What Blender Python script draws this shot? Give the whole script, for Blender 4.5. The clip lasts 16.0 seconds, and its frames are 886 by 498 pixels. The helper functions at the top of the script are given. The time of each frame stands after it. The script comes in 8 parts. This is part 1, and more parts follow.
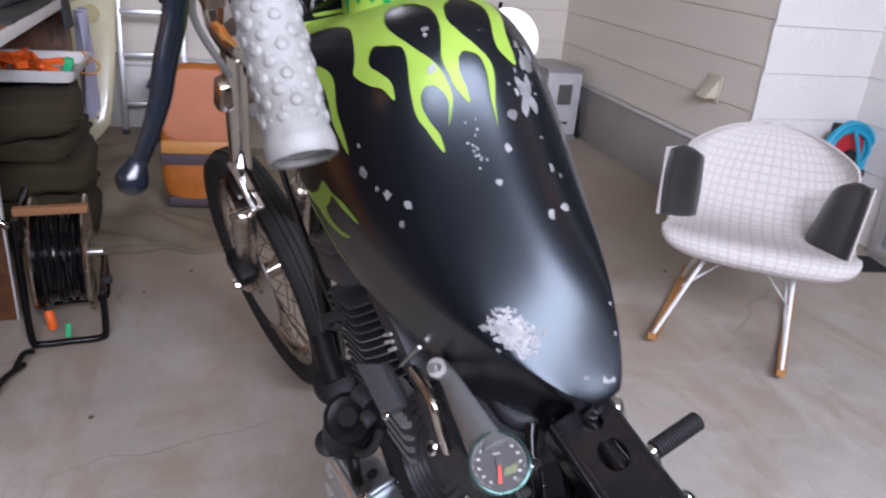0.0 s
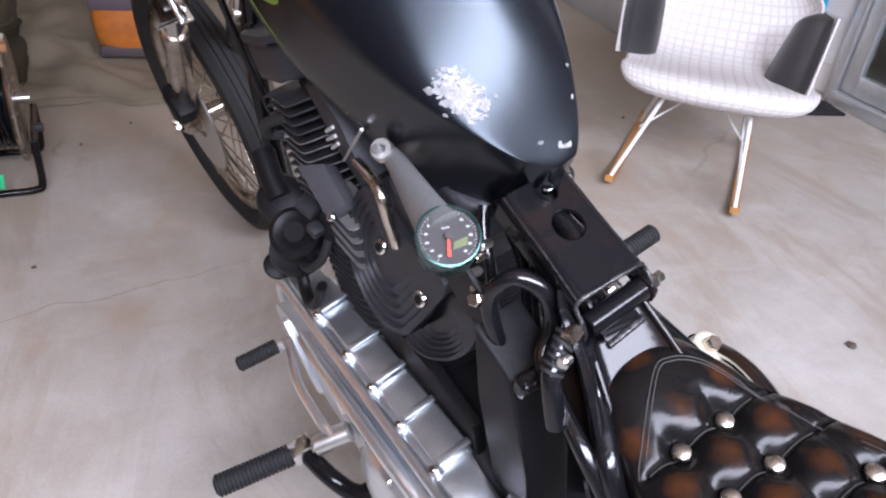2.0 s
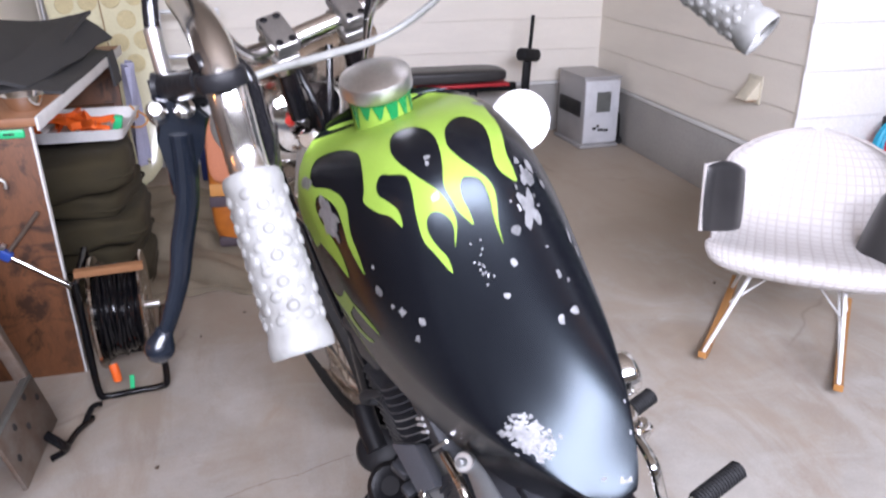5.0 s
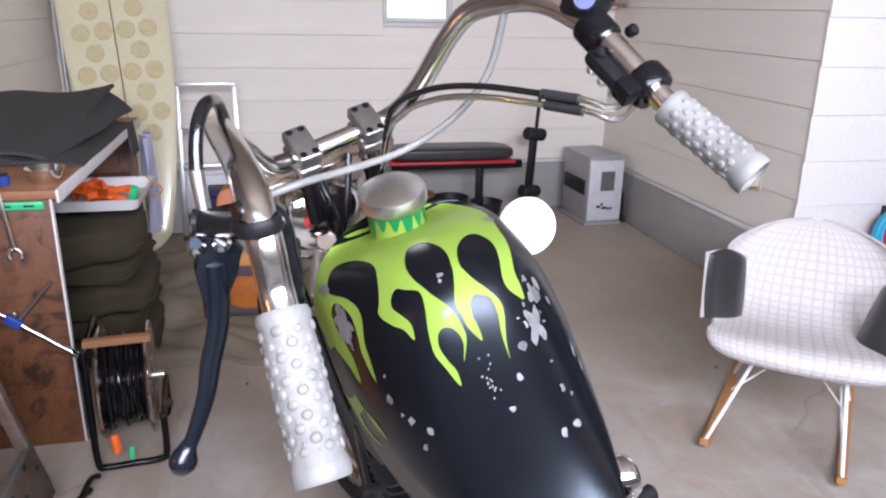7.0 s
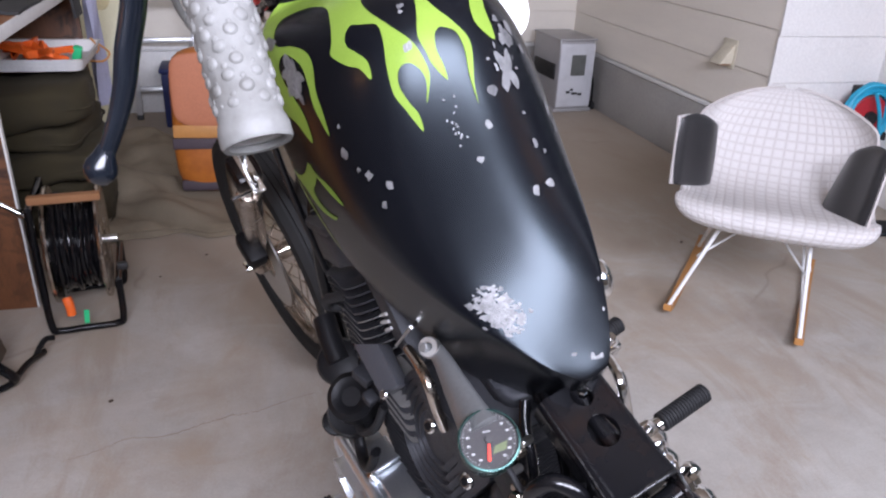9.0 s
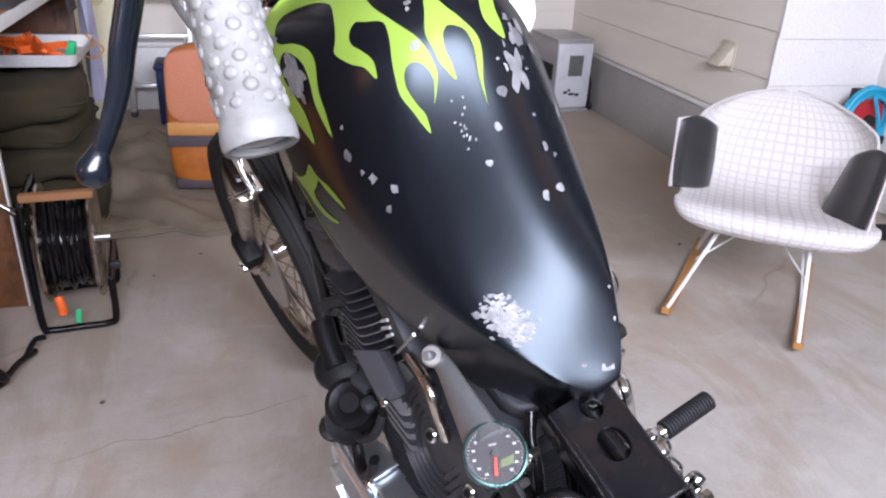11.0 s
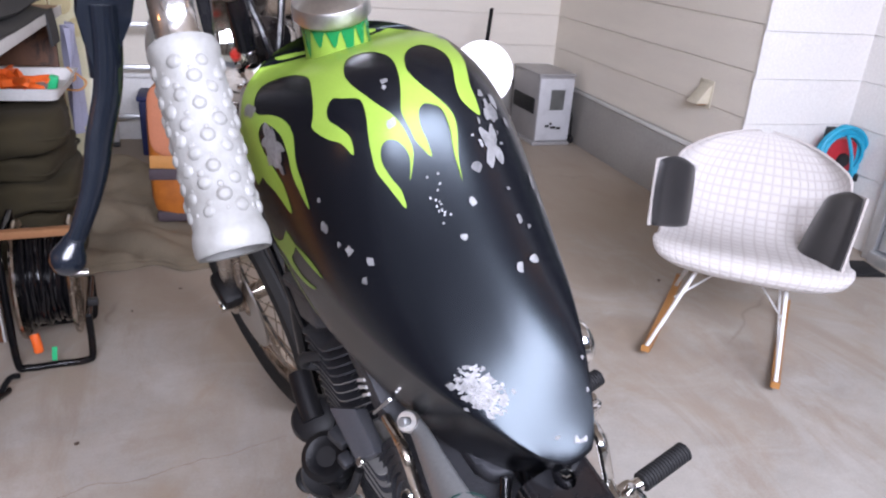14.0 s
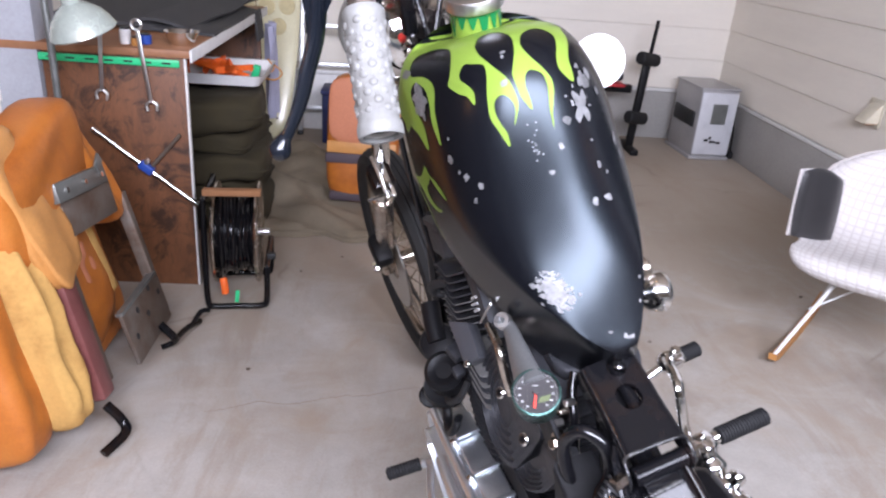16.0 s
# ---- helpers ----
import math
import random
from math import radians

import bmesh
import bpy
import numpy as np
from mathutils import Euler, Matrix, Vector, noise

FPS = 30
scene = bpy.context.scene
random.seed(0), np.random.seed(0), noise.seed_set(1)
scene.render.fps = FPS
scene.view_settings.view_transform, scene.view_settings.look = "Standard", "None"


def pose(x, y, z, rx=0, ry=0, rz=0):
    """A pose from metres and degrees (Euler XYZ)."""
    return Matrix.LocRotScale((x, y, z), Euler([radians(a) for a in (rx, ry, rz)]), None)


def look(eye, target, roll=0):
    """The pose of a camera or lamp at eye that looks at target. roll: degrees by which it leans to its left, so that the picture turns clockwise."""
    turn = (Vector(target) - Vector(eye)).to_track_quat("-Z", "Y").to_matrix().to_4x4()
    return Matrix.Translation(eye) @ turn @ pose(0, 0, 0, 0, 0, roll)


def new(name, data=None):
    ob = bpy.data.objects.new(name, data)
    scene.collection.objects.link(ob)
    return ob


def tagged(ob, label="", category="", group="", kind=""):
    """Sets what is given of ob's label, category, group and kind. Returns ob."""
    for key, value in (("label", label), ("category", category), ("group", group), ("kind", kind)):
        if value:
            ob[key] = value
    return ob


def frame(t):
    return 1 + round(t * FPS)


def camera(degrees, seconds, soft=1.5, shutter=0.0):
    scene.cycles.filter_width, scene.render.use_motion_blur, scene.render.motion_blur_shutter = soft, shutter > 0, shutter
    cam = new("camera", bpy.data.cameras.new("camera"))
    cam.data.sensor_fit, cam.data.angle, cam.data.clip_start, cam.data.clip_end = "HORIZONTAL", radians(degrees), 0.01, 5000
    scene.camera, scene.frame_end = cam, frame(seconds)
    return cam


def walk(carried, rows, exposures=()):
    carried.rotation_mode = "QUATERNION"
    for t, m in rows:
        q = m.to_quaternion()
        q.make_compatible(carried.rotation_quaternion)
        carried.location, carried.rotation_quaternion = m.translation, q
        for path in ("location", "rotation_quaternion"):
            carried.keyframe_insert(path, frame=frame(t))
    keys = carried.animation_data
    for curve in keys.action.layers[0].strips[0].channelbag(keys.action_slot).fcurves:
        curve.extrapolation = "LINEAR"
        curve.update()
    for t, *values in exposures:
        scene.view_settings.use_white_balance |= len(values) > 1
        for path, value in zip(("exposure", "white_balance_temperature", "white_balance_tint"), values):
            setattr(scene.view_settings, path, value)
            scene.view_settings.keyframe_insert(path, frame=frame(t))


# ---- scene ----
cam = camera(62.0, 16.0, soft=2.2, shutter=0.45)
PATH = [
    (0, (0.11, 0.392, 1.212), (0.058, 2.228, 0.421), 5.0),
    (0.3, (0.131, 0.369, 1.195), (0.114, 2.207, 0.406), 5.2),
    (0.5, (0.139, 0.363, 1.18), (0.152, 2.172, 0.329), 5.5),
    (1, (0.127, 0.378, 1.151), (0.213, 2.147, 0.221), 6.6),
    (1.5, (0.126, 0.382, 1.125), (0.196, 2.104, 0.109), 6.1),
    (2, (0.13, 0.399, 1.111), (0.218, 2.078, 0.027), 5.9),
    (2.5, (0.126, 0.392, 1.127), (0.176, 2.105, 0.097), 4.9),
    (3, (0.125, 0.428, 1.124), (0.174, 2.124, 0.066), 3.5),
    (3.5, (0.146, 0.405, 1.159), (0.113, 2.141, 0.166), 1.8),
    (4, (0.153, 0.41, 1.21), (0.073, 2.18, 0.281), 0.8),
    (4.5, (0.144, 0.426, 1.261), (-0.033, 2.204, 0.363), -0.4),
    (5, (0.141, 0.405, 1.318), (-0.054, 2.231, 0.525), -0.3),
    (7.5, (0.135, 0.386, 1.374), (-0.064, 2.276, 0.75), 1.8),
    (8, (0.135, 0.395, 1.316), (-0.025, 2.256, 0.601), 2.2),
    (8.5, (0.137, 0.394, 1.246), (-0.002, 2.237, 0.481), 2.1),
    (9, (0.142, 0.399, 1.215), (0.037, 2.205, 0.361), 2.7),
    (9.5, (0.135, 0.407, 1.209), (0.022, 2.215, 0.361), 2.3),
    (12, (0.13, 0.422, 1.215), (0.054, 2.227, 0.357), 4.1),
    (12.5, (0.129, 0.419, 1.229), (0.048, 2.24, 0.405), 4.0),
    (13, (0.133, 0.423, 1.246), (0.06, 2.258, 0.456), 4.1),
    (13.5, (0.134, 0.424, 1.25), (0.078, 2.265, 0.47), 4.1),
    (14, (0.134, 0.431, 1.249), (0.085, 2.268, 0.459), 4.2),
    (14.5, (0.125, 0.418, 1.239), (0.065, 2.256, 0.453), 3.8),
    (15, (0.125, 0.424, 1.231), (0.041, 2.245, 0.41), 4.3),
    (15.3, (0.159, 0.382, 1.224), (-0.098, 2.187, 0.403), 4.3),
    (15.5, (0.179, 0.333, 1.23), (-0.14, 2.125, 0.4), 5.0),
    (15.8, (0.206, 0.260, 1.248), (-0.265, 2.026, 0.437), 4.4),
    (16, (0.222, 0.216, 1.252), (-0.241, 1.994, 0.462), 4.4),
]
TURN = pose(0, 0, 0, 0, 0, -19.3)
walk(cam, [(t, TURN @ look(eye, target, roll)) for t, eye, target, roll in PATH],
     [(0.0, -0.43), (1.0, -0.23), (2.0, 0.04), (3.5, 0.12), (4.5, 0.12), (5.0, 0.15), (7.5, -0.13), (8.25, -0.23), (9.0, -0.33), (9.5, -0.18), (12.5, -0.03), (13.5, -0.03), (14.5, -0.08), (16.0, 0.02)])

# ---------------------------------------------------------------- light
world = bpy.data.worlds.new("sky")
scene.world = world
world.use_nodes = True
wn = world.node_tree.nodes
sky = wn.new("ShaderNodeTexSky")
sky.sky_type = "NISHITA"
sky.sun_disc = False
sky.sun_elevation, sky.sun_rotation = radians(50), radians(15)
world.node_tree.links.new(sky.outputs[0], wn["Background"].inputs[0])
wn["Background"].inputs[1].default_value = 0.14

sun = new("sun", bpy.data.lights.new("sun", "SUN"))
sun.data.energy, sun.data.angle, sun.data.color = 3.0, radians(0.6), (1.0, 0.95, 0.88)
sun.matrix_basis = look((5, 14, 20), (1, -2, 0))

# area lamp for the sky over the drive, above the unseen wall added opposite
opening = new("daylight_opening", bpy.data.lights.new("daylight_opening", "AREA"))
opening.data.shape, opening.data.size, opening.data.size_y = "RECTANGLE", 2.5, 0.74
opening.data.energy, opening.data.color = 268, (0.775, 0.79, 0.965)
opening.matrix_basis = look((0.76, -0.60, 2.02), (0.76, 1.00, 1.79), roll=8)


# ---------------------------------------------------------------- materials
def ramp(nt, fac, stops):
    n = nt.nodes.new("ShaderNodeValToRGB")
    while len(n.color_ramp.elements) < len(stops):
        n.color_ramp.elements.new(0.5)
    for e, (p, c) in zip(n.color_ramp.elements, stops):
        e.position, e.color = p, (*c, 1)
    nt.links.new(fac, n.inputs[0])
    return n.outputs[0]


def tex_noise(nt, scale, detail=4.0, rough=0.55, stretch=None, distortion=0.0):
    c = nt.nodes.new("ShaderNodeTexCoord")
    out = c.outputs["Object"]
    if stretch:
        mp = nt.nodes.new("ShaderNodeMapping")
        mp.inputs["Scale"].default_value = stretch
        nt.links.new(out, mp.inputs[0])
        out = mp.outputs[0]
    n = nt.nodes.new("ShaderNodeTexNoise")
    n.inputs["Scale"].default_value = scale
    n.inputs["Detail"].default_value = detail
    n.inputs["Roughness"].default_value = rough
    n.inputs["Distortion"].default_value = distortion
    nt.links.new(out, n.inputs["Vector"])
    return n.outputs["Fac"]


def mixc(nt, fac, a, b, mode="MIX"):
    n = nt.nodes.new("ShaderNodeMix")
    n.data_type, n.blend_type = "RGBA", mode
    for sock, v in ((n.inputs[0], fac), (n.inputs[6], a), (n.inputs[7], b)):
        if isinstance(v, (int, float)):
            sock.default_value = v
        elif isinstance(v, tuple):
            sock.default_value = (*v, 1)
        else:
            nt.links.new(v, sock)
    return n.outputs[2]


def material(name, base, rough=0.5, metal=0.0, dark=None, stain=None, scale=12.0, grain=120.0, bump=0.15, stretch=None,
             coat=0.0, rough_var=0.12, amount=0.45, spec=None, per_piece=0.0):
    """Base colour with large stains and fine grain, roughness variation and fine relief."""
    m = bpy.data.materials.new(name)
    m.use_nodes = True
    nt = m.node_tree
    b = nt.nodes["Principled BSDF"]
    dark = dark or tuple(c * 0.72 for c in base)
    stain = stain or tuple(min(1, c * 1.12) for c in base)
    big = tex_noise(nt, scale, 5, 0.6, stretch)
    fine = tex_noise(nt, grain, 3, 0.6, stretch)
    col = ramp(nt, big, [(0.3, dark), (0.5, base), (0.72, stain)])
    col = mixc(nt, amount, base, col)
    col = mixc(nt, 0.16, col, ramp(nt, fine, [(0.3, tuple(c * 0.55 for c in base)), (0.7, tuple(min(1, c * 1.3) for c in base))]))
    if per_piece:
        info = nt.nodes.new("ShaderNodeObjectInfo")
        col = mixc(nt, per_piece, col, ramp(nt, info.outputs["Random"], [(0.0, dark), (1.0, stain)]))
    nt.links.new(col, b.inputs["Base Color"])
    mr = nt.nodes.new("ShaderNodeMapRange")
    mr.inputs[3].default_value, mr.inputs[4].default_value = max(0.02, rough - rough_var), min(1, rough + rough_var)
    nt.links.new(big, mr.inputs[0])
    nt.links.new(mr.outputs[0], b.inputs["Roughness"])
    b.inputs["Metallic"].default_value = metal
    b.inputs["Coat Weight"].default_value = coat
    if spec is not None:
        b.inputs["Specular IOR Level"].default_value = spec
    if bump:
        bn = nt.nodes.new("ShaderNodeBump")
        bn.inputs["Strength"].default_value = bump
        bn.inputs["Distance"].default_value = 0.002
        nt.links.new(fine, bn.inputs["Height"])
        nt.links.new(bn.outputs[0], b.inputs["Normal"])
    return m


def glass_material(name, tint=(0.9, 0.95, 0.95), ior=1.5):
    m = bpy.data.materials.new(name)
    m.use_nodes = True
    nt = m.node_tree
    out = nt.nodes["Material Output"]
    tr, gl, mx, fr = (nt.nodes.new(k) for k in ("ShaderNodeBsdfTransparent", "ShaderNodeBsdfGlossy", "ShaderNodeMixShader", "ShaderNodeFresnel"))
    tr.inputs[0].default_value = (*tint, 1)
    gl.inputs["Roughness"].default_value = 0.03
    fr.inputs[0].default_value = ior
    nt.links.new(fr.outputs[0], mx.inputs[0])
    nt.links.new(tr.outputs[0], mx.inputs[1])
    nt.links.new(gl.outputs[0], mx.inputs[2])
    nt.links.new(mx.outputs[0], out.inputs[0])
    return m


def glow(name, colour, strength):
    m = bpy.data.materials.new(name)
    m.use_nodes = True
    b = m.node_tree.nodes["Principled BSDF"]
    b.inputs["Base Color"].default_value = (*colour, 1)
    b.inputs["Emission Color"].default_value = (*colour, 1)
    b.inputs["Emission Strength"].default_value = strength
    return m


def concrete_material():
    m = bpy.data.materials.new("concrete_floor")
    m.use_nodes = True
    nt = m.node_tree
    b = nt.nodes["Principled BSDF"]
    n1 = tex_noise(nt, 1.1, 6, 0.62, None, 0.6)
    n2 = tex_noise(nt, 6.0, 6, 0.65)
    n3 = tex_noise(nt, 140, 3, 0.6)
    n4 = tex_noise(nt, 2.3, 5, 0.7, (1, 1, 1), 1.5)
    col = ramp(nt, n1, [(0.28, (0.337, 0.297, 0.255)), (0.5, (0.449, 0.413, 0.365)), (0.72, (0.528, 0.501, 0.458))])
    col = mixc(nt, 0.45, col, ramp(nt, n2, [(0.3, (0.281, 0.259, 0.224)), (0.68, (0.540, 0.517, 0.474))]))
    streak = tex_noise(nt, 1.6, 6, 0.68, (2.6, 0.8, 1), 1.2)
    col = mixc(nt, ramp(nt, streak, [(0.46, (0, 0, 0)), (0.64, (0.75, 0.75, 0.75))]), col, (0.335, 0.268, 0.205))
    wash = tex_noise(nt, 2.1, 5, 0.6, (1, 1.7, 1), 0.8)
    col = mixc(nt, ramp(nt, wash, [(0.54, (0, 0, 0)), (0.72, (0.5, 0.5, 0.5))]), col, (0.562, 0.550, 0.515))
    col = mixc(nt, ramp(nt, n4, [(0.60, (0, 0, 0)), (0.72, (0.6, 0.6, 0.6))]), col, (0.337, 0.253, 0.177))
    col = mixc(nt, 0.10, col, ramp(nt, n3, [(0.3, (0.225, 0.198, 0.177)), (0.7, (0.674, 0.638, 0.573))]))
    # brown shadow beside the chair's rockers, painted into the concrete colour
    spot = nt.nodes.new("ShaderNodeTexCoord")
    bend = nt.nodes.new("ShaderNodeTexNoise")
    bend.inputs["Scale"].default_value, bend.inputs["Detail"].default_value = 9.0, 4.0
    nt.links.new(spot.outputs["Object"], bend.inputs["Vector"])
    for at, size in (((1.60, 2.33, 0.0), 0.19), ((1.93, 2.10, 0.0), 0.19), ((1.72, 2.70, 0.0), 0.12)):
        gap = nt.nodes.new("ShaderNodeVectorMath")
        gap.operation, gap.inputs[1].default_value = "DISTANCE", at
        nt.links.new(spot.outputs["Object"], gap.inputs[0])
        wob = nt.nodes.new("ShaderNodeMath")
        wob.operation, wob.inputs[1].default_value = "MULTIPLY_ADD", size * 1.3
        nt.links.new(bend.outputs["Fac"], wob.inputs[0])
        nt.links.new(gap.outputs["Value"], wob.inputs[2])
        col = mixc(nt, ramp(nt, wob.outputs[0], [(size * 0.80, (0.6, 0.6, 0.6)), (size * 1.60, (0, 0, 0))]), col, (0.235, 0.172, 0.125))
    # patchy tan tone that strengthens towards the back of the garage
    pos = nt.nodes.new("ShaderNodeTexCoord")
    sep = nt.nodes.new("ShaderNodeSeparateXYZ")
    nt.links.new(pos.outputs["Object"], sep.inputs[0])
    mul = nt.nodes.new("ShaderNodeMath")
    mul.operation, mul.inputs[1].default_value, mul.inputs[2].default_value = "MULTIPLY_ADD", 0.22, -0.22
    nt.links.new(sep.outputs[1], mul.inputs[0])
    add = nt.nodes.new("ShaderNodeMath")
    add.operation = "ADD"
    nt.links.new(mul.outputs[0], add.inputs[0])
    nt.links.new(n4, add.inputs[1])
    col = mixc(nt, ramp(nt, add.outputs[0], [(0.62, (0, 0, 0)), (0.95, (0.75, 0.75, 0.75))]), col, (0.400, 0.325, 0.245))
    # hairline cracks, kept to scattered stretches
    c = nt.nodes.new("ShaderNodeTexCoord")
    v = nt.nodes.new("ShaderNodeTexVoronoi")
    v.feature = "DISTANCE_TO_EDGE"
    v.inputs["Scale"].default_value = 0.75
    warp = nt.nodes.new("ShaderNodeMix")
    warp.data_type = "VECTOR"
    wn2 = nt.nodes.new("ShaderNodeTexNoise")
    wn2.inputs["Scale"].default_value = 5.0
    nt.links.new(c.outputs["Object"], wn2.inputs["Vector"])
    warp.inputs[0].default_value = 0.10
    nt.links.new(c.outputs["Object"], warp.inputs[4])
    nt.links.new(wn2.outputs["Color"], warp.inputs[5])
    nt.links.new(warp.outputs[1], v.inputs["Vector"])
    crack = ramp(nt, v.outputs["Distance"], [(0.0, (1, 1, 1)), (0.006, (0, 0, 0))])
    patch = ramp(nt, tex_noise(nt, 1.7, 2), [(0.50, (0, 0, 0)), (0.58, (0.5, 0.5, 0.5))])
    both = mixc(nt, 1.0, crack, patch, "MULTIPLY")
    col = mixc(nt, both, col, (0.225, 0.182, 0.136))
    col = mixc(nt, 1.0, col, (0.95, 0.955, 0.965), "MULTIPLY")
    nt.links.new(col, b.inputs["Base Color"])
    mr = nt.nodes.new("ShaderNodeMapRange")
    mr.inputs[3].default_value, mr.inputs[4].default_value = 0.48, 0.8
    nt.links.new(n2, mr.inputs[0])
    nt.links.new(mr.outputs[0], b.inputs["Roughness"])
    bn = nt.nodes.new("ShaderNodeBump")
    bn.inputs["Strength"].default_value, bn.inputs["Distance"].default_value = 0.3, 0.003
    nt.links.new(n3, bn.inputs["Height"])
    nt.links.new(bn.outputs[0], b.inputs["Normal"])
    return m


def checked_fabric():
    """White padded fabric with a fine woven check."""
    m = bpy.data.materials.new("white_checked_fabric")
    m.use_nodes = True
    nt = m.node_tree
    b = nt.nodes["Principled BSDF"]
    uv = nt.nodes.new("ShaderNodeUVMap")
    sep = nt.nodes.new("ShaderNodeSeparateXYZ")
    nt.links.new(uv.outputs[0], sep.inputs[0])
    lines = []
    for k in (0, 1):
        f = nt.nodes.new("ShaderNodeMath")
        f.operation = "FRACT"
        nt.links.new(sep.outputs[k], f.inputs[0])
        p = nt.nodes.new("ShaderNodeMath")
        p.operation = "PINGPONG"
        p.inputs[1].default_value = 0.5
        nt.links.new(f.outputs[0], p.inputs[0])
        lines.append(p.outputs[0])
    mn = nt.nodes.new("ShaderNodeMath")
    mn.operation = "MINIMUM"
    nt.links.new(lines[0], mn.inputs[0])
    nt.links.new(lines[1], mn.inputs[1])
    col = ramp(nt, mn.outputs[0], [(0.0, (0.50, 0.455, 0.43)), (0.10, (0.59, 0.56, 0.54)), (0.25, (0.63, 0.60, 0.58))])
    weave = tex_noise(nt, 260, 2)
    col = mixc(nt, 0.1, col, ramp(nt, weave, [(0.3, (0.55, 0.52, 0.52)), (0.7, (0.92, 0.92, 0.92))]))
    nt.links.new(col, b.inputs["Base Color"])
    b.inputs["Roughness"].default_value = 0.9
    bn = nt.nodes.new("ShaderNodeBump")
    bn.inputs["Strength"].default_value, bn.inputs["Distance"].default_value = 0.6, 0.003
    h = ramp(nt, mn.outputs[0], [(0.0, (0, 0, 0)), (0.25, (1, 1, 1))])
    nt.links.new(h, bn.inputs["Height"])
    nt.links.new(bn.outputs[0], b.inputs["Normal"])
    return m


def wood_material(name, light, dark, scale=6.0, stretch=(1, 1, 8), stains=0.0, rough=0.55):
    m = bpy.data.materials.new(name)
    m.use_nodes = True
    nt = m.node_tree
    b = nt.nodes["Principled BSDF"]
    g = tex_noise(nt, scale, 6, 0.65, stretch, 0.4)
    g2 = tex_noise(nt, scale * 12, 3, 0.6, stretch)
    col = ramp(nt, g, [(0.3, dark), (0.7, light)])
    col = mixc(nt, 0.25, col, ramp(nt, g2, [(0.3, tuple(c * 0.6 for c in dark)), (0.7, light)]))
    if stains:
        s = tex_noise(nt, 7.5, 6, 0.7, None, 1.8)
        s2 = tex_noise(nt, 2.2, 3, 0.5)
        k = mixc(nt, 1.0, ramp(nt, s, [(0.47, (0, 0, 0)), (0.60, (0.9, 0.9, 0.9))]), ramp(nt, s2, [(0.38, (0, 0, 0)), (0.55, (1, 1, 1))]), "MULTIPLY")
        col = mixc(nt, k, col, tuple(c * 0.25 for c in dark))
    nt.links.new(col, b.inputs["Base Color"])
    b.inputs["Roughness"].default_value = rough
    bn = nt.nodes.new("ShaderNodeBump")
    bn.inputs["Strength"].default_value, bn.inputs["Distance"].default_value = 0.2, 0.002
    nt.links.new(g2, bn.inputs["Height"])
    nt.links.new(bn.outputs[0], b.inputs["Normal"])
    return m


CONCRETE = concrete_material()
CRACK_DIRT = material("crack_dirt", (0.26, 0.215, 0.17), 0.9, scale=40, grain=300)
KERB = material("concrete_base", (0.36, 0.35, 0.33), 0.85, scale=3, grain=60, bump=0.4)
SIDING = material("cream_siding", (0.83, 0.775, 0.69), 0.6, dark=(0.77, 0.71, 0.63), scale=1.5, grain=90, bump=0.12, stretch=(1, 1, 6), amount=0.5)
SIDING_WHITE = material("white_siding", (0.77, 0.75, 0.725), 0.6, dark=(0.72, 0.70, 0.675), scale=1.5, grain=90, bump=0.12, amount=0.5)
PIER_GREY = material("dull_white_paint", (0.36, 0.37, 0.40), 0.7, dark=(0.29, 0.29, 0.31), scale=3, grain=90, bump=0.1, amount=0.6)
CEILING = material("ceiling_board", (0.30, 0.25, 0.20), 0.8, scale=2)
TRIM = material("white_trim", (0.72, 0.72, 0.70), 0.5, scale=8)
ALU = material("aluminium_frame", (0.62, 0.63, 0.64), 0.38, 0.75, scale=10, bump=0.05)
# for unseen walls: a dark brown picked so that the tank reflects little
UNSEEN_DARK_BOARD = material("unseen_dark_board", (0.07, 0.053, 0.042), 0.6, scale=2, grain=70, stretch=(1, 8, 8))
GLASS = glass_material("window_glass")
GAUGE_GLASS = glass_material("gauge_glass", (0.95, 0.95, 0.95), 1.12)
# room behind the glass: its lack of light is put into the colour
UNLIT_ROOM = material("unlit_room_dark", (0.07, 0.075, 0.075), 0.8, scale=2)
CURTAIN = material("dark_curtain", (0.10, 0.13, 0.13), 0.9, scale=4)
TARMAC = material("pale_driveway", (0.42, 0.41, 0.39), 0.9, scale=0.8, grain=40, bump=0.3)

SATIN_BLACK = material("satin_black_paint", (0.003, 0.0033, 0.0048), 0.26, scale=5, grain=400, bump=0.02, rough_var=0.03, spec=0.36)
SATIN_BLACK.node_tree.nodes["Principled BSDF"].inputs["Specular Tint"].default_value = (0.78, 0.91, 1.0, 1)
GREEN_PAINT = material("green_flame_paint", (0.172, 0.262, 0.040), 0.30, dark=(0.130, 0.212, 0.031), stain=(0.225, 0.315, 0.062), scale=9, grain=500, bump=0.015, coat=0.0, rough_var=0.05, metal=0.05, spec=0.09)
DEEP_GREEN = material("deep_green_paint", (0.006, 0.135, 0.040), 0.25, scale=20, coat=0.4, bump=0.02)
PRIMER = material("bare_grey_metal", (0.15, 0.149, 0.149), 0.45, 0.25, dark=(0.045, 0.045, 0.048), stain=(0.29, 0.29, 0.295), scale=110, grain=420, bump=0.6, amount=0.9, per_piece=0.35)
LEVER_BLACK = material("blue_black_lever_paint", (0.005, 0.007, 0.011), 0.2, dark=(0.004, 0.005, 0.008), stain=(0.008, 0.010, 0.015), scale=14, grain=160, bump=0.02, amount=0.6, spec=0.5)
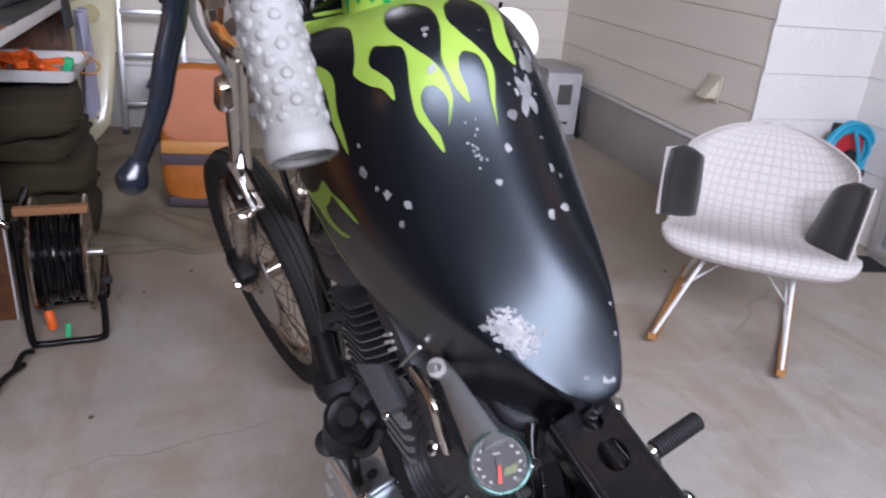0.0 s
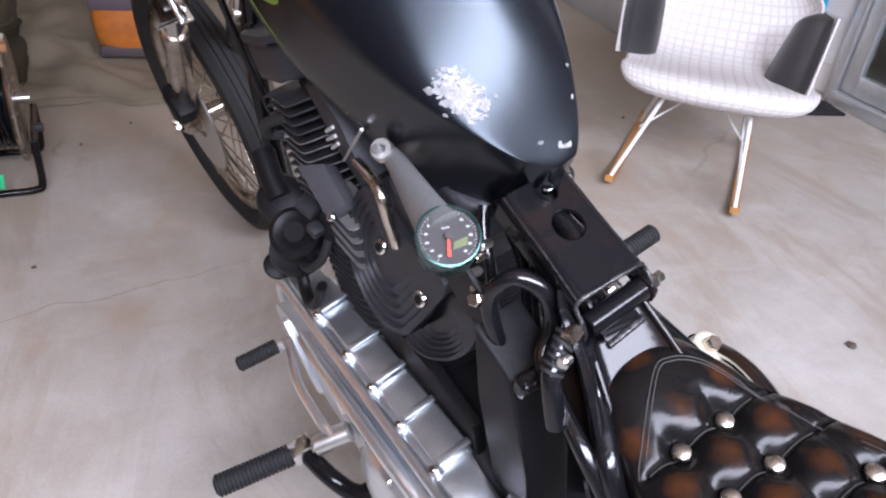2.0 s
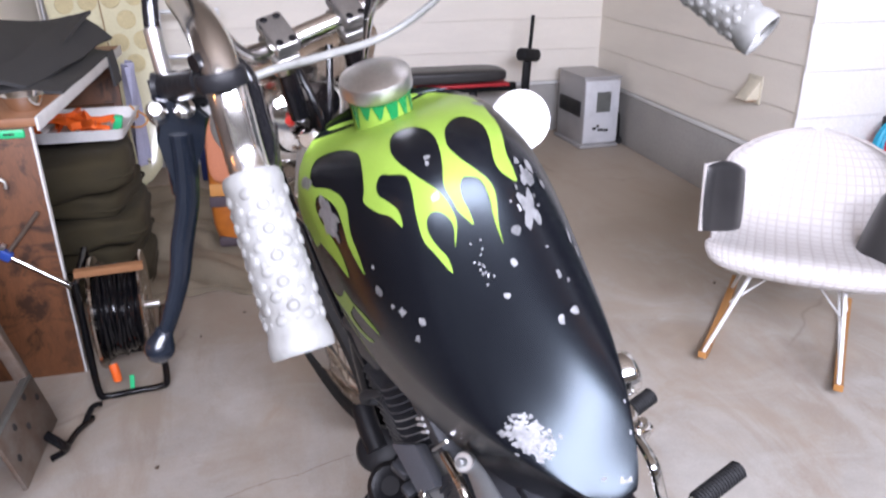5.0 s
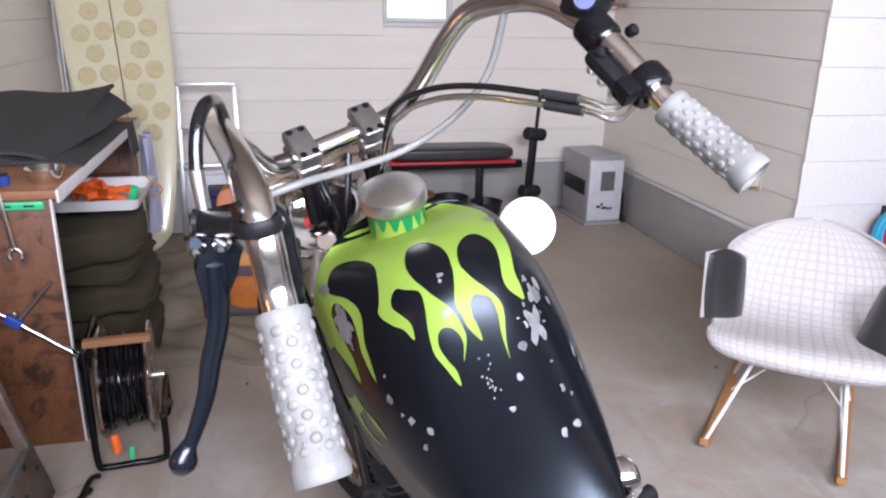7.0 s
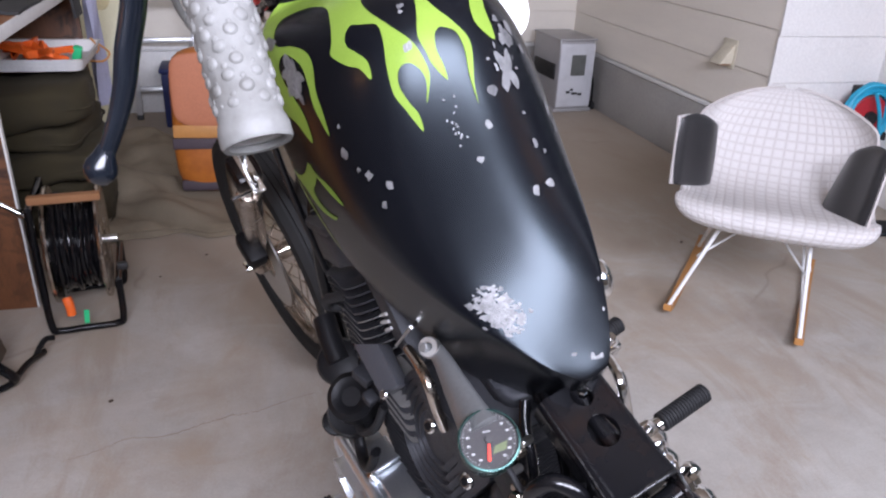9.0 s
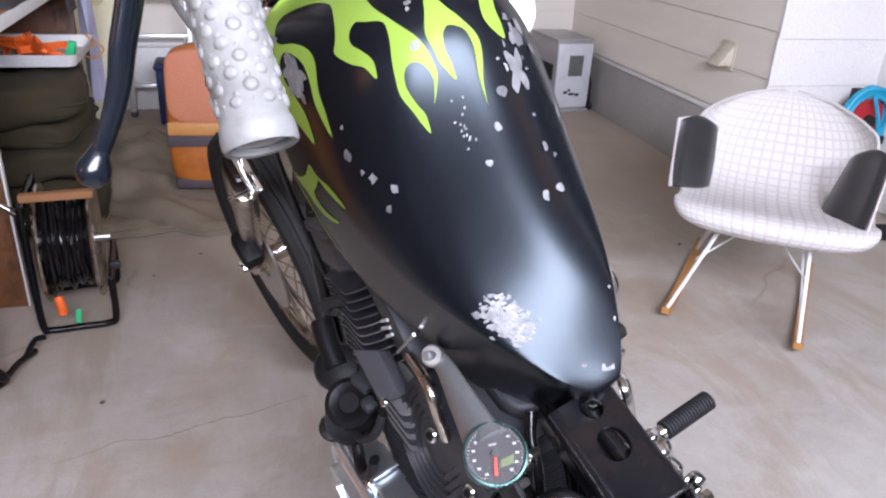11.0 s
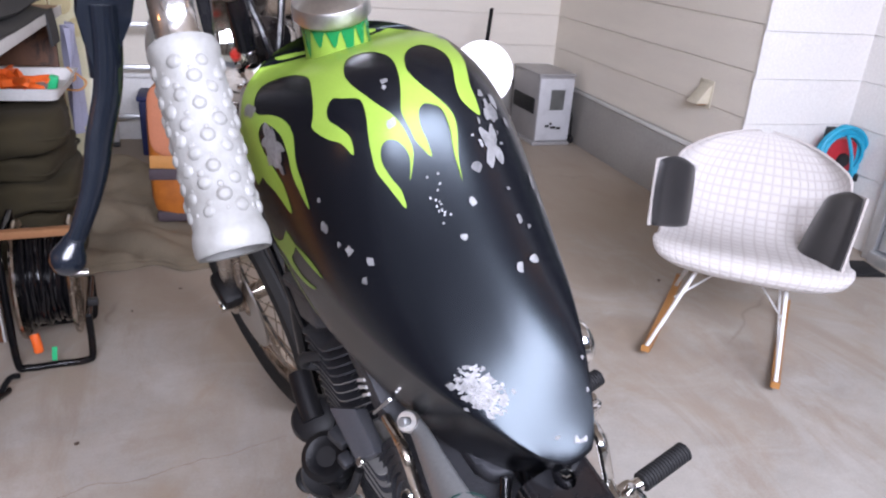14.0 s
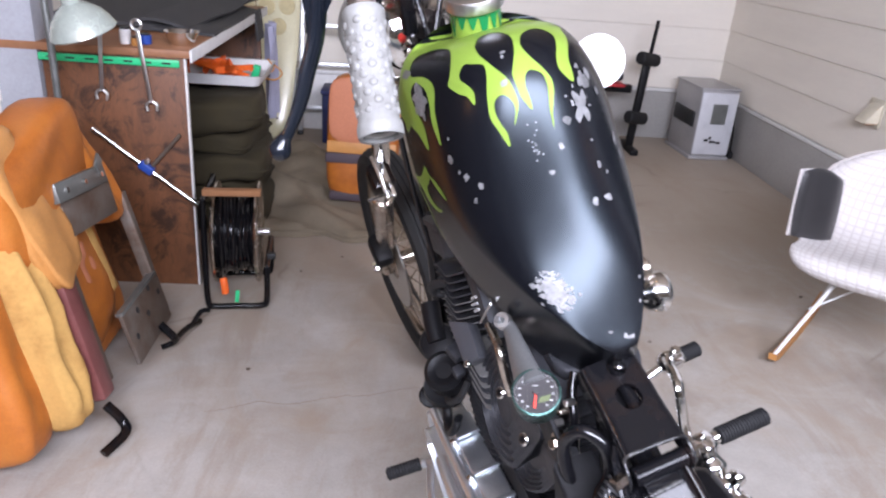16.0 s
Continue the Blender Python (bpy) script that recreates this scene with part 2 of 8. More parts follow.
BLACK_GLOSS = material("gloss_black_paint", (0.005, 0.005, 0.006), 0.12, dark=(0.004, 0.004, 0.004), stain=(0.026, 0.012, 0.006), scale=9, grain=160, bump=0.05, amount=0.6, spec=0.20)
BLACK_MATT = material("matt_black_metal", (0.007, 0.007, 0.008), 0.45, scale=14, grain=200, bump=0.2, spec=0.18)
GREY_CAST = material("dark_grey_cast_metal", (0.037, 0.038, 0.043), 0.46, 0.2, scale=14, grain=260, bump=0.35, spec=0.22)
GREY_PLATE = material("dull_grey_plate", (0.20, 0.205, 0.205), 0.4, 0.6, scale=14, grain=260, bump=0.15)
SLATE = material("slate_grey_plate", (0.060, 0.062, 0.070), 0.42, 0.2, scale=14, grain=260, bump=0.15)
CLAMP_GREY = material("worn_alloy_clamp", (0.30, 0.29, 0.28), 0.3, 0.9, scale=24, grain=260, bump=0.1, amount=0.6)
BAR_STEEL = material("polished_bar_steel", (0.70, 0.68, 0.655), 0.19, 1.0, scale=25, grain=300, bump=0.03, rough_var=0.08, amount=0.3)
BRUSHED = material("satin_aluminium", (0.45, 0.445, 0.43), 0.36, 0.9, scale=30, grain=300, bump=0.08)
# polished mirror: the daylight it reflects is painted on as white
DISC_GLARE = material("mirror_glare_white", (0.90, 0.90, 0.90), 0.15, scale=20, bump=0.02, coat=0.6)
WORN_BLACK = material("worn_black_edge", (0.012, 0.012, 0.013), 0.2, dark=(0.006, 0.006, 0.006), stain=(0.07, 0.066, 0.062), scale=60, grain=200, amount=0.8)
CREAM_METAL = material("cream_metal", (0.62, 0.58, 0.46), 0.3, 0.3, scale=30)
FIN_EDGE = material("bare_fin_edge", (0.30, 0.295, 0.285), 0.38, 0.7, scale=40)
RUBBER = material("black_rubber", (0.013, 0.013, 0.014), 0.7, scale=25, bump=0.3, spec=0.35)
TYRE = material("tyre_rubber", (0.018, 0.018, 0.018), 0.75, scale=12, bump=0.3, spec=0.35)
CHROME = material("chrome", (0.80, 0.79, 0.77), 0.10, 1.0, scale=25, grain=300, bump=0.01, rough_var=0.06, amount=0.2)
STEEL = material("brushed_steel", (0.64, 0.63, 0.61), 0.34, 1.0, scale=20, grain=260, bump=0.05, amount=0.4)
ALLOY = material("polished_alloy_cover", (0.76, 0.80, 0.84), 0.33, 0.95, dark=(0.56, 0.60, 0.64), scale=16, grain=320, bump=0.06, rough_var=0.10)
OLD_CHROME = material("tarnished_chrome", (0.52, 0.46, 0.40), 0.24, 1.0, dark=(0.22, 0.15, 0.10), scale=30, grain=200, bump=0.1, amount=0.7)
# colour darkened to stand in for the shade of a person at the grips
GRIP_SHADED = material("aged_white_rubber_shaded", (0.150, 0.149, 0.141), 0.6, dark=(0.075, 0.071, 0.063), stain=(0.185, 0.183, 0.176), scale=30, grain=220, bump=0.2, amount=0.7)
GAUGE_RIM = material("green_patina_rim", (0.035, 0.085, 0.075), 0.28, 0.7, dark=(0.015, 0.03, 0.03), scale=40, amount=0.7)
GAUGE_FACE = material("gauge_face", (0.026, 0.024, 0.025), 0.5, scale=40, bump=0.0)
PRINT_WHITE = material("white_print", (0.42, 0.42, 0.42), 0.6, scale=60, bump=0)
NEEDLE = material("red_needle", (0.75, 0.05, 0.03), 0.5, bump=0)
LCD = material("green_display", (0.10, 0.125, 0.055), 0.4, bump=0)
def burnished_leather():
    """Black leather rubbed brown over the middle of each tuft."""
    m = material("burnished_black_leather", (0.0050, 0.0045, 0.0045), 0.22, dark=(0.004, 0.004, 0.004), stain=(0.008, 0.006, 0.005), scale=13, grain=240, bump=0.08, amount=0.5, spec=0.15)
    nt = m.node_tree
    b = nt.nodes["Principled BSDF"]
    under = b.inputs["Base Color"].links[0].from_socket
    c = nt.nodes.new("ShaderNodeTexCoord")
    sep = nt.nodes.new("ShaderNodeSeparateXYZ")
    nt.links.new(c.outputs["Object"], sep.inputs[0])
    waves = []
    for k, shift in ((0, 0.0087), (1, -0.4537)):
        ma = nt.nodes.new("ShaderNodeMath")
        ma.operation, ma.inputs[1].default_value = "ADD", shift
        nt.links.new(sep.outputs[k], ma.inputs[0])
        mm_ = nt.nodes.new("ShaderNodeMath")
        mm_.operation, mm_.inputs[1].default_value = "MULTIPLY", 2 * math.pi / 0.0475
        nt.links.new(ma.outputs[0], mm_.inputs[0])
        co = nt.nodes.new("ShaderNodeMath")
        co.operation = "COSINE"
        nt.links.new(mm_.outputs[0], co.inputs[0])
        waves.append(co.outputs[0])
    add = nt.nodes.new("ShaderNodeMath")
    add.operation = "ADD"
    nt.links.new(waves[0], add.inputs[0])
    nt.links.new(waves[1], add.inputs[1])
    n = tex_noise(nt, 26, 5, 0.65)
    mul = nt.nodes.new("ShaderNodeMath")
    mul.operation, mul.inputs[1].default_value = "MULTIPLY_ADD", 5.6
    nt.links.new(n, mul.inputs[0])
    nt.links.new(add.outputs[0], mul.inputs[2])
    mr = nt.nodes.new("ShaderNodeMapRange")
    mr.inputs[1].default_value, mr.inputs[2].default_value = 3.3, 5.9
    nt.links.new(mul.outputs[0], mr.inputs[0])
    col = mixc(nt, mr.outputs[0], under, (0.046, 0.016, 0.006))
    nt.links.new(col, b.inputs["Base Color"])
    return m


LEATHER = burnished_leather()
STITCH = material("grey_thread", (0.045, 0.042, 0.04), 0.8, bump=0)
BUTTON = material("brushed_button", (0.62, 0.56, 0.50), 0.28, 1.0, scale=60)
RED_PLASTIC = material("red_plastic", (0.55, 0.03, 0.02), 0.35, bump=0)
WIRE_GREY = material("grey_cable_sheath", (0.17, 0.17, 0.16), 0.45, scale=60, bump=0.1)

FABRIC = checked_fabric()
PAD_BLACK = material("dark_grey_vinyl", (0.030, 0.029, 0.030), 0.36, scale=20, grain=260, bump=0.15)
ROCKER_WOOD = wood_material("orange_beech", (0.52, 0.25, 0.075), (0.42, 0.185, 0.05), 9, (8, 1, 1))
WHITE_METAL = material("white_lacquered_metal", (0.80, 0.80, 0.79), 0.4, scale=20)
PLYWOOD = wood_material("stained_plywood", (0.190, 0.074, 0.028), (0.105, 0.038, 0.014), 3.0, (5, 1, 1), stains=1.0)
BOARD_TOP = wood_material("worktop_board", (0.32, 0.15, 0.07), (0.24, 0.10, 0.045), 3.5, (1, 6, 1))
WHITE_EDGE = material("white_melamine", (0.66, 0.65, 0.63), 0.5, scale=9)
OLIVE = material("olive_cushion_fabric", (0.034, 0.026, 0.010), 0.95, dark=(0.017, 0.013, 0.006), stain=(0.048, 0.037, 0.015), scale=7, grain=220, bump=0.4)
TARP = material("khaki_canvas", (0.22, 0.18, 0.125), 0.95, dark=(0.14, 0.11, 0.07), stain=(0.28, 0.235, 0.17), scale=4, grain=180, bump=0.4, amount=0.7)
ORANGE_FABRIC = material("orange_vinyl", (0.47, 0.145, 0.022), 0.46, dark=(0.22, 0.055, 0.010), stain=(0.58, 0.22, 0.04), scale=6, grain=160, bump=0.3, amount=0.7)
ORANGE_PALE = material("faded_orange_vinyl", (0.52, 0.19, 0.095), 0.6, dark=(0.42, 0.14, 0.06), scale=8, amount=0.6)
AMBER = material("amber_vinyl", (0.56, 0.26, 0.075), 0.5, scale=10, amount=0.6)
BAND_GREY = material("grey_band", (0.075, 0.055, 0.065), 0.7, scale=12)
FOAM = material("yellow_foam", (0.50, 0.29, 0.085), 0.95, dark=(0.28, 0.13, 0.03), scale=9, grain=90, bump=0.6, amount=0.8)
RUSTY = material("rusty_grey_steel", (0.16, 0.125, 0.10), 0.55, 0.5, dark=(0.10, 0.05, 0.025), stain=(0.22, 0.20, 0.18), scale=14, grain=150, bump=0.3, amount=0.8)
ZINC = material("zinc_plate", (0.22, 0.23, 0.22), 0.45, 0.7, scale=18, amount=0.7)
MAROON = material("maroon_paint", (0.17, 0.055, 0.050), 0.42, dark=(0.09, 0.020, 0.018), scale=14, amount=0.7)
FOAM_GREY = material("charcoal_foam_mat", (0.045, 0.044, 0.044), 0.85, scale=6, grain=150, bump=0.3)
SURF = material("yellowed_board", (0.72, 0.68, 0.46), 0.22, dark=(0.62, 0.57, 0.36), scale=2.5, coat=0.4, bump=0.02)
SURF_PAD = material("tan_traction_pad", (0.60, 0.52, 0.30), 0.85, scale=30, bump=0.3)
STRINGER = material("brown_stringer", (0.26, 0.16, 0.07), 0.5)
HEATER_GREY = material("silver_grey_casing", (0.42, 0.415, 0.42), 0.4, 0.35, scale=9)
HEATER_LIGHT = material("pale_casing", (0.62, 0.63, 0.66), 0.4, 0.1, scale=9)
PLASTIC_BLACK = material("black_plastic", (0.015, 0.015, 0.016), 0.5, scale=20)
BLUE_TOOL = material("blue_plastic", (0.025, 0.07, 0.33), 0.35, scale=20)
GREEN_STRIP = material("green_strip", (0.03, 0.50, 0.20), 0.35, scale=20)
CYAN = material("cyan_cable", (0.02, 0.36, 0.55), 0.4, scale=30)
RED = material("red_case", (0.45, 0.02, 0.03), 0.45)
ORANGE_STRAP = material("orange_strap", (0.80, 0.13, 0.015), 0.6, scale=30)
WHITE_PLASTIC = material("white_plastic", (0.72, 0.71, 0.69), 0.45, scale=12)
CARD = material("brown_card", (0.28, 0.13, 0.055), 0.8, scale=12)
LILAC = material("lilac_fabric", (0.40, 0.40, 0.52), 0.9, scale=14)
NAVY = material("navy_plastic", (0.015, 0.022, 0.09), 0.5)
CABLE_BLACK = material("black_rubber_cable", (0.005, 0.005, 0.006), 0.16, scale=30, spec=0.45)
CREAM = material("cream_plastic", (0.62, 0.57, 0.45), 0.5, scale=20)
ENAMEL = material("pale_enamel", (0.50, 0.56, 0.50), 0.25, 0.3, scale=16, coat=0.4)


# ---------------------------------------------------------------- builders
def link(bm, name, mat, parent=None, label="", m=None, sharp=38):
    bmesh.ops.recalc_face_normals(bm, faces=bm.faces)
    me = bpy.data.meshes.new(name)
    bm.to_mesh(me)
    bm.free()
    for p in me.polygons:
        p.use_smooth = True
    me.set_sharp_from_angle(angle=radians(sharp))
    me.materials.append(mat)
    ob = new(name, me)
    if parent:
        ob.parent = parent
    if m is not None:
        ob.matrix_basis = m
    if label:
        ob["label"] = label
    return ob


def part(name, bm, mat, parent, label="", m=None, sharp=38):
    return link(bm, name, mat, parent, label, m, sharp)


def root(name, m, label, category, group="", kind=""):
    ob = new(name)
    ob.matrix_basis = m
    ob.empty_display_size = 0.05
    return tagged(ob, label, category, group, kind)


def put(bm, verts, m):
    bmesh.ops.transform(bm, matrix=m, verts=verts)


def box(size, at=(0, 0, 0), bevel=0.0, rot=(0, 0, 0), bm=None, seg=2):
    bm = bm or bmesh.new()
    t = bmesh.new()
    bmesh.ops.create_cube(t, size=1)
    bmesh.ops.scale(t, vec=size, verts=t.verts)
    if bevel:
        bmesh.ops.bevel(t, geom=t.edges[:], offset=bevel, segments=seg, profile=0.5, affect="EDGES")
    put(t, t.verts, pose(*at, *rot))
    return merge(bm, t)


def merge(bm, t):
    me = bpy.data.meshes.new("tmp")
    t.to_mesh(me)
    t.free()
    bm.from_mesh(me)
    bpy.data.meshes.remove(me)
    return bm


def along(p, q):
    p, q = Vector(p), Vector(q)
    return Matrix.Translation(p) @ (q - p).to_track_quat("Z", "Y").to_matrix().to_4x4(), (q - p).length


def rod(p, q, r, r2=None, seg=16, bevel=0.0, bm=None):
    m, h = along(p, q)
    r2 = r if r2 is None else r2
    b = min(bevel, h * 0.4)
    prof = [(0, 0), (r - b, 0), (r, b), (r2, h - b), (r2 - b, h), (0, h)] if b else [(0, 0), (r, 0), (r2, h), (0, h)]
    return lathe(prof, seg, m, bm)


def lathe(profile, seg=24, m=None, bm=None):
    bm = bm or bmesh.new()
    rings = []
    for r, h in profile:
        if r < 1e-6:
            rings.append([bm.verts.new((0, 0, h))])
        else:
            rings.append([bm.verts.new((r * math.cos(2 * math.pi * i / seg), r * math.sin(2 * math.pi * i / seg), h)) for i in range(seg)])
    for a, b in zip(rings, rings[1:]):
        for i in range(seg):
            j = (i + 1) % seg
            if len(a) == 1 and len(b) == 1:
                continue
            if len(a) == 1:
                bm.faces.new((a[0], b[i], b[j]))
            elif len(b) == 1:
                bm.faces.new((a[i], b[0], a[j]))
            else:
                bm.faces.new((a[i], b[i], b[j], a[j]))
    if m is not None:
        put(bm, [v for r in rings for v in r], m)
    return bm


def smooth_path(pts, n=6, closed=False):
    pts = [Vector(p) for p in pts]
    out = []
    k = len(pts)
    for i in range(k if closed else k - 1):
        g = (lambda j: pts[j % k]) if closed else (lambda j: pts[min(max(j, 0), k - 1)])
        a, b, c, d = g(i - 1), g(i), g(i + 1), g(i + 2)
        for s in range(n):
            t = s / n
            out.append(0.5 * (2 * b + (c - a) * t + (2 * a - 5 * b + 4 * c - d) * t * t + (3 * b - a - 3 * c + d) * t ** 3))
    if not closed:
        out.append(pts[-1])
    return out


def tube(pts, r, seg=10, n=6, closed=False, bm=None, flat=1.0, smooth=True):
    """A round bar swept along a smooth path; r is a radius or a function of 0..1."""
    bm = bm or bmesh.new()
    path = smooth_path(pts, n, closed) if smooth else [Vector(p) for p in pts]
    k = len(path)
    rings, up = [], None
    for i, p in enumerate(path):
        if closed:
            d = path[(i + 1) % k] - path[i - 1]
        else:
            d = path[min(i + 1, k - 1)] - path[max(i - 1, 0)]
        d.normalize()
        if up is None:
            up = d.orthogonal().normalized()
        up = (up - d * up.dot(d)).normalized()
        side = d.cross(up)
        rr = r(i / max(k - 1, 1)) if callable(r) else r
        rings.append([bm.verts.new(p + rr * (math.cos(2 * math.pi * j / seg) * up + flat * math.sin(2 * math.pi * j / seg) * side)) for j in range(seg)])
    m = k if closed else k - 1
    for i in range(m):
        a, b = rings[i], rings[(i + 1) % k]
        for j in range(seg):
            bm.faces.new((a[j], b[j], b[(j + 1) % seg], a[(j + 1) % seg]))
    if not closed:
        bm.faces.new(rings[0][::-1])
        bm.faces.new(rings[-1])
    return bm


def slab(outline, depth, m=None, bevel=0.0, bm=None, seg=2):
    """A flat plate: an outline in x, y with its thickness along z."""
    bm = bm or bmesh.new()
    t = bmesh.new()
    low = [t.verts.new((x, y, 0)) for x, y in outline]
    high = [t.verts.new((x, y, depth)) for x, y in outline]
    t.faces.new(low[::-1])
    t.faces.new(high)
    k = len(low)
    rim = []
    for i in range(k):
        t.faces.new((low[i], low[(i + 1) % k], high[(i + 1) % k], high[i]))
    t.edges.ensure_lookup_table()
    if bevel:
        rim = [e for e in t.edges if (e.verts[0].co.z > depth / 2) == (e.verts[1].co.z > depth / 2)]
        bmesh.ops.bevel(t, geom=rim, offset=bevel, segments=seg, profile=0.5, affect="EDGES", clamp_overlap=True)
    if m is not None:
        put(t, t.verts, m)
    return merge(bm, t)


def rounded(w, h, r, n=5, cx=0.0, cy=0.0):
    pts = []
    for sx, sy, a0 in ((1, 1, 0), (-1, 1, 90), (-1, -1, 180), (1, -1, 270)):
        for i in range(n + 1):
            a = radians(a0 + 90 * i / n)
            pts.append((cx + sx * (w / 2 - r) + r * math.cos(a), cy + sy * (h / 2 - r) + r * math.sin(a)))
    return pts


def grid_surface(f, nu, nv, bm=None, uv=None, wrap=False):
    bm = bm or bmesh.new()
    vs = [[bm.verts.new(f(i / nu, j / nv)) for i in range(nu + (0 if wrap else 1))] for j in range(nv + 1)]
    layer = bm.loops.layers.uv.new("UVMap") if uv else None
    for j in range(nv):
        for i in range(nu):
            k = (i + 1) % len(vs[0])
            face = bm.faces.new((vs[j][i], vs[j][k], vs[j + 1][k], vs[j + 1][i]))
            if uv:
                for lp, (a, b) in zip(face.loops, ((i, j), (i + 1, j), (i + 1, j + 1), (i, j + 1))):
                    lp[layer].uv = uv(a / nu, b / nv)
    return bm


def thicken(bm, d):
    geom = bm.faces[:]
    bmesh.ops.recalc_face_normals(bm, faces=geom)
    bmesh.ops.solidify(bm, geom=geom, thickness=d)
    return bm


def pillow(size, puff=0.3, bm=None, n=10, at=(0, 0, 0), rot=(0, 0, 0), crease=0.0, seed=0):
    """A soft padded block: rounded box with swollen faces."""
    t = bmesh.new()
    bmesh.ops.create_cube(t, size=2)
    bmesh.ops.subdivide_edges(t, edges=t.edges[:], cuts=n, use_grid_fill=True)
    for v in t.verts:
        x, y, z = v.co
        e = 5.0
        q = (abs(x) ** e + abs(y) ** e + abs(z) ** e) ** (1 / e)
        s = 1 / q
        w = noise.noise(Vector((x * 1.6 + seed, y * 1.6, z * 1.6))) * crease
        v.co = Vector((x * s * size[0] / 2, y * s * size[1] / 2, z * s * size[2] / 2 * (1 + w)))
        v.co += v.co.normalized() * w * 0.02
    put(t, t.verts, pose(*at, *rot))
    return merge(bm, t) if bm else t


# ---------------------------------------------------------------- room
XL, XR, XD, YB, YC, YF, ZC = -1.0, 2.55, 3.13, 5.23, 3.13, -0.6, 2.45
KERB_H = 0.33


def structure(name, bm, mat, label, category):
    return tagged(link(bm, name, mat), label, category, "", "structure")


structure("floor", box((6.9, 6.1, 0.15), (1.2, 2.4, -0.075)), CONCRETE, "stained bare concrete garage floor with hairline cracks", "floor")
g = structure("ground", box((400, 400, 0.1), (0, 0, -0.08)), TARMAC, "pale paved driveway outside the open garage", "ground")
# ceiling is out of view; brown picked to darken what the black parts reflect
structure("ceiling", box((4.6, 5.53, 0.12), (1.06, 2.715, ZC + 0.06)), CEILING, "unseen garage ceiling, brown so that reflections stay dark", "ceiling")
structure("wall_right_kerb", box((0.12, YB - YC + 0.1, KERB_H), (XR + 0.045, (YB + YC) / 2 + 0.05, KERB_H / 2), 0.006), KERB, "low grey concrete base under the cream siding wall", "wall base")
structure("wall_back_kerb", box((XR - XL - 0.002, 0.12, KERB_H), ((XR + XL) / 2 - 0.016, YB + 0.045, KERB_H / 2), 0.006), KERB, "low grey concrete base under the back wall siding", "wall base")
structure("baseboard_right", box((0.02, YB - YC - 0.02, 0.022), (XR - 0.012, (YB + YC) / 2, KERB_H + 0.013), 0.003), TRIM, "white flashing strip above the concrete base", "trim")
structure("baseboard_back", box((XR - XL - 0.06, 0.02, 0.022), ((XR + XL) / 2, YB - 0.012, KERB_H + 0.013), 0.003), TRIM, "white flashing strip above the concrete base", "trim")


def plank_mesh(length, h, name, mat):
    """One lap-siding board: thicker at its lower edge, along x, hanging from z=0 to z=h."""
    bm = bmesh.new()
    prof = [(0.0, 0.0), (-0.011, 0.0), (-0.0125, 0.003), (-0.006, h), (0.0, h)]
    a = [bm.verts.new((0, y, z)) for y, z in prof]
    b = [bm.verts.new((length, y, z)) for y, z in prof]
    k = len(prof)
    for i in range(k):
        bm.faces.new((a[i], b[i], b[(i + 1) % k], a[(i + 1) % k]))
    bm.faces.new(a[::-1])
    bm.faces.new(b)
    bmesh.ops.recalc_face_normals(bm, faces=bm.faces)
    me = bpy.data.meshes.new(name)
    bm.to_mesh(me)
    bm.free()
    me.materials.append(mat)
    return me


def siding(name, core, m, length, z0, z1, mat, label, step=0.205, gaps=()):
    """A wall core with lap boards; boards run along the local x axis and face local -y."""
    wall = tagged(link(core, name, mat), label, "wall", "", "structure")
    z = z0
    cache = {}
    while z < z1 - 0.01:
        h = min(step, z1 - z)
        runs = [(0, length)]
        for gx0, gx1, gz0, gz1 in gaps:
            if z + h > gz0 and z < gz1:
                runs = [(0, gx0), (gx1, length)]
        for x0, x1 in runs:
            key = (round(x1 - x0, 3), round(h, 3))
            if key not in cache:
                cache[key] = plank_mesh(x1 - x0, h - 0.002, "siding_board", mat)
            ob = new("siding_board", cache[key])
            ob.parent = wall
            ob.matrix_basis = m @ pose(x0, 0, z)
        z += step
    return wall


WX0, WX1, WZ0, WZ1 = 0.95, 1.41, 1.265, 1.50
core = box((XR - XL + 0.24, 0.1, WZ0 - KERB_H), ((XR + XL) / 2, YB + 0.055, (WZ0 + KERB_H) / 2))
box((XR - XL + 0.24, 0.1, ZC - WZ1), ((XR + XL) / 2, YB + 0.055, (WZ1 + ZC) / 2), bm=core)
box((WX0 - XL + 0.12, 0.1, WZ1 - WZ0), ((WX0 + XL - 0.12) / 2, YB + 0.055, (WZ1 + WZ0) / 2), bm=core)
box((XR + 0.12 - WX1, 0.1, WZ1 - WZ0), ((XR + 0.12 + WX1) / 2, YB + 0.055, (WZ1 + WZ0) / 2), bm=core)
siding("wall_back", core, pose(XL, YB, 0), XR - XL, KERB_H + 0.03, ZC, SIDING, "cream painted horizontal lap siding wall at the back of the garage",
       gaps=[(WX0 - XL, WX1 - XL, WZ0, WZ1)])
siding("wall_right", box((0.1, YB - YC, ZC - KERB_H), (XR + 0.055, (YB + YC) / 2, (ZC + KERB_H) / 2)), pose(XR, YB, 0, 0, 0, -90), YB - YC,
       KERB_H + 0.03, ZC, SIDING, "cream painted horizontal lap siding wall above a concrete base")
siding("wall_white", box((XD - XR, 0.1, ZC), ((XD + XR) / 2, YC + 0.055, ZC / 2)), pose(XR - 0.016, YC, 0), XD - XR + 0.016, 0.13, ZC, SIDING_WHITE,
       "bright white lap siding return wall beside the glass door")
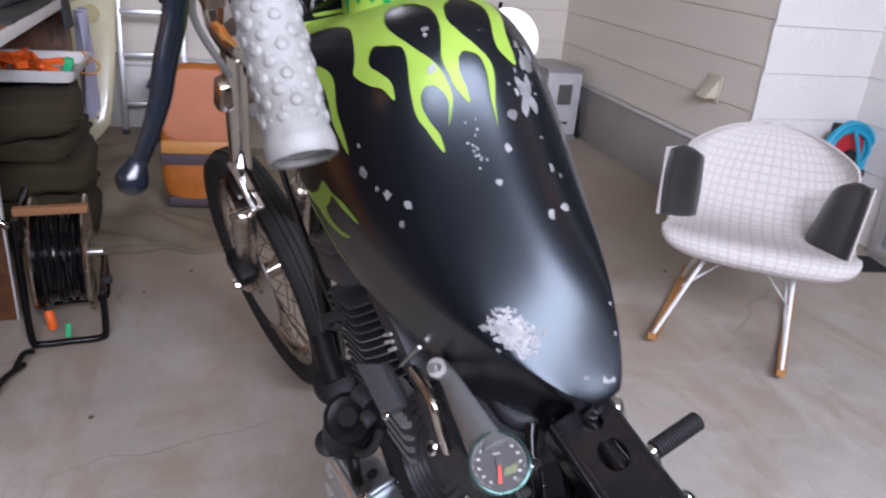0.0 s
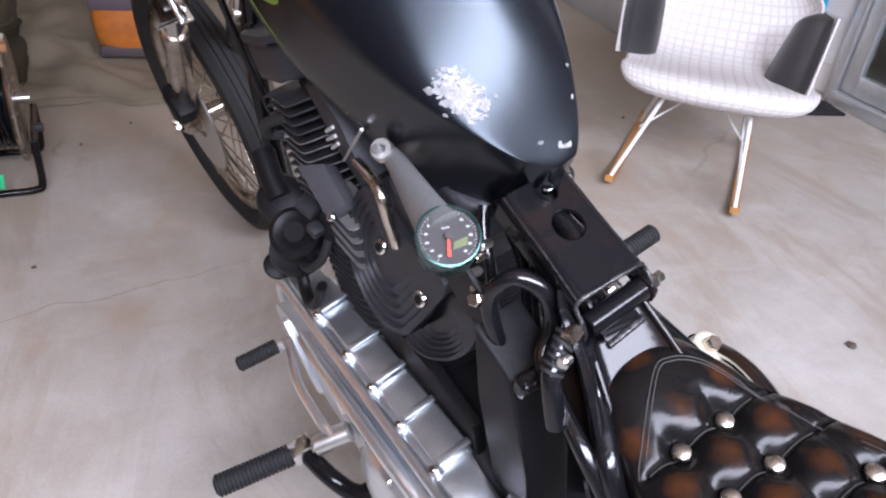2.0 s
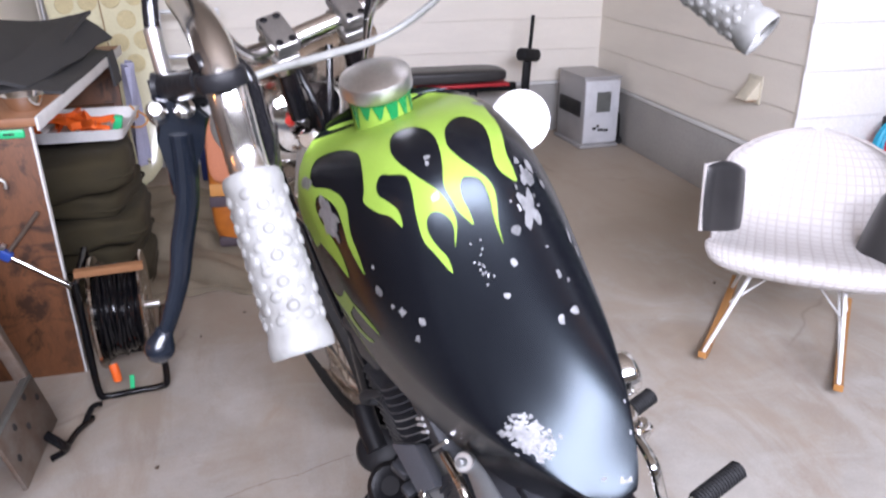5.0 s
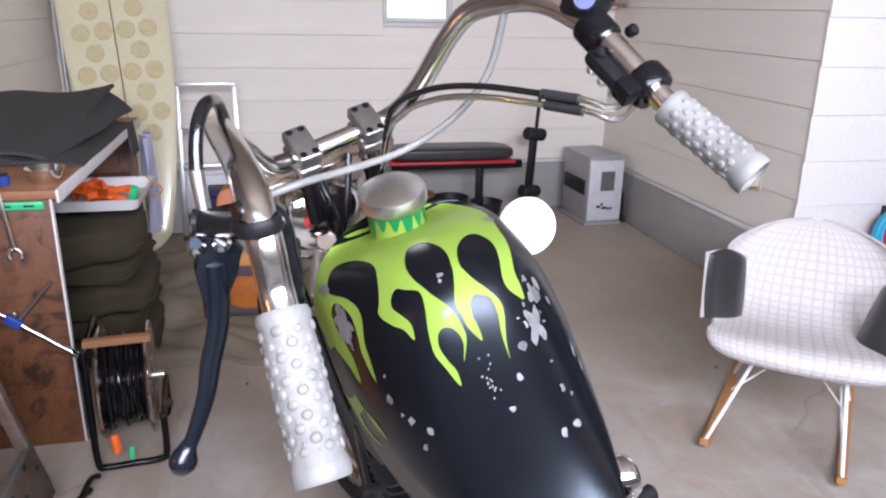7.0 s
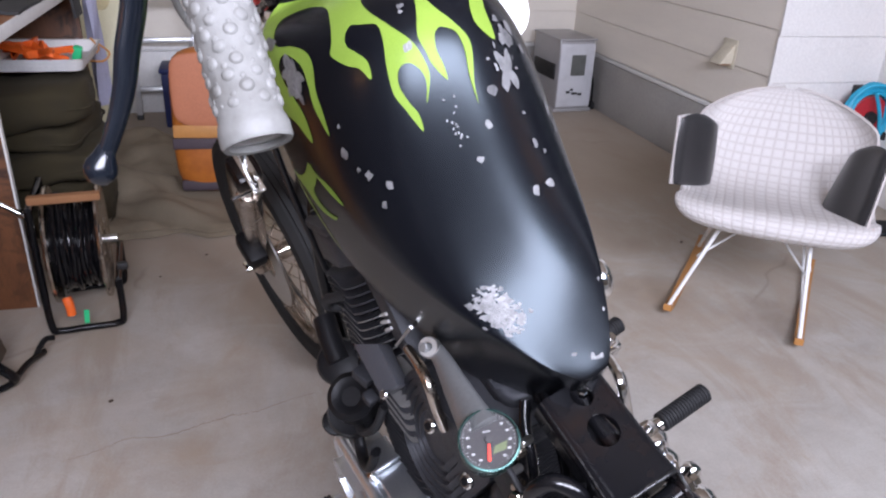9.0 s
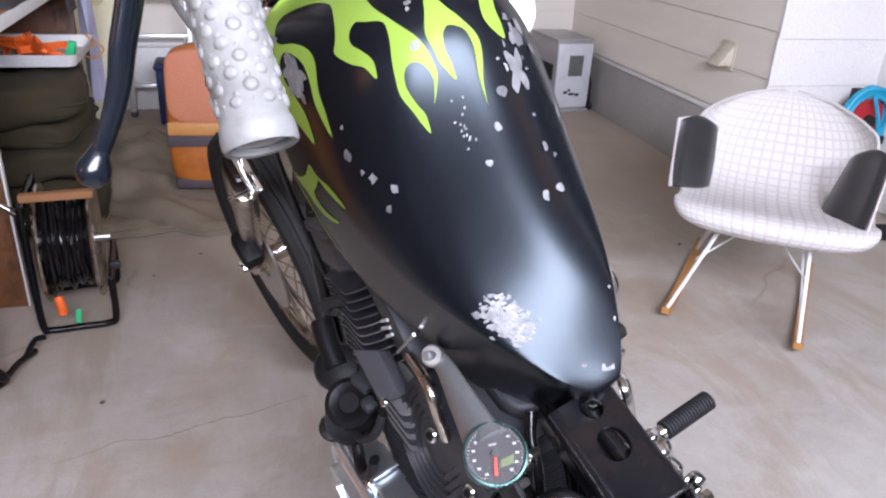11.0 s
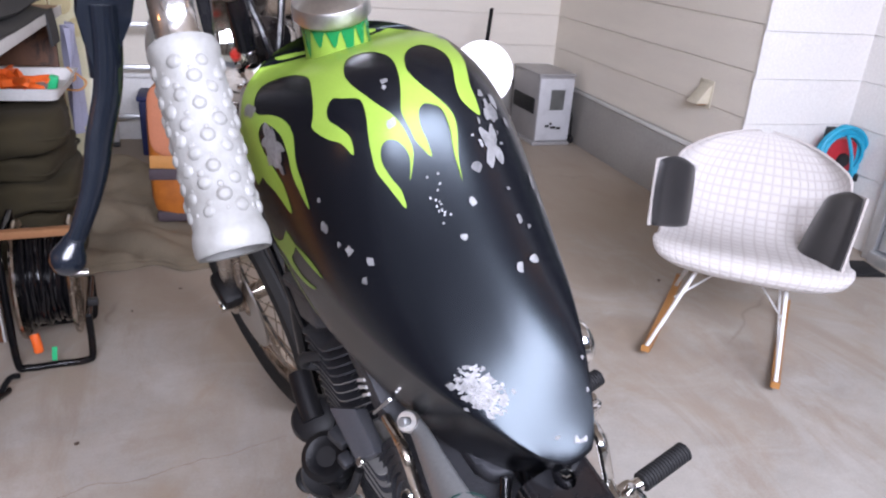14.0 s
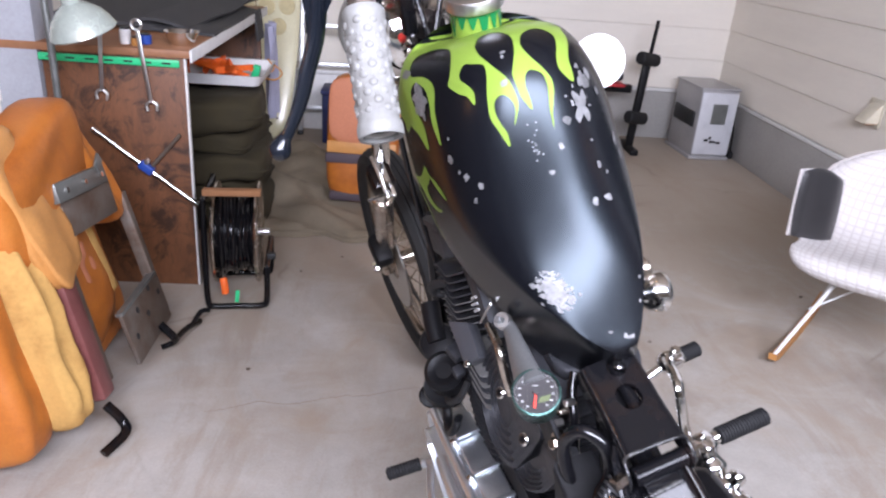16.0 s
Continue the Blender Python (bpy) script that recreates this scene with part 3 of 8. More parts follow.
# out of view; its dark brown keeps the tank's left flank dark
siding("wall_left", box((0.1, 2.4 - YF, ZC), (XL - 0.055, (2.4 + YF) / 2, ZC / 2)), pose(XL, YF, 0, 0, 0, 90), 2.4 - YF, 0.03, ZC, UNSEEN_DARK_BOARD,
       "unseen side wall before the workbench, dark brown to dim reflections")
siding("wall_left_back", box((0.1, YB - 2.4, ZC), (XL - 0.055, (YB + 2.4) / 2, ZC / 2)), pose(XL, 2.4, 0, 0, 0, 90), YB - 2.4, 0.03, ZC, SIDING,
       "cream painted lap siding side wall behind the workbench")
# small high window in the back wall
win = tagged(link(box((WX1 - WX0, 0.03, 0.03), ((WX0 + WX1) / 2, YB + 0.0, WZ0 - 0.016), 0.004), "window_1", WHITE_EDGE), "small bright window high in the back wall", "window", "", "structure")
for nm, sz, at in (("window_frame", (0.03, 0.08, WZ1 - WZ0), (WX0 + 0.016, YB + 0.03, (WZ0 + WZ1) / 2)), ("window_frame", (0.03, 0.08, WZ1 - WZ0), (WX1 - 0.016, YB + 0.03, (WZ0 + WZ1) / 2)),
                   ("window_frame", (WX1 - WX0 - 0.064, 0.08, 0.025), ((WX0 + WX1) / 2, YB + 0.03, WZ0 + 0.014))):
    part(nm, box(sz, at, 0.004), WHITE_EDGE, win)
pane = part("pane", box((WX1 - WX0 - 0.06, 0.005, WZ1 - WZ0 - 0.03), ((WX0 + WX1) / 2, YB + 0.045, (WZ0 + WZ1) / 2 + 0.01)), GLASS, win)
pane.visible_shadow = False
structure("backdrop", box((2.5, 0.02, 2.0), (1.2, YB + 1.2, 1.6)), glow("bright_distance", (0.93, 0.96, 1.0), 1.0), "bright daylight haze seen through the small window", "backdrop")

# house wall with the sliding glass door
DY0, DY1, DZ = 0.55, 2.80, 2.0
core = box((0.12, YC + 0.1 - DY1, ZC), (XD + 0.06, (YC + 0.1 + DY1) / 2, ZC / 2))
box((0.12, 0.15, ZC), (XD + 0.06, DY0 - 0.075, ZC / 2), bm=core)
box((0.12, DY1 - DY0, ZC - DZ), (XD + 0.06, (DY1 + DY0) / 2, (ZC + DZ) / 2), bm=core)
siding("wall_house", core, pose(XD, YC, 0, 0, 0, -90), YC - DY0 + 0.15, 0.13, ZC, SIDING_WHITE, "white lap siding house wall with a sliding glass door",
       gaps=[(YC - DY1, YC - DY0, 0, DZ)])
door = root("door_1", pose(XD, 0, 0), "closed aluminium sliding glass door with dark interior behind", "door", "", "structure")
for nm, sz, at in (("door_frame", (0.11, 0.055, DZ), (0.0, DY1 - 0.029, DZ / 2)), ("door_frame", (0.11, 0.055, DZ), (0.0, DY0 + 0.029, DZ / 2)),
                   ("door_sill", (0.14, DY1 - DY0 - 0.116, 0.055), (-0.01, (DY0 + DY1) / 2, 0.0285)), ("door_head", (0.11, DY1 - DY0 - 0.116, 0.05), (0, (DY0 + DY1) / 2, DZ - 0.026))):
    part(nm, box(sz, at, 0.004), ALU, door)
for k, (a, b, dx) in enumerate(((DY1 - 1.13, DY1 - 0.062, -0.022), (DY0 + 0.062, DY1 - 1.07, 0.022))):
    sash = part("sash", box((0.035, 0.075, DZ - 0.12), (dx, b - 0.04, DZ / 2), 0.004), ALU, door)
    part("stile", box((0.035, 0.075, DZ - 0.12), (dx, a + 0.04, DZ / 2), 0.004), ALU, sash)
    part("rail", box((0.035, b - a - 0.16, 0.09), (dx, (a + b) / 2, 0.105), 0.004), ALU, sash)
    part("rail", box((0.035, b - a - 0.16, 0.07), (dx, (a + b) / 2, DZ - 0.10), 0.004), ALU, sash)
    p = part("pane", box((0.006, b - a - 0.15, DZ - 0.26), (dx, (a + b) / 2, DZ / 2 + 0.01)), GLASS, sash)
    p.visible_shadow = False
# simple box for the room; near-black surfaces stand in for its shade
structure("interior", box((0.1, 3.6, 2.6), (XD + 1.9, 1.7, 1.2)), UNLIT_ROOM, "room behind the glass door, its unlit look painted dark", "backdrop")
structure("interior_floor", box((1.8, 3.6, 0.1), (XD + 1.06, 1.7, 0.0)), UNLIT_ROOM, "floor inside the house, painted dark as if unlit", "floor")
structure("interior_ceiling", box((1.8, 3.6, 0.1), (XD + 1.06, 1.7, 2.4)), UNLIT_ROOM, "ceiling inside the house, painted dark as if unlit", "ceiling")
structure("interior_side", box((1.8, 0.1, 2.4), (XD + 1.06, 3.48, 1.2)), UNLIT_ROOM, "side wall inside the house, painted dark as if unlit", "wall")
structure("interior_side_front", box((1.8, 0.1, 2.4), (XD + 1.06, -0.1, 1.2)), UNLIT_ROOM, "side wall inside the house, painted dark as if unlit", "wall")


def curtain():
    bm = bmesh.new()
    grid_surface(lambda u, v: Vector((0.03 * math.sin(u * 46) + 0.012 * math.sin(u * 83), u * 1.1, 0.06 + v * 1.95)), 90, 2, bm)
    thicken(bm, 0.004)
    tagged(link(bm, "curtain", CURTAIN, m=pose(XD + 0.22, 1.65, 0)), "dark green curtain hanging behind the glass door", "curtain")


curtain()
# front of the garage, open to the drive behind the walk
core = box((0.25, 0.14, ZC), (XL + 0.12, YF - 0.03, ZC / 2))
box((0.25, 0.14, ZC), (XD - 0.12, YF - 0.03, ZC / 2), bm=core)
box((XD - XL, 0.14, 0.12), ((XD + XL) / 2, -0.03, ZC - 0.06), bm=core)
structure("wall_front", core, SIDING_WHITE, "white frame of the open garage doorway", "wall")
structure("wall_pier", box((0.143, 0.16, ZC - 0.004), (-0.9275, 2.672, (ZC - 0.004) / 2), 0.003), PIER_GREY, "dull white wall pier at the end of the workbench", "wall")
# also out of view, in the same reflection-dimming brown
structure("wall_front_right", box((0.12, DY0 - 0.15 - YF, ZC), (XD + 0.06, (DY0 - 0.15 + YF) / 2, ZC / 2)), UNSEEN_DARK_BOARD, "unseen wall beside the opening, dark brown to dim reflections", "wall")
# unseen wall added to keep the low sky out of the tank's reflections
structure("neighbour_wall", box((30, 0.3, 3.9), (1, -6.2, 1.95), 0.03), UNSEEN_DARK_BOARD, "unseen dark wall added across the drive to block the low sky", "wall")
# ---------------------------------------------------------------- motorcycle
# local axes: x to its right, y forward, z up; it leans on its side stand
BIKE = pose(0.919, 0.22, 0, 0, 0, 13.4) @ pose(0, 0, 0, 0, -15.5, 0)
bike = root("motorcycle", BIKE, "black chopper motorcycle with green flames, leaning on its stand on concrete", "motorcycle")

# the boxy tail and the rounder nose are two forms that run into each other: spine, half width, height above and below, end caps, squareness, roll
TAIL_FORM = (((0.6435, 0.8925), (0.8070, 0.9996), (1.0619, 1.0983)),
             [np.polyfit((0, 0.15, 0.4, 0.7, 1.0), v, 4) for v in ((0.0150, 0.0510, 0.0965, 0.1202, 0.0950), (-0.0030, 0.0087, 0.0746, 0.1896, -0.0489), (0.0408, 0.1858, 0.1465, 0.1707, -0.1908))],
             (0.1627, 6.000), (0.0635, 2.548), (1.3276, 2.4280), 0.1721)
NOSE_FORM = (((0.6677, 0.8539), (0.8934, 1.0268), (1.0131, 1.1961)),
             [np.polyfit((0, 0.3, 0.65, 1.0), v, 3) for v in ((0.0168, 0.0976, 0.1201, 0.1070), (0.1274, 0.0976, 0.1441, -0.0719), (0.1174, 0.1335, 0.1612, 0.0308))],
             (0.10, 2.0), (0.10, 2.0), (1.8844, 1.8844), 0.0)


def end_cap(s, tail, power):
    e = min(1.0, max(0.0, min(s / tail, (1 - s) / 0.16)))
    return max(0.0, 1 - (1 - e) ** power) ** (1 / power)


def form_point(form, s, a):
    ((y0, z0), (y1, z1), (y2, z2)), (wide, above, below), cap, cap_up, square, roll = form
    cy = (1 - s) ** 2 * y0 + 2 * s * (1 - s) * y1 + s * s * y2
    cz = (1 - s) ** 2 * z0 + 2 * s * (1 - s) * z1 + s * s * z2
    ty, tz = 2 * (1 - s) * (y1 - y0) + 2 * s * (y2 - y1), 2 * (1 - s) * (z1 - z0) + 2 * s * (z2 - z1)
    ln = math.hypot(ty, tz)
    e, eu = end_cap(s, *cap), end_cap(s, *cap_up)
    c, sn = math.cos(radians(a)), math.sin(radians(a))
    ex = 2 / max(1.75, square[0] + (square[1] - square[0]) * s) if sn > 0 else 2 / 5.0
    x = np.polyval(wide, s) * e * math.copysign(abs(c) ** ex, c)
    h = np.polyval(above, s) * eu if sn > 0 else np.polyval(below, s) * e
    z = h * math.copysign(abs(sn) ** ex, sn)
    tl = roll * (1 - s) ** 2
    x, z = x * math.cos(tl) - z * math.sin(tl), z * math.cos(tl) + x * math.sin(tl)
    return Vector((x, cy - tz / ln * z, cz + ty / ln * z))


def tank_point(s, a, off=0.0):
    """A point of the fuel tank: s from tail to nose, a degrees round the section (90 is the top)."""
    k = min(1.0, max(0.0, (s - 0.40) / 0.38))
    k = k * k * (3 - 2 * k)
    p = Vector()
    if k < 1:
        p += form_point(TAIL_FORM, s, a) * (1 - k)
    if k > 0:
        p += form_point(NOSE_FORM, s, a) * k
    if off:
        mid = sum((tank_point(s, b) for b in (0, 90, 180, 270)), Vector()) / 4
        d = 0.004
        q1 = tank_point(min(s + d, 1), a) - tank_point(max(s - d, 0), a)
        q2 = tank_point(s, a + 0.6) - tank_point(s, a - 0.6)
        n = q1.cross(q2)
        if n.length > 1e-12:
            n.normalize()
            if n.dot(p - mid) < 0:
                n = -n
            p += n * off
    return p


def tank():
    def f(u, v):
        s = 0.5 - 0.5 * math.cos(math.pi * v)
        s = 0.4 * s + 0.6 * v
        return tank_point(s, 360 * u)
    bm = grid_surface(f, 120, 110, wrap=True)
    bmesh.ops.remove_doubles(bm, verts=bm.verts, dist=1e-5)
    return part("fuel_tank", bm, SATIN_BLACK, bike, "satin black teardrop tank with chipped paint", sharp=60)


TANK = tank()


def tank_patch(name, outline, mat, off, label="", n=3, step=0.010, smooth=True):
    """A thin painted or bare patch that follows the tank; outline in (s, degrees)."""
    from mathutils.geometry import delaunay_2d_cdt
    ks, ka = 0.42, 0.0021
    pts = [Vector((s * ks, a * ka, 0)) for s, a in outline]
    if smooth:
        pts = smooth_path(pts, n, True)
    loop = [Vector((p.x, p.y)) for p in pts]
    xs, ys = [p.x for p in loop], [p.y for p in loop]
    k = len(loop)

    def inside(x, y):
        c = False
        for i in range(k):
            a, b = loop[i], loop[i - 1]
            if (a.y > y) != (b.y > y) and x < (b.x - a.x) * (y - a.y) / (b.y - a.y) + a.x:
                c = not c
        return c
    extra = []
    x = min(xs) + step / 2
    while x < max(xs):
        y = min(ys) + step / 2
        while y < max(ys):
            if inside(x, y):
                extra.append(Vector((x, y)))
            y += step
        x += step
    vs, es, fs, *_ = delaunay_2d_cdt(loop + extra, [(i, (i + 1) % k) for i in range(k)], [], 1, 1e-6)
    bm = bmesh.new()
    bv = [bm.verts.new(tank_point(min(max(v.x / ks, 0.001), 0.999), v.y / ka, off)) for v in vs]
    for f in fs:
        try:
            bm.faces.new([bv[i] for i in f])
        except ValueError:
            pass
    ob = part(name, bm, mat, TANK, label, sharp=60)
    me = ob.data
    c = Vector((0, 0.86, 0.98))
    flip = sum((p.center - c).dot(p.normal) > 0 for p in me.polygons) < len(me.polygons) / 2
    if flip:
        me.flip_normals()
    return ob


LICK_SIDE = [(0.777, 183.5), (0.737, 181.8), (0.679, 170.4), (0.628, 165.4), (0.664, 161.3), (0.707, 162.7), (0.745, 164.7), (0.781, 163.1),
             (0.788, 155.2), (0.738, 149.7), (0.693, 150.7), (0.655, 153.4), (0.601, 153.5), (0.633, 150.4), (0.669, 148.5), (0.712, 143.9), (0.750, 144.0), (0.788, 148.8), (0.819, 157.0)]
LICK_LEFT = [(0.844, 156.2), (0.875, 149), (0.881, 140), (0.862, 129), (0.819, 123.9), (0.769, 127.1), (0.717, 131.8), (0.693, 134.8), (0.655, 131.5), (0.630, 127.2), (0.601, 124.9),
             (0.627, 123.1), (0.657, 125.3), (0.683, 127.5), (0.707, 125.9), (0.720, 121.9), (0.706, 119.0), (0.679, 113.7), (0.642, 114.4), (0.608, 116.9)]
LICK_MID = [(0.583, 118.5), (0.560, 119.4), (0.536, 117.8), (0.499, 114.8), (0.519, 113.4), (0.538, 115.0), (0.563, 116.1), (0.581, 114.6), (0.587, 111.4), (0.580, 108.1), (0.564, 105.8), (0.546, 105.6), (0.524, 108.6),
            (0.550, 103.5), (0.574, 103.0), (0.610, 104.7), (0.657, 109.5), (0.719, 113.0), (0.769, 112.0), (0.812, 104.8), (0.806, 95.8), (0.762, 92.2), (0.695, 95.4), (0.650, 98.6), (0.614, 101.8)]
LICK_RIGHT = [(0.583, 101.2), (0.563, 100.6), (0.536, 96.8), (0.557, 96.2), (0.577, 96.8), (0.598, 95.7), (0.608, 93.5), (0.608, 90.6), (0.593, 85.5), (0.563, 84.3), (0.531, 85.7), (0.494, 85.4),
              (0.520, 84.4), (0.558, 81.0), (0.583, 81.1), (0.614, 85.4), (0.650, 90.0), (0.695, 91.4), (0.747, 85.4), (0.775, 76.0), (0.769, 69.0), (0.725, 66.9), (0.669, 70.9), (0.632, 74.2),
              (0.605, 74.9), (0.586, 72.0), (0.574, 67.2), (0.597, 66.4), (0.634, 66.0), (0.698, 59.1), (0.742, 54.3), (0.769, 51.9)]
NOSE = [(0.821, 44.5), (0.90, 36), (0.985, 36), (0.985, 120), (0.985, 200), (0.90, 200), (0.830, 192.4)]
tank_patch("flame_paint", LICK_SIDE + LICK_LEFT + LICK_MID + LICK_RIGHT + NOSE, GREEN_PAINT, 0.0006, "lime green flame paintwork with licks", 4, 0.008)
for lick in ([(0.690, 196.0), (0.646, 181.5), (0.611, 178.6), (0.583, 173.8), (0.558, 171.8), (0.536, 172.1), (0.564, 175.8), (0.594, 178.8), (0.618, 181.0), (0.616, 182.4), (0.596, 182.3), (0.554, 180.4), (0.589, 183.6), (0.618, 186.2), (0.640, 187.2), (0.664, 191.0)],
             [(0.690, 199.5), (0.655, 194.6), (0.620, 192.8), (0.587, 194.2), (0.552, 196.4), (0.589, 196.3), (0.622, 195.6), (0.655, 198.4)]):
    tank_patch("flame_lick", lick, GREEN_PAINT, 0.0006, "", 4, 0.006)


def chip(s, a, rs, ra, seed, spikes=9, rough=0.35, name="paint_chip"):
    rnd = random.Random(seed)
    rs *= 0.37 / max(0.1, (tank_point(min(s + 0.01, 1), a) - tank_point(max(s - 0.01, 0), a)).length / 0.02)
    ra *= 0.0019 / max(0.0008, (tank_point(s, a + 1) - tank_point(s, a - 1)).length / 2)
    pts = []
    for i in range(spikes):
        t = 2 * math.pi * i / spikes
        k = 1 + rough * (rnd.random() * 2 - 1)
        pts.append((s + rs * k * math.cos(t), a + ra * k * math.sin(t)))
    tank_patch(name, pts, PRIMER, 0.0011, "", 3, 0.004)


for i, (s, a, rs, ra) in enumerate(((0.466, 83.2, 0.010, 1.8), (0.431, 94.7, 0.009, 1.5), (0.432, 57.6, 0.009, 1.8), (0.421, 51.4, 0.007, 1.2), (0.370, 54.5, 0.012, 2.6), (0.363, 65.3, 0.011, 1.8),
                                    (0.481, 139.8, 0.011, 1.8), (0.472, 147.8, 0.009, 2.0), (0.514, 146.0, 0.011, 2.2), (0.532, 148.9, 0.006, 1.4), (0.565, 150.9, 0.012, 2.6), (0.595, 146.4, 0.005, 1.0),
                                    (0.504, 76.5, 0.014, 2.6), (0.605, 106.7, 0.011, 2.2), (0.689, 102.2, 0.008, 1.4), (0.674, 103.7, 0.006, 0.9), (0.494, 38.7, 0.022, 1.6), (0.470, 33.5, 0.014, 1.4),
                                    (0.819, 48.0, 0.020, 5.0), (0.602, 55.3, 0.016, 2.8), (0.581, 58.3, 0.018, 2.6), (0.571, 49.9, 0.012, 1.6), (0.611, 62.9, 0.009, 2.0), (0.840, 161.1, 0.020, 5.0),
                                    (0.113, 25.5, 0.006, 1.4), (0.175, 25.3, 0.005, 1.2), (0.038, 72.4, 0.008, 3.0), (0.031, 61.3, 0.005, 3.0), (0.031, 50.3, 0.008, 3.0), (0.062, 105.5, 0.005, 2.0))):
    chip(s, a, rs, ra, i)


def ragged_chip(s, a, rs, ra, arms, turn, seed):
    """A larger flaked spot with rounded arms."""
    r = random.Random(seed)
    pts = []
    for i in range(28):
        t = 2 * math.pi * i / 28
        k = 0.72 + 0.24 * math.cos(arms * t + turn) + r.uniform(-0.11, 0.11)
        pts.append((s + rs * k * math.cos(t), a + ra * k * math.sin(t)))
    tank_patch("paint_chip", pts, PRIMER, 0.0011, "", 3, 0.004)


ragged_chip(0.531, 65.1, 0.036, 7.0, 4, 2.6, 3)
ragged_chip(0.580, 61.5, 0.024, 3.6, 3, 0.4, 8)
rnd = random.Random(5)
for i in range(7):  # flakes round the large bare spot beside the flames
    chip(0.522 + rnd.uniform(-0.05, 0.05), 66.1 + rnd.uniform(-10, 10), rnd.uniform(0.003, 0.009), rnd.uniform(0.5, 1.4), 40 + i, 8, 0.45)
ragged_chip(0.745, 157.0, 0.048, 6.0, 3, 1.2, 33)
ragged_chip(0.705, 157.5, 0.030, 4.0, 4, 0.2, 35)
for i in range(9):  # worn patch inside the side lick
    chip(0.737 + rnd.uniform(-0.035, 0.035), 156.8 + rnd.uniform(-4, 5), rnd.uniform(0.008, 0.02), rnd.uniform(1.5, 3.5), 60 + i, 8, 0.5)
ragged_chip(0.213, 135.0, 0.040, 12.0, 5, 0.7, 21)
for i in range(210):  # peeled patch near the tail
    r, t = 0.15 + 0.85 * rnd.random() ** 0.62, rnd.uniform(0, 2 * math.pi)
    chip(0.213 + 0.056 * r * math.cos(t), 135.5 + 18.5 * r * math.sin(t), rnd.uniform(0.0022, 0.0062) * (1.25 - 0.4 * r), rnd.uniform(0.5, 1.7) * (1.25 - 0.4 * r), 80 + i, 8, 0.4)
for i, (s, a, rs) in enumerate(((0.182, 112.8, 0.0060), (0.180, 121.4, 0.0045), (0.203, 117.0, 0.0050), (0.254, 151.8, 0.0100), (0.203, 165.0, 0.0075), (0.165, 150.0, 0.0090), (0.160, 138.0, 0.0070))):
    chip(s, a, rs, rs * 170, 300 + i, 9, 0.25)
for i in range(16):  # row of specks below the middle lick
    chip(0.488 + rnd.uniform(-0.03, 0.03), 100.3 + rnd.uniform(-4, 3.5), 0.0028, 0.5, 130 + i, 6, 0.4)
for i in range(11):  # chipped lower seam of the tank side
    chip(rnd.uniform(0.15, 0.6), 199 + rnd.uniform(-2, 2), rnd.uniform(0.003, 0.009), rnd.uniform(0.5, 1.2), 160 + i, 6, 0.4)

# filler neck and cap
UP = Vector((0.0, -0.22, 0.975)).normalized()
NECK = Vector((-0.003, 0.981, 1.168))
mm, _ = along(NECK, NECK + UP)
neck = part("filler_neck", lathe([(0.060, -0.034), (0.044, -0.016), (0.036, -0.004), (0.0325, 0.008), (0.0315, 0.020), (0.0315, 0.050)], 40, mm), GREEN_PAINT, TANK, "green painted filler neck with dark drips")


def drips():
    bm = bmesh.new()
    n = 120
    rnd2 = random.Random(3)
    hang = [rnd2.uniform(0.008, 0.026) for _ in range(14)]
    top, bot = [], []
    for i in range(n):
        t = i / n * 14
        k = 0.5 - 0.5 * math.cos(2 * math.pi * (t % 1))
        h = hang[int(t)] * k ** 0.8
        c, s = math.cos(2 * math.pi * i / n), math.sin(2 * math.pi * i / n)
        top.append(bm.verts.new((0.0322 * c, 0.0322 * s, 0.0505)))
        bot.append(bm.verts.new((0.0324 * c, 0.0324 * s, 0.046 - h * 1.3)))
    for i in range(n):
        j = (i + 1) % n
        bm.faces.new((top[i], top[j], bot[j], bot[i]))
    put(bm, bm.verts, mm)
    part("paint_drip", bm, DEEP_GREEN, neck, "dark green dripping paint")


drips()
part("filler_cap", lathe([(0.0, 0.048), (0.0350, 0.048), (0.0370, 0.050), (0.0372, 0.061), (0.0360, 0.0645), (0.028, 0.0675), (0.015, 0.0690), (0.0, 0.0695)], 48, mm), STEEL, TANK, "brushed steel domed filler cap")

# backbone cover with its round holes
cm = Matrix.Translation((-0.006, 0.620, 0.838)) @ pose(0, 0, 0, 26.5)


COVER_W = 0.0345


def cover_point(k, y):
    """Across the channel (k from -1 to 1): flat top, rounded shoulders, short sides."""
    a, w = abs(k), COVER_W + 0.003 * max(0.0, -y / 0.07)
    if a < 0.62:
        x, z = a / 0.62 * (w - 0.011), 0.0012 * (1 - (a / 0.62) ** 2)
    elif a < 0.82:
        q = (a - 0.62) / 0.20 * math.pi / 2
        x, z = w - 0.011 + 0.011 * math.sin(q), -0.011 * (1 - math.cos(q))
    else:
        x, z = w, -0.011 - (a - 0.82) / 0.18 * 0.020
    return Vector((-0.003 + math.copysign(x, k), y, z - 0.25 * max(0.0, -0.045 - y)))


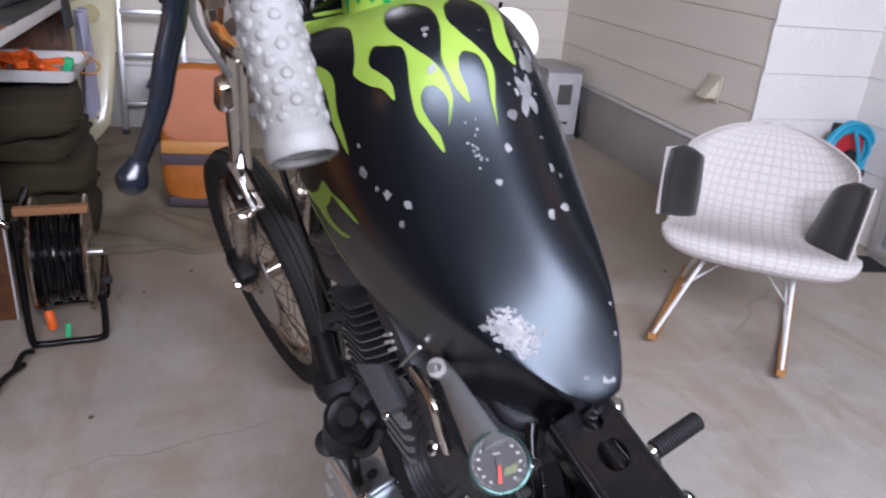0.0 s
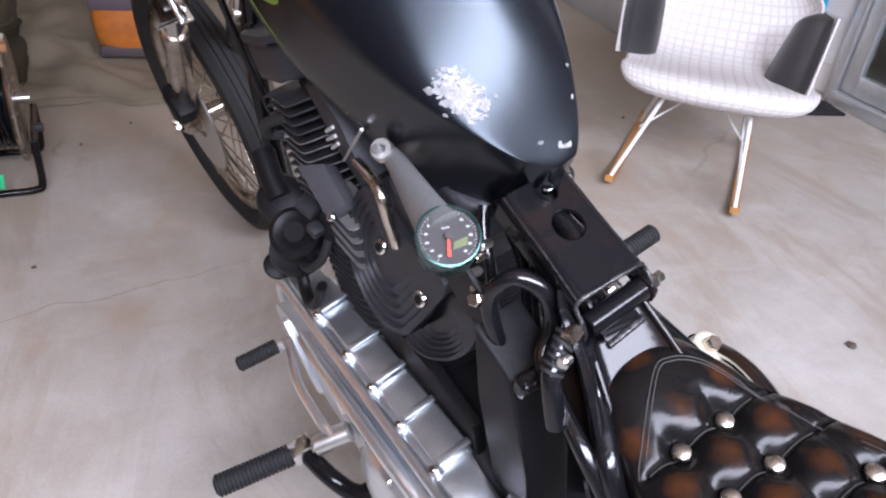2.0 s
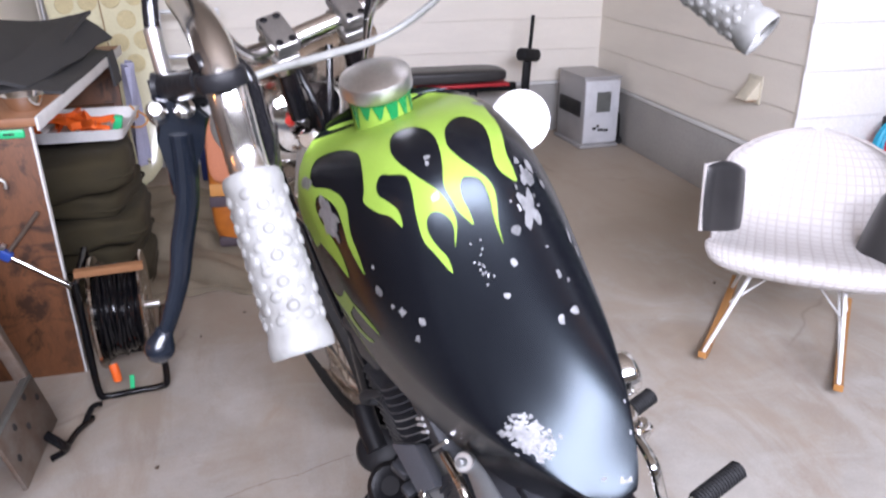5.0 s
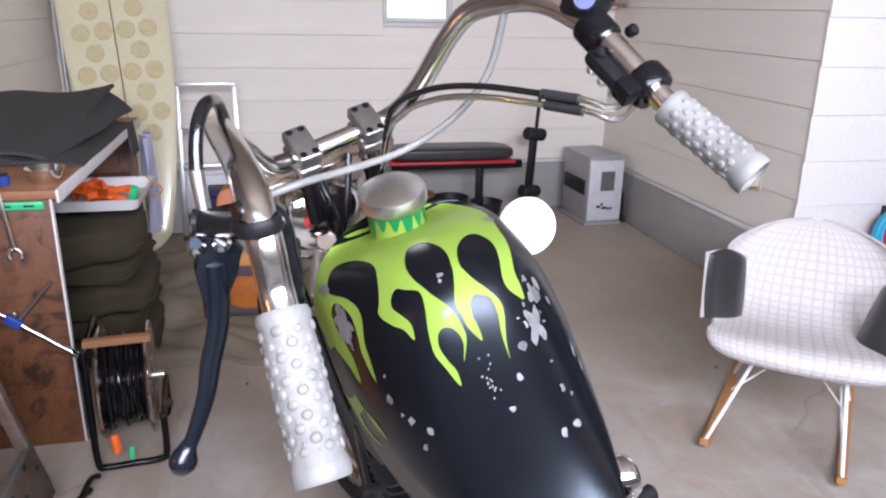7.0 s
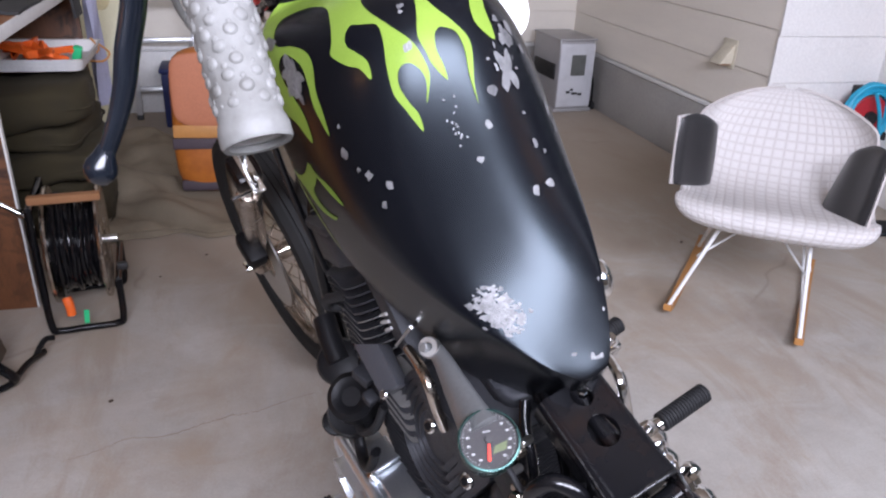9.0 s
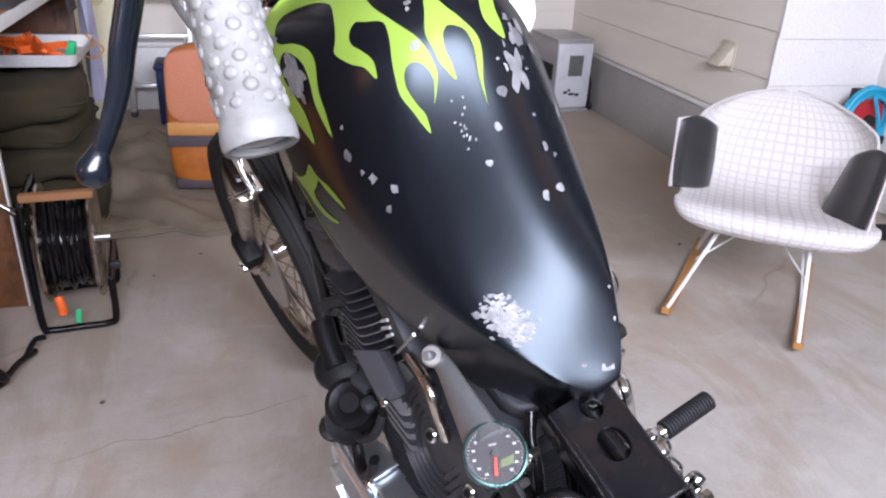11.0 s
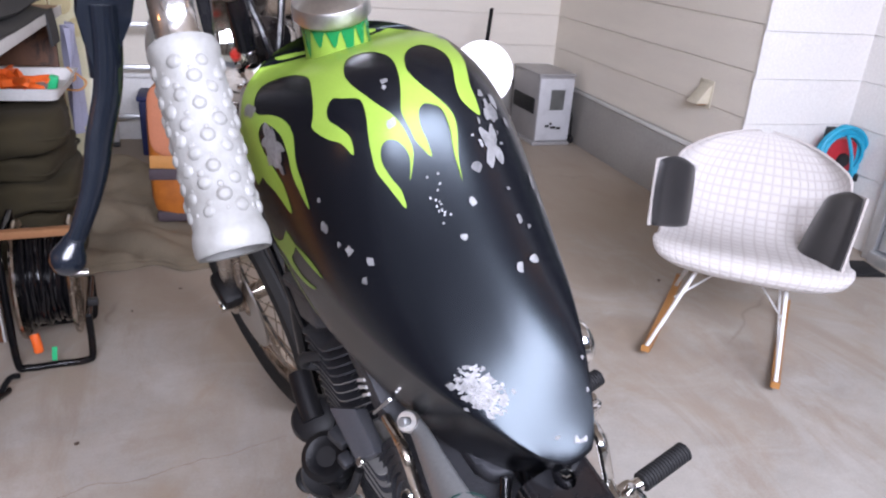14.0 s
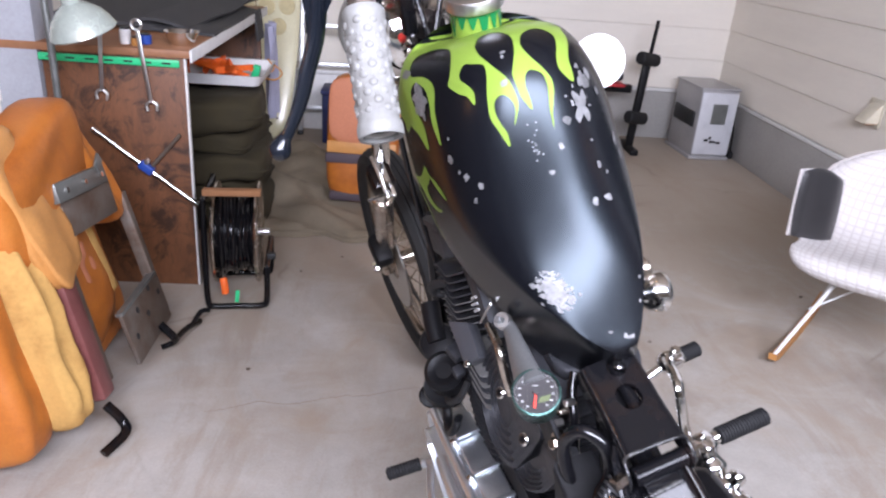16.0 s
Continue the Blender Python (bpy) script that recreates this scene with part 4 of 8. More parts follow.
def cover():
    nu, nv, y0, y1 = 60, 84, -0.070, 0.060
    bm = grid_surface(lambda u, v: cover_point(2 * u - 1, y0 + (y1 - y0) * v), nu, nv)
    holes = ((-0.0030, 0.0115, 0.0142, 0.0150), (0.0, 0.0475, 0.0105, 0.0115))
    gone = []
    for f in bm.faces:
        c = f.calc_center_median()
        top = c.z > -0.0115 + 0.25 * min(0.0, c.y + 0.045)
        if (c.y < -0.0455 and top) or any(((c.x - hx) / rx) ** 2 + ((c.y - hy) / ry) ** 2 < 1 for hx, hy, rx, ry in holes):
            gone.append(f)
    bmesh.ops.delete(bm, geom=gone, context="FACES")
    for v in bm.verts:
        if v.is_boundary:
            for hx, hy, rx, ry in holes:
                dx, dy = (v.co.x - hx) / rx, (v.co.y - hy) / ry
                r = math.hypot(dx, dy)
                if 0.8 < r < 1.25:
                    v.co.x, v.co.y = hx + dx / r * rx, hy + dy / r * ry
    inner = bmesh.ops.extrude_face_region(bm, geom=bm.faces[:])["geom"]
    for v in inner:
        if isinstance(v, bmesh.types.BMVert):
            v.co = Vector((-0.003 + (v.co.x + 0.003) * 0.91, v.co.y, v.co.z - 0.003))
    bmesh.ops.recalc_face_normals(bm, faces=bm.faces[:])
    put(bm, bm.verts, cm)
    return bm


part("backbone_cover", cover(), BLACK_GLOSS, bike, "gloss black channel cover with round holes")
lip = [cover_point(-0.98, -0.070), cover_point(-0.84, -0.068), cover_point(-0.80, -0.058), cover_point(-0.78, -0.048)]
lip += [cover_point(k / 10, -0.046) for k in range(-7, 8)]
lip += [cover_point(0.78, -0.048), cover_point(0.80, -0.058), cover_point(0.84, -0.068), cover_point(0.98, -0.070)]
part("cover_lip", tube([cm @ p for p in lip], 0.0021, 10, n=2), WORN_BLACK, bike, "worn bright edge of the cover")
for k in (-0.72, 0.72):
    part("cover_edge", tube([cm @ (cover_point(k, y) + Vector((0, 0, -0.0008))) for y in (-0.045, -0.02, 0.01, 0.035, 0.060)], 0.0012, 8), WORN_BLACK, bike)
part("inner_tube", rod((0.004, -0.02, -0.016), (0.004, 0.062, -0.016), 0.0085, seg=18), BLACK_GLOSS, bike, m=cm)
part("inner_bolt", rod((0.0045, 0.048, -0.008), (0.0045, 0.050, -0.002), 0.0045, seg=6, bevel=0.001), CHROME, bike, m=cm)
part("inner_strip", box((0.005, 0.030, 0.003), (0.0105, 0.015, -0.0075), 0.001, (0, 24, 8)), CHROME, bike, m=cm)
# added black sheet that gives the holes the shade of a deep recess
part("hole_liner", box((0.060, 0.085, 0.004), (-0.003, 0.012, -0.028)), BLACK_MATT, bike, m=cm)
part("frame_tube", tube([(0, 1.06, 1.06), (0, 0.90, 0.93), (0, 0.74, 0.82), (0, 0.63, 0.76), (0, 0.57, 0.70), (0, 0.53, 0.55), (0, 0.52, 0.28)], 0.019, 14), BLACK_GLOSS, bike)
for sx in (-1, 1):
    part("seat_rail", tube([(sx * 0.035, 0.62, 0.74), (sx * 0.055, 0.56, 0.66), (sx * 0.075, 0.45, 0.57), (sx * 0.09, 0.32, 0.48), (sx * 0.10, 0.12, 0.34)], 0.013, 12), BLACK_GLOSS, bike)
    part("down_tube", tube([(sx * 0.02, 1.12, 1.05), (sx * 0.07, 1.22, 0.80), (sx * 0.10, 1.22, 0.40), (sx * 0.10, 1.12, 0.22), (sx * 0.10, 0.7, 0.18), (sx * 0.10, 0.35, 0.24)], 0.014, 12), BLACK_GLOSS, bike)
hinge = part("seat_hinge", rod((-0.040, 0.5742, 0.789), (0.023, 0.578, 0.789), 0.0105, seg=24, bevel=0.0015), BLACK_GLOSS, bike)
part("hinge_pin", rod((-0.034, 0.556, 0.777), (0.008, 0.5605, 0.777), 0.0032, seg=12, bevel=0.001), WORN_BLACK, hinge)
part("hinge_leaf", box((0.040, 0.016, 0.003), (-0.012, 0.566, 0.780), 0.001, (30, 0, 5)), BLACK_GLOSS, hinge)
part("hinge_strap", tube([(-0.042, 0.600, 0.810), (-0.050, 0.588, 0.803), (-0.054, 0.572, 0.79), (-0.060, 0.55, 0.765), (-0.080, 0.50, 0.70), (-0.088, 0.45, 0.64)], 0.0045, 8, flat=1.6), BLACK_GLOSS, hinge)
part("hinge_collar", rod((0.023, 0.578, 0.789), (0.028, 0.5783, 0.789), 0.0122, seg=20, bevel=0.0015), BLACK_GLOSS, hinge)
for x in (0.034, 0.043):
    part("hinge_bolt", rod((x - 0.004, 0.579, 0.788), (x + 0.004, 0.5795, 0.788), 0.0082 if x < 0.04 else 0.0055, seg=6, bevel=0.001), CHROME, hinge)
part("clamp_bolt", rod((-0.066, 0.568, 0.796), (-0.050, 0.574, 0.794), 0.0078, seg=6, bevel=0.0015), OLD_CHROME, hinge)
part("clamp_bolt", rod((-0.080, 0.557, 0.790), (-0.070, 0.560, 0.786), 0.0055, seg=12, bevel=0.0015), CHROME, hinge)


def tongue_point(u, v):
    x = -0.034 - 0.020 * v + (0.052 + 0.026 * v) * u
    return Vector((x, 0.588 - 0.062 * v, 0.780 - 0.050 * v + 0.19 * (x + 0.012) + 0.008 * (2 * u - 1) ** 4 - 0.004 * v * v))


tongue = part("seat_tongue", thicken(grid_surface(tongue_point, 18, 16), 0.0035), BLACK_GLOSS, bike, "gloss black dished tongue of the seat pan")
for u in (0.0, 1.0):
    part("tongue_edge", tube([tongue_point(u, v / 8) for v in range(9)], 0.0032, 10), BLACK_GLOSS, tongue)


# tufted solo seat
def seat_width(t):
    return 0.052 + 0.062 * (math.sin(min(1, t * 1.15) * math.pi / 2)) + 0.060 * max(0, t - 0.35) ** 1.2


def seat_right(v):
    """The seat sits a little off centre."""
    return min(0.83, 0.60 + 0.55 * v)


BUTTONS = [(x, y) for y in (0.476, 0.4285, 0.381, 0.3335) for x in ((-0.031, 0.016) if y > 0.4 else (-0.079, -0.031, 0.016, 0.064))]


def seat_surface(u, v):
    y0, y1 = 0.592, 0.24
    y = y0 + (y1 - y0) * v
    e = math.sqrt(max(0.0, 1 - max(0, 1 - v / 0.14) ** 2))
    w = seat_width(v) * e
    a = math.pi * (u * 1.24 - 0.12)
    x = 0.008 - w * math.cos(a) * (1.0 if a < math.pi / 2 else seat_right(v))
    up = math.sin(a)
    z = 0.700 - 0.010 * math.sin(v * 3.0) + 0.03 * max(0, v - 0.5)
    z += (0.015 - 0.012 * (u - 0.5)) * math.exp(-((v - 0.16) / 0.10) ** 2) * max(0.0, up)
    z += 0.042 * (abs(up) ** 0.5) * (1 if up > 0 else -0.9) * (0.25 + 0.75 * e)
    d = 0.0
    for bx, by in BUTTONS:
        d += 0.011 * math.exp(-((x - bx) ** 2 + (y - by) ** 2) / 0.00026)
    inside = max(0.0, min(1.0, (0.9 * w - abs(x - 0.004)) / 0.012)) * max(0.0, min(1.0, (v - 0.24) / 0.05))
    row = abs((y - 0.4775) / 0.0475 - round((y - 0.4775) / 0.0475)) * 0.0475  # stitched rows across the seat
    d += inside * (0.0052 * math.exp(-(row / 0.0022) ** 1.2) + 0.0035 * math.exp(-(row / 0.010) ** 2))
    col = abs((x + 0.0325) / 0.0475 - round((x + 0.0325) / 0.0475)) * 0.0475  # soft folds along it
    d += inside * 0.0030 * math.exp(-(col / 0.0075) ** 2)
    if up > 0.2:
        z -= d
    return Vector((x, y, z))


def seat():
    bm = grid_surface(seat_surface, 150, 230)
    return part("seat", bm, LEATHER, bike, "burnished black and brown tufted leather solo seat", sharp=70)


SEAT = seat()
part("seat_pan", tube([(0, 0.575, 0.66), (-0.07, 0.53, 0.652), (-0.11, 0.42, 0.645), (-0.135, 0.28, 0.655), (0, 0.25, 0.655), (0.135, 0.28, 0.655), (0.11, 0.42, 0.645), (0.07, 0.53, 0.652)], 0.011, 8, closed=True), BLACK_GLOSS, SEAT)
for bx, by in BUTTONS:
    part("seat_button", lathe([(0.0, 0.0035), (0.004, 0.003), (0.0072, 0.001), (0.0075, -0.003), (0, -0.003)], 20, pose(bx, by, 0.7315 - 0.010 * math.sin((0.592 - by) / 0.352 * 3.0))), BUTTON, SEAT, "brushed metal button")
def on_seat(x, y, lift=0.0011):
    v = (0.592 - y) / 0.352
    e = math.sqrt(max(0.0, 1 - max(0, 1 - v / 0.14) ** 2))
    k = max(-1.0, min(1.0, (0.008 - x) / max(1e-4, seat_width(v) * e * (1.0 if x < 0.008 else seat_right(v)))))
    return seat_surface((math.acos(k) / math.pi + 0.12) / 1.24, v) + Vector((0, 0, lift))


seam = ((-0.103, 0.42), (-0.088, 0.455), (-0.070, 0.481), (-0.054, 0.495), (-0.038, 0.508), (-0.021, 0.521), (-0.002, 0.533), (0.010, 0.532), (0.021, 0.528), (0.033, 0.520), (0.042, 0.508), (0.048, 0.492), (0.053, 0.474), (0.061, 0.455), (0.070, 0.43), (0.078, 0.40), (0.086, 0.36))
for off in (0.0, 0.0035):
    part("piping", tube([on_seat(x * (1 - off * 12), y - off, 0.0004) for x, y in seam], 0.00042, 6, n=6), STITCH, SEAT, "grey stitched seam")
for y, x0, x1 in ((0.4775, -0.062, 0.048), (0.430, -0.085, 0.062), (0.3825, -0.100, 0.072)):
    part("stitching", tube([on_seat(x0 + (x1 - x0) * k / 24, y, 0.0012) for k in range(25)], 0.0005, 5, n=2), STITCH, SEAT)

# speedometer
GA = Vector((-0.096, 0.676, 0.852))
gm, _ = along(GA, GA + Vector((-0.10, -0.50, 0.86)))
gm = gm @ Matrix.Scale(0.93, 4)
gauge = part("speedometer", lathe([(0, -0.045), (0.020, -0.045), (0.027, -0.034), (0.0292, -0.008), (0.0298, 0.0), (0.0290, 0.003), (0.0275, 0.0035), (0.0268, -0.001)], 48, gm), GAUGE_RIM, bike, "small round speedometer with a green patina rim")
part("dial", lathe([(0, 0.0), (0.0270, 0.0)], 48, gm @ pose(0, 0, -0.0008)), GAUGE_FACE, gauge)
tilt = gm @ pose(0, 0, 0, 0, 0, 0)
# the dial's own up direction
gx = gm.to_3x3() @ Vector((1, 0, 0))
gy = gm.to_3x3() @ Vector((0, 1, 0))
want = Vector((0.30, 0.75, 0.4))
ga = math.atan2(want.dot(gy), want.dot(gx))
dialm = gm @ pose(0, 0, 0.0, 0, 0, math.degrees(ga) - 90)
ticks = bmesh.new()
for i in range(41):
    a = radians(235 - i * 290 / 40)
    r0 = 0.0240 if i % 5 else 0.0228
    p, q = Vector((math.cos(a) * r0, math.sin(a) * r0, 0.0002)), Vector((math.cos(a) * 0.0252, math.sin(a) * 0.0252, 0.0002))
    d = Vector((-math.sin(a), math.cos(a), 0)) * 0.00022
    ticks.faces.new([ticks.verts.new(v) for v in (p - d, q - d, q + d, p + d)])
put(ticks, ticks.verts, dialm)
part("scale", ticks, PRINT_WHITE, gauge)
bars = bmesh.new()
for i in range(13):
    a = radians(235 - i * 290 / 12)
    for k in (-1, 0, 1):
        c = Vector((math.cos(a) * 0.0198 + k * 0.0011, math.sin(a) * 0.0198, 0.0003))
        bars.faces.new([bars.verts.new(c + Vector(v)) for v in ((-0.0004, -0.0011, 0), (0.0004, -0.0011, 0), (0.0004, 0.0011, 0), (-0.0004, 0.0011, 0))])
for k in range(4):
    c = Vector((-0.0035 + k * 0.0018, 0.0085, 0.0003))
    bars.faces.new([bars.verts.new(c + Vector(v)) for v in ((-0.0005, -0.0009, 0), (0.0005, -0.0009, 0), (0.0005, 0.0009, 0), (-0.0005, 0.0009, 0))])
put(bars, bars.verts, dialm)
part("figures", bars, PRINT_WHITE, gauge, "white dial figures too small to read")
part("display", slab([(0.001, -0.013), (0.014, -0.011), (0.017, -0.003), (0.004, -0.006)], 0.0004, dialm), LCD, gauge)
part("needle", slab([(-0.0008, 0.002), (-0.0052, -0.0185), (-0.0020, -0.0192), (0.0010, 0.002)], 0.0012, dialm @ pose(0, 0, 0.0008)), NEEDLE, gauge, "red pointer")
part("needle_hub", rod((0, 0, 0.0004), (0, 0, 0.0035), 0.0035, seg=20), GAUGE_FACE, gauge, m=dialm)
lens = part("lens", lathe([(0, 0.0025), (0.0268, 0.0022), (0.0268, 0.0030), (0, 0.0033)], 40, gm), GAUGE_GLASS, gauge)
lens.visible_shadow = False
part("gauge_bracket", tube([(-0.082, 0.794, 0.868), (-0.084, 0.775, 0.866), (-0.089, 0.745, 0.861), (-0.094, 0.712, 0.855), (-0.097, 0.690, 0.850)], lambda t: 0.0088 + 0.0135 * t ** 1.3, 20, n=4, flat=0.55), GREY_PLATE, bike, "tapered grey metal gauge bracket")
clamp = part("bracket_clamp", lathe([(0.0045, -0.007), (0.0095, -0.007), (0.0108, -0.004), (0.0108, 0.004), (0.0095, 0.007), (0.0045, 0.007)], 28, along((-0.086, 0.797, 0.872), (-0.094, 0.788, 0.886))[0]), BRUSHED, bike, "round steel bracket clamp")
part("bracket_bolt", rod((-0.086, 0.797, 0.872), (-0.095, 0.792, 0.881), 0.0050, seg=6, bevel=0.001), GREY_PLATE, clamp)

# engine: two finned cylinders in a V with dark covers
CRANK = Vector((-0.01, 0.925, 0.36))


def wavy_fin(w, d, r, thick, wave):
    """One cooling fin: a rounded plate round the bore whose rim rises and falls along the sides."""
    path = smooth_path([Vector((x, y, 0)) for x, y in rounded(w, d, r, 3)], 1, True)
    dense = []
    for a, b in zip(path, path[1:] + path[:1]):
        k = max(1, int((b - a).length / 0.008))
        dense += [a + (b - a) * i / k for i in range(k)]
    bm = bmesh.new()
    rings = [[], [], [], []]
    for p in dense:
        z = wave * math.sin(p.y * 62 + 0.6) * min(1, abs(p.x) / (w * 0.4))
        for ring, k, dz in zip(rings, (0.55, 1.0, 1.0, 0.55), (0, 0, thick, thick)):
            ring.append(bm.verts.new((p.x * k, p.y * k, z * (k > 0.9) + dz)))
    n = len(dense)
    for a, b in zip(rings, rings[1:]):
        for i in range(n):
            bm.faces.new((a[i], a[(i + 1) % n], b[(i + 1) % n], b[i]))
    return bm


def cylinder(name, head, n, w, d, mat, bright, tilt_label):
    head = Vector(head)
    ax = (head - CRANK).normalized()
    side = Vector((1, 0, 0))
    fw = ax.cross(side).normalized()
    m = Matrix((side, fw, ax)).transposed().to_4x4()
    m.translation = CRANK
    ln = (head - CRANK).length
    cyl = part(name, rod(CRANK + ax * 0.12, head, 0.052, seg=24), mat, bike, tilt_label)
    for i in range(n):
        h = 0.17 + (ln - 0.20) * i / (n - 1)
        k = 1.0 - 0.05 * (i / n)
        fin = part("cooling_fin", wavy_fin(w * k, d * k, 0.030, 0.0024, 0.0035), mat, cyl, m=m @ pose(0, 0, h))
        if bright and 15 < i < 24:
            part("fin_edge", wavy_fin(w * k + 0.0016, d * k + 0.0016, 0.031, 0.0010, 0.0035), FIN_EDGE, fin, "bare metal fin edge", pose(0, 0, 0.0011))
    return cyl, m, ln


CYL_F, MF, LF = cylinder("front_cylinder", (-0.012, 1.064, 0.852), 28, 0.190, 0.155, GREY_CAST, True, "dark grey finned front cylinder")
CYL_R, MR, LR = cylinder("rear_cylinder", (-0.004, 0.800, 0.755), 22, 0.150, 0.130, BLACK_MATT, False, "black finned rear cylinder")


def rocker_box(m, ln, owner, w, d):
    rb = part("rocker_box", slab(rounded(w, d, 0.030, 6), 0.044, m @ pose(0, 0, ln - 0.006), 0.010, seg=3), GREY_CAST, owner, "dark grey rocker box")
    part("rocker_lid", slab(rounded(w + 0.008, d + 0.008, 0.034, 6), 0.010, m @ pose(0, 0, ln + 0.040), 0.003), GREY_CAST, rb)
    part("rocker_crown", slab(rounded(w * 0.72, d * 0.8, 0.028, 6), 0.022, m @ pose(0.01, 0, ln + 0.050), 0.009, seg=3), GREY_CAST, rb)
    for kx in (-1, 1):
        for ky in (-1, 1):
            part("rocker_bolt", rod(m @ Vector((kx * w * 0.42, ky * d * 0.40, ln + 0.049)), m @ Vector((kx * w * 0.42, ky * d * 0.40, ln + 0.056)), 0.0055, seg=12, bevel=0.0015), BLACK_MATT, rb)
    return rb


rocker_box(MF, LF, CYL_F, 0.170, 0.140)
rocker_box(MR, LR, CYL_R, 0.140, 0.120)
part("spark_plug", rod((-0.078, 1.082, 0.752), (-0.098, 1.086, 0.758), 0.0075, 0.006, 12, 0.0015), STEEL, CYL_F, "steel spark plug")
part("plug_cap", tube([(-0.092, 1.090, 0.757), (-0.112, 1.094, 0.768), (-0.114, 1.075, 0.790), (-0.096, 1.040, 0.806)], lambda t: 0.0095 - 0.003 * t, 12), RUBBER, CYL_F, "black rubber plug cap")


def terraced_cover(name, outline, centre, bulge, ribs, toward, owner, label):
    """A cast cover on the cylinder's flank: its skin steps up in flowing ribs from the lower edge; outline in (x, y, z)."""
    loop = smooth_path([Vector(p) for p in outline], 6, True)
    c = Vector(centre)
    toward = Vector(toward).normalized()
    n = len(loop)
    levels = 84
    bm = bmesh.new()
    rings = []
    for k in range(levels + 1):
        r = 1 - k / levels
        ring = []
        for p in loop:
            d = p - c
            q = c + d * r
            side = max(0.0, min(1.0, 0.55 + 1.1 * (d.normalized().dot(toward))))
            band = (1 - r) / 0.62 * ribs
            step = 0.0
            if band < ribs:
                f = band - math.floor(band)
                step = 0.0042 * side * (f ** 1.6 - (0.9 if f < 0.10 else 0.0) * (1 - f / 0.10))
            q.x -= bulge * (1 - r ** 2.2) + step
            ring.append(bm.verts.new(q))
        rings.append(ring)
    for a, b in zip(rings, rings[1:]):
        for i in range(n):
            bm.faces.new((a[i], a[(i + 1) % n], b[(i + 1) % n], b[i]))
    back = [bm.verts.new(p + Vector((0.030, 0, 0))) for p in loop]
    for i in range(n):
        bm.faces.new((back[i], back[(i + 1) % n], rings[0][(i + 1) % n], rings[0][i]))
    bmesh.ops.remove_doubles(bm, verts=bm.verts, dist=1e-6)
    return part(name, bm, GREY_CAST, owner, label, sharp=28)


RIB = terraced_cover("ribbed_cover", [(-0.090, 0.895, 0.769), (-0.098, 0.922, 0.720), (-0.104, 0.941, 0.646), (-0.108, 0.923, 0.612), (-0.110, 0.881, 0.596), (-0.104, 0.824, 0.608), (-0.095, 0.796, 0.641),
                                      (-0.088, 0.759, 0.694), (-0.084, 0.728, 0.749), (-0.084, 0.786, 0.764), (-0.084, 0.824, 0.769), (-0.086, 0.862, 0.792)],
                     (-0.086, 0.828, 0.728), 0.004, 5, (0, 0.75, -0.66), bike, "dark grey cast cover with flowing ribs")
terraced_cover("lower_cover", [(-0.100, 0.827, 0.599), (-0.105, 0.786, 0.612), (-0.105, 0.743, 0.640), (-0.100, 0.698, 0.680), (-0.092, 0.671, 0.722), (-0.088, 0.672, 0.744), (-0.085, 0.693, 0.746),
                                     (-0.080, 0.725, 0.735), (-0.078, 0.765, 0.680), (-0.082, 0.805, 0.625)],
                     (-0.082, 0.722, 0.718), 0.006, 5, (0, 0.6, -0.8), bike, "dark grey lower cast cover with flowing ribs")
for p in ((-0.088, 0.846, 0.725), (-0.086, 0.776, 0.697)):
    p = Vector(p)
    cb = part("cover_bolt", rod(p + Vector((0.004, 0, -0.002)), p + Vector((-0.010, -0.004, 0.007)), 0.0100, 0.0090, 24, 0.002), CHROME, RIB, "chrome allen bolt")
    part("hex_socket", rod(p + Vector((-0.0095, -0.0038, 0.0067)), p + Vector((-0.0107, -0.0043, 0.0075)), 0.0050, seg=6), BLACK_MATT, cb)
part("push_rod_tube", tube([(-0.087, 0.869, 0.823), (-0.092, 0.823, 0.826), (-0.095, 0.805, 0.814), (-0.094, 0.806, 0.787), (-0.090, 0.81, 0.75)], 0.0058, 12), OLD_CHROME, bike, "tarnished bent oil pipe")
part("chrome_strap", tube([(-0.093, 0.890, 0.818), (-0.092, 0.852, 0.856), (-0.091, 0.823, 0.885)], 0.0018, 8), STEEL, bike)
part("coil_bracket", slab([(0.985, 0.866), (0.945, 0.880), (0.905, 0.852), (0.868, 0.798), (0.878, 0.772), (0.925, 0.800)], 0.030, Matrix(((0, 0, 1, -0.084), (1, 0, 0, 0), (0, 1, 0, 0), (0, 0, 0, 1))), 0.004), GREY_CAST, bike, "dark grey coil bracket")
for p, q in (((-0.087, 0.940, 0.828), (-0.085, 0.920, 0.841)), ((-0.087, 0.944, 0.815), (-0.085, 0.920, 0.830)), ((-0.087, 0.936, 0.808), (-0.085, 0.917, 0.822))):
    part("vent_slot", rod(p, q, 0.0022, seg=8), PRINT_WHITE, bike)
# flat coil cover between the cylinders
bm = bmesh.new()
corners = [Vector(p) for p in ((-0.123, 0.974, 0.783), (-0.101, 0.941, 0.792), (-0.105, 0.890, 0.764), (-0.124, 0.911, 0.744))]
lean = Vector((-0.71, -0.30, 0.64))
up_face = [bm.verts.new(p) for p in corners]
low_face = [bm.verts.new(p - lean * 0.024) for p in corners]
bm.faces.new(up_face)
bm.faces.new(low_face[::-1])
for i in range(4):
    bm.faces.new((up_face[i], low_face[i], low_face[(i + 1) % 4], up_face[(i + 1) % 4]))
bmesh.ops.bevel(bm, geom=bm.edges[:], offset=0.0025, segments=2, profile=0.5, affect="EDGES")
coil = part("coil_cover", bm, SLATE, bike, "smooth grey coil cover")
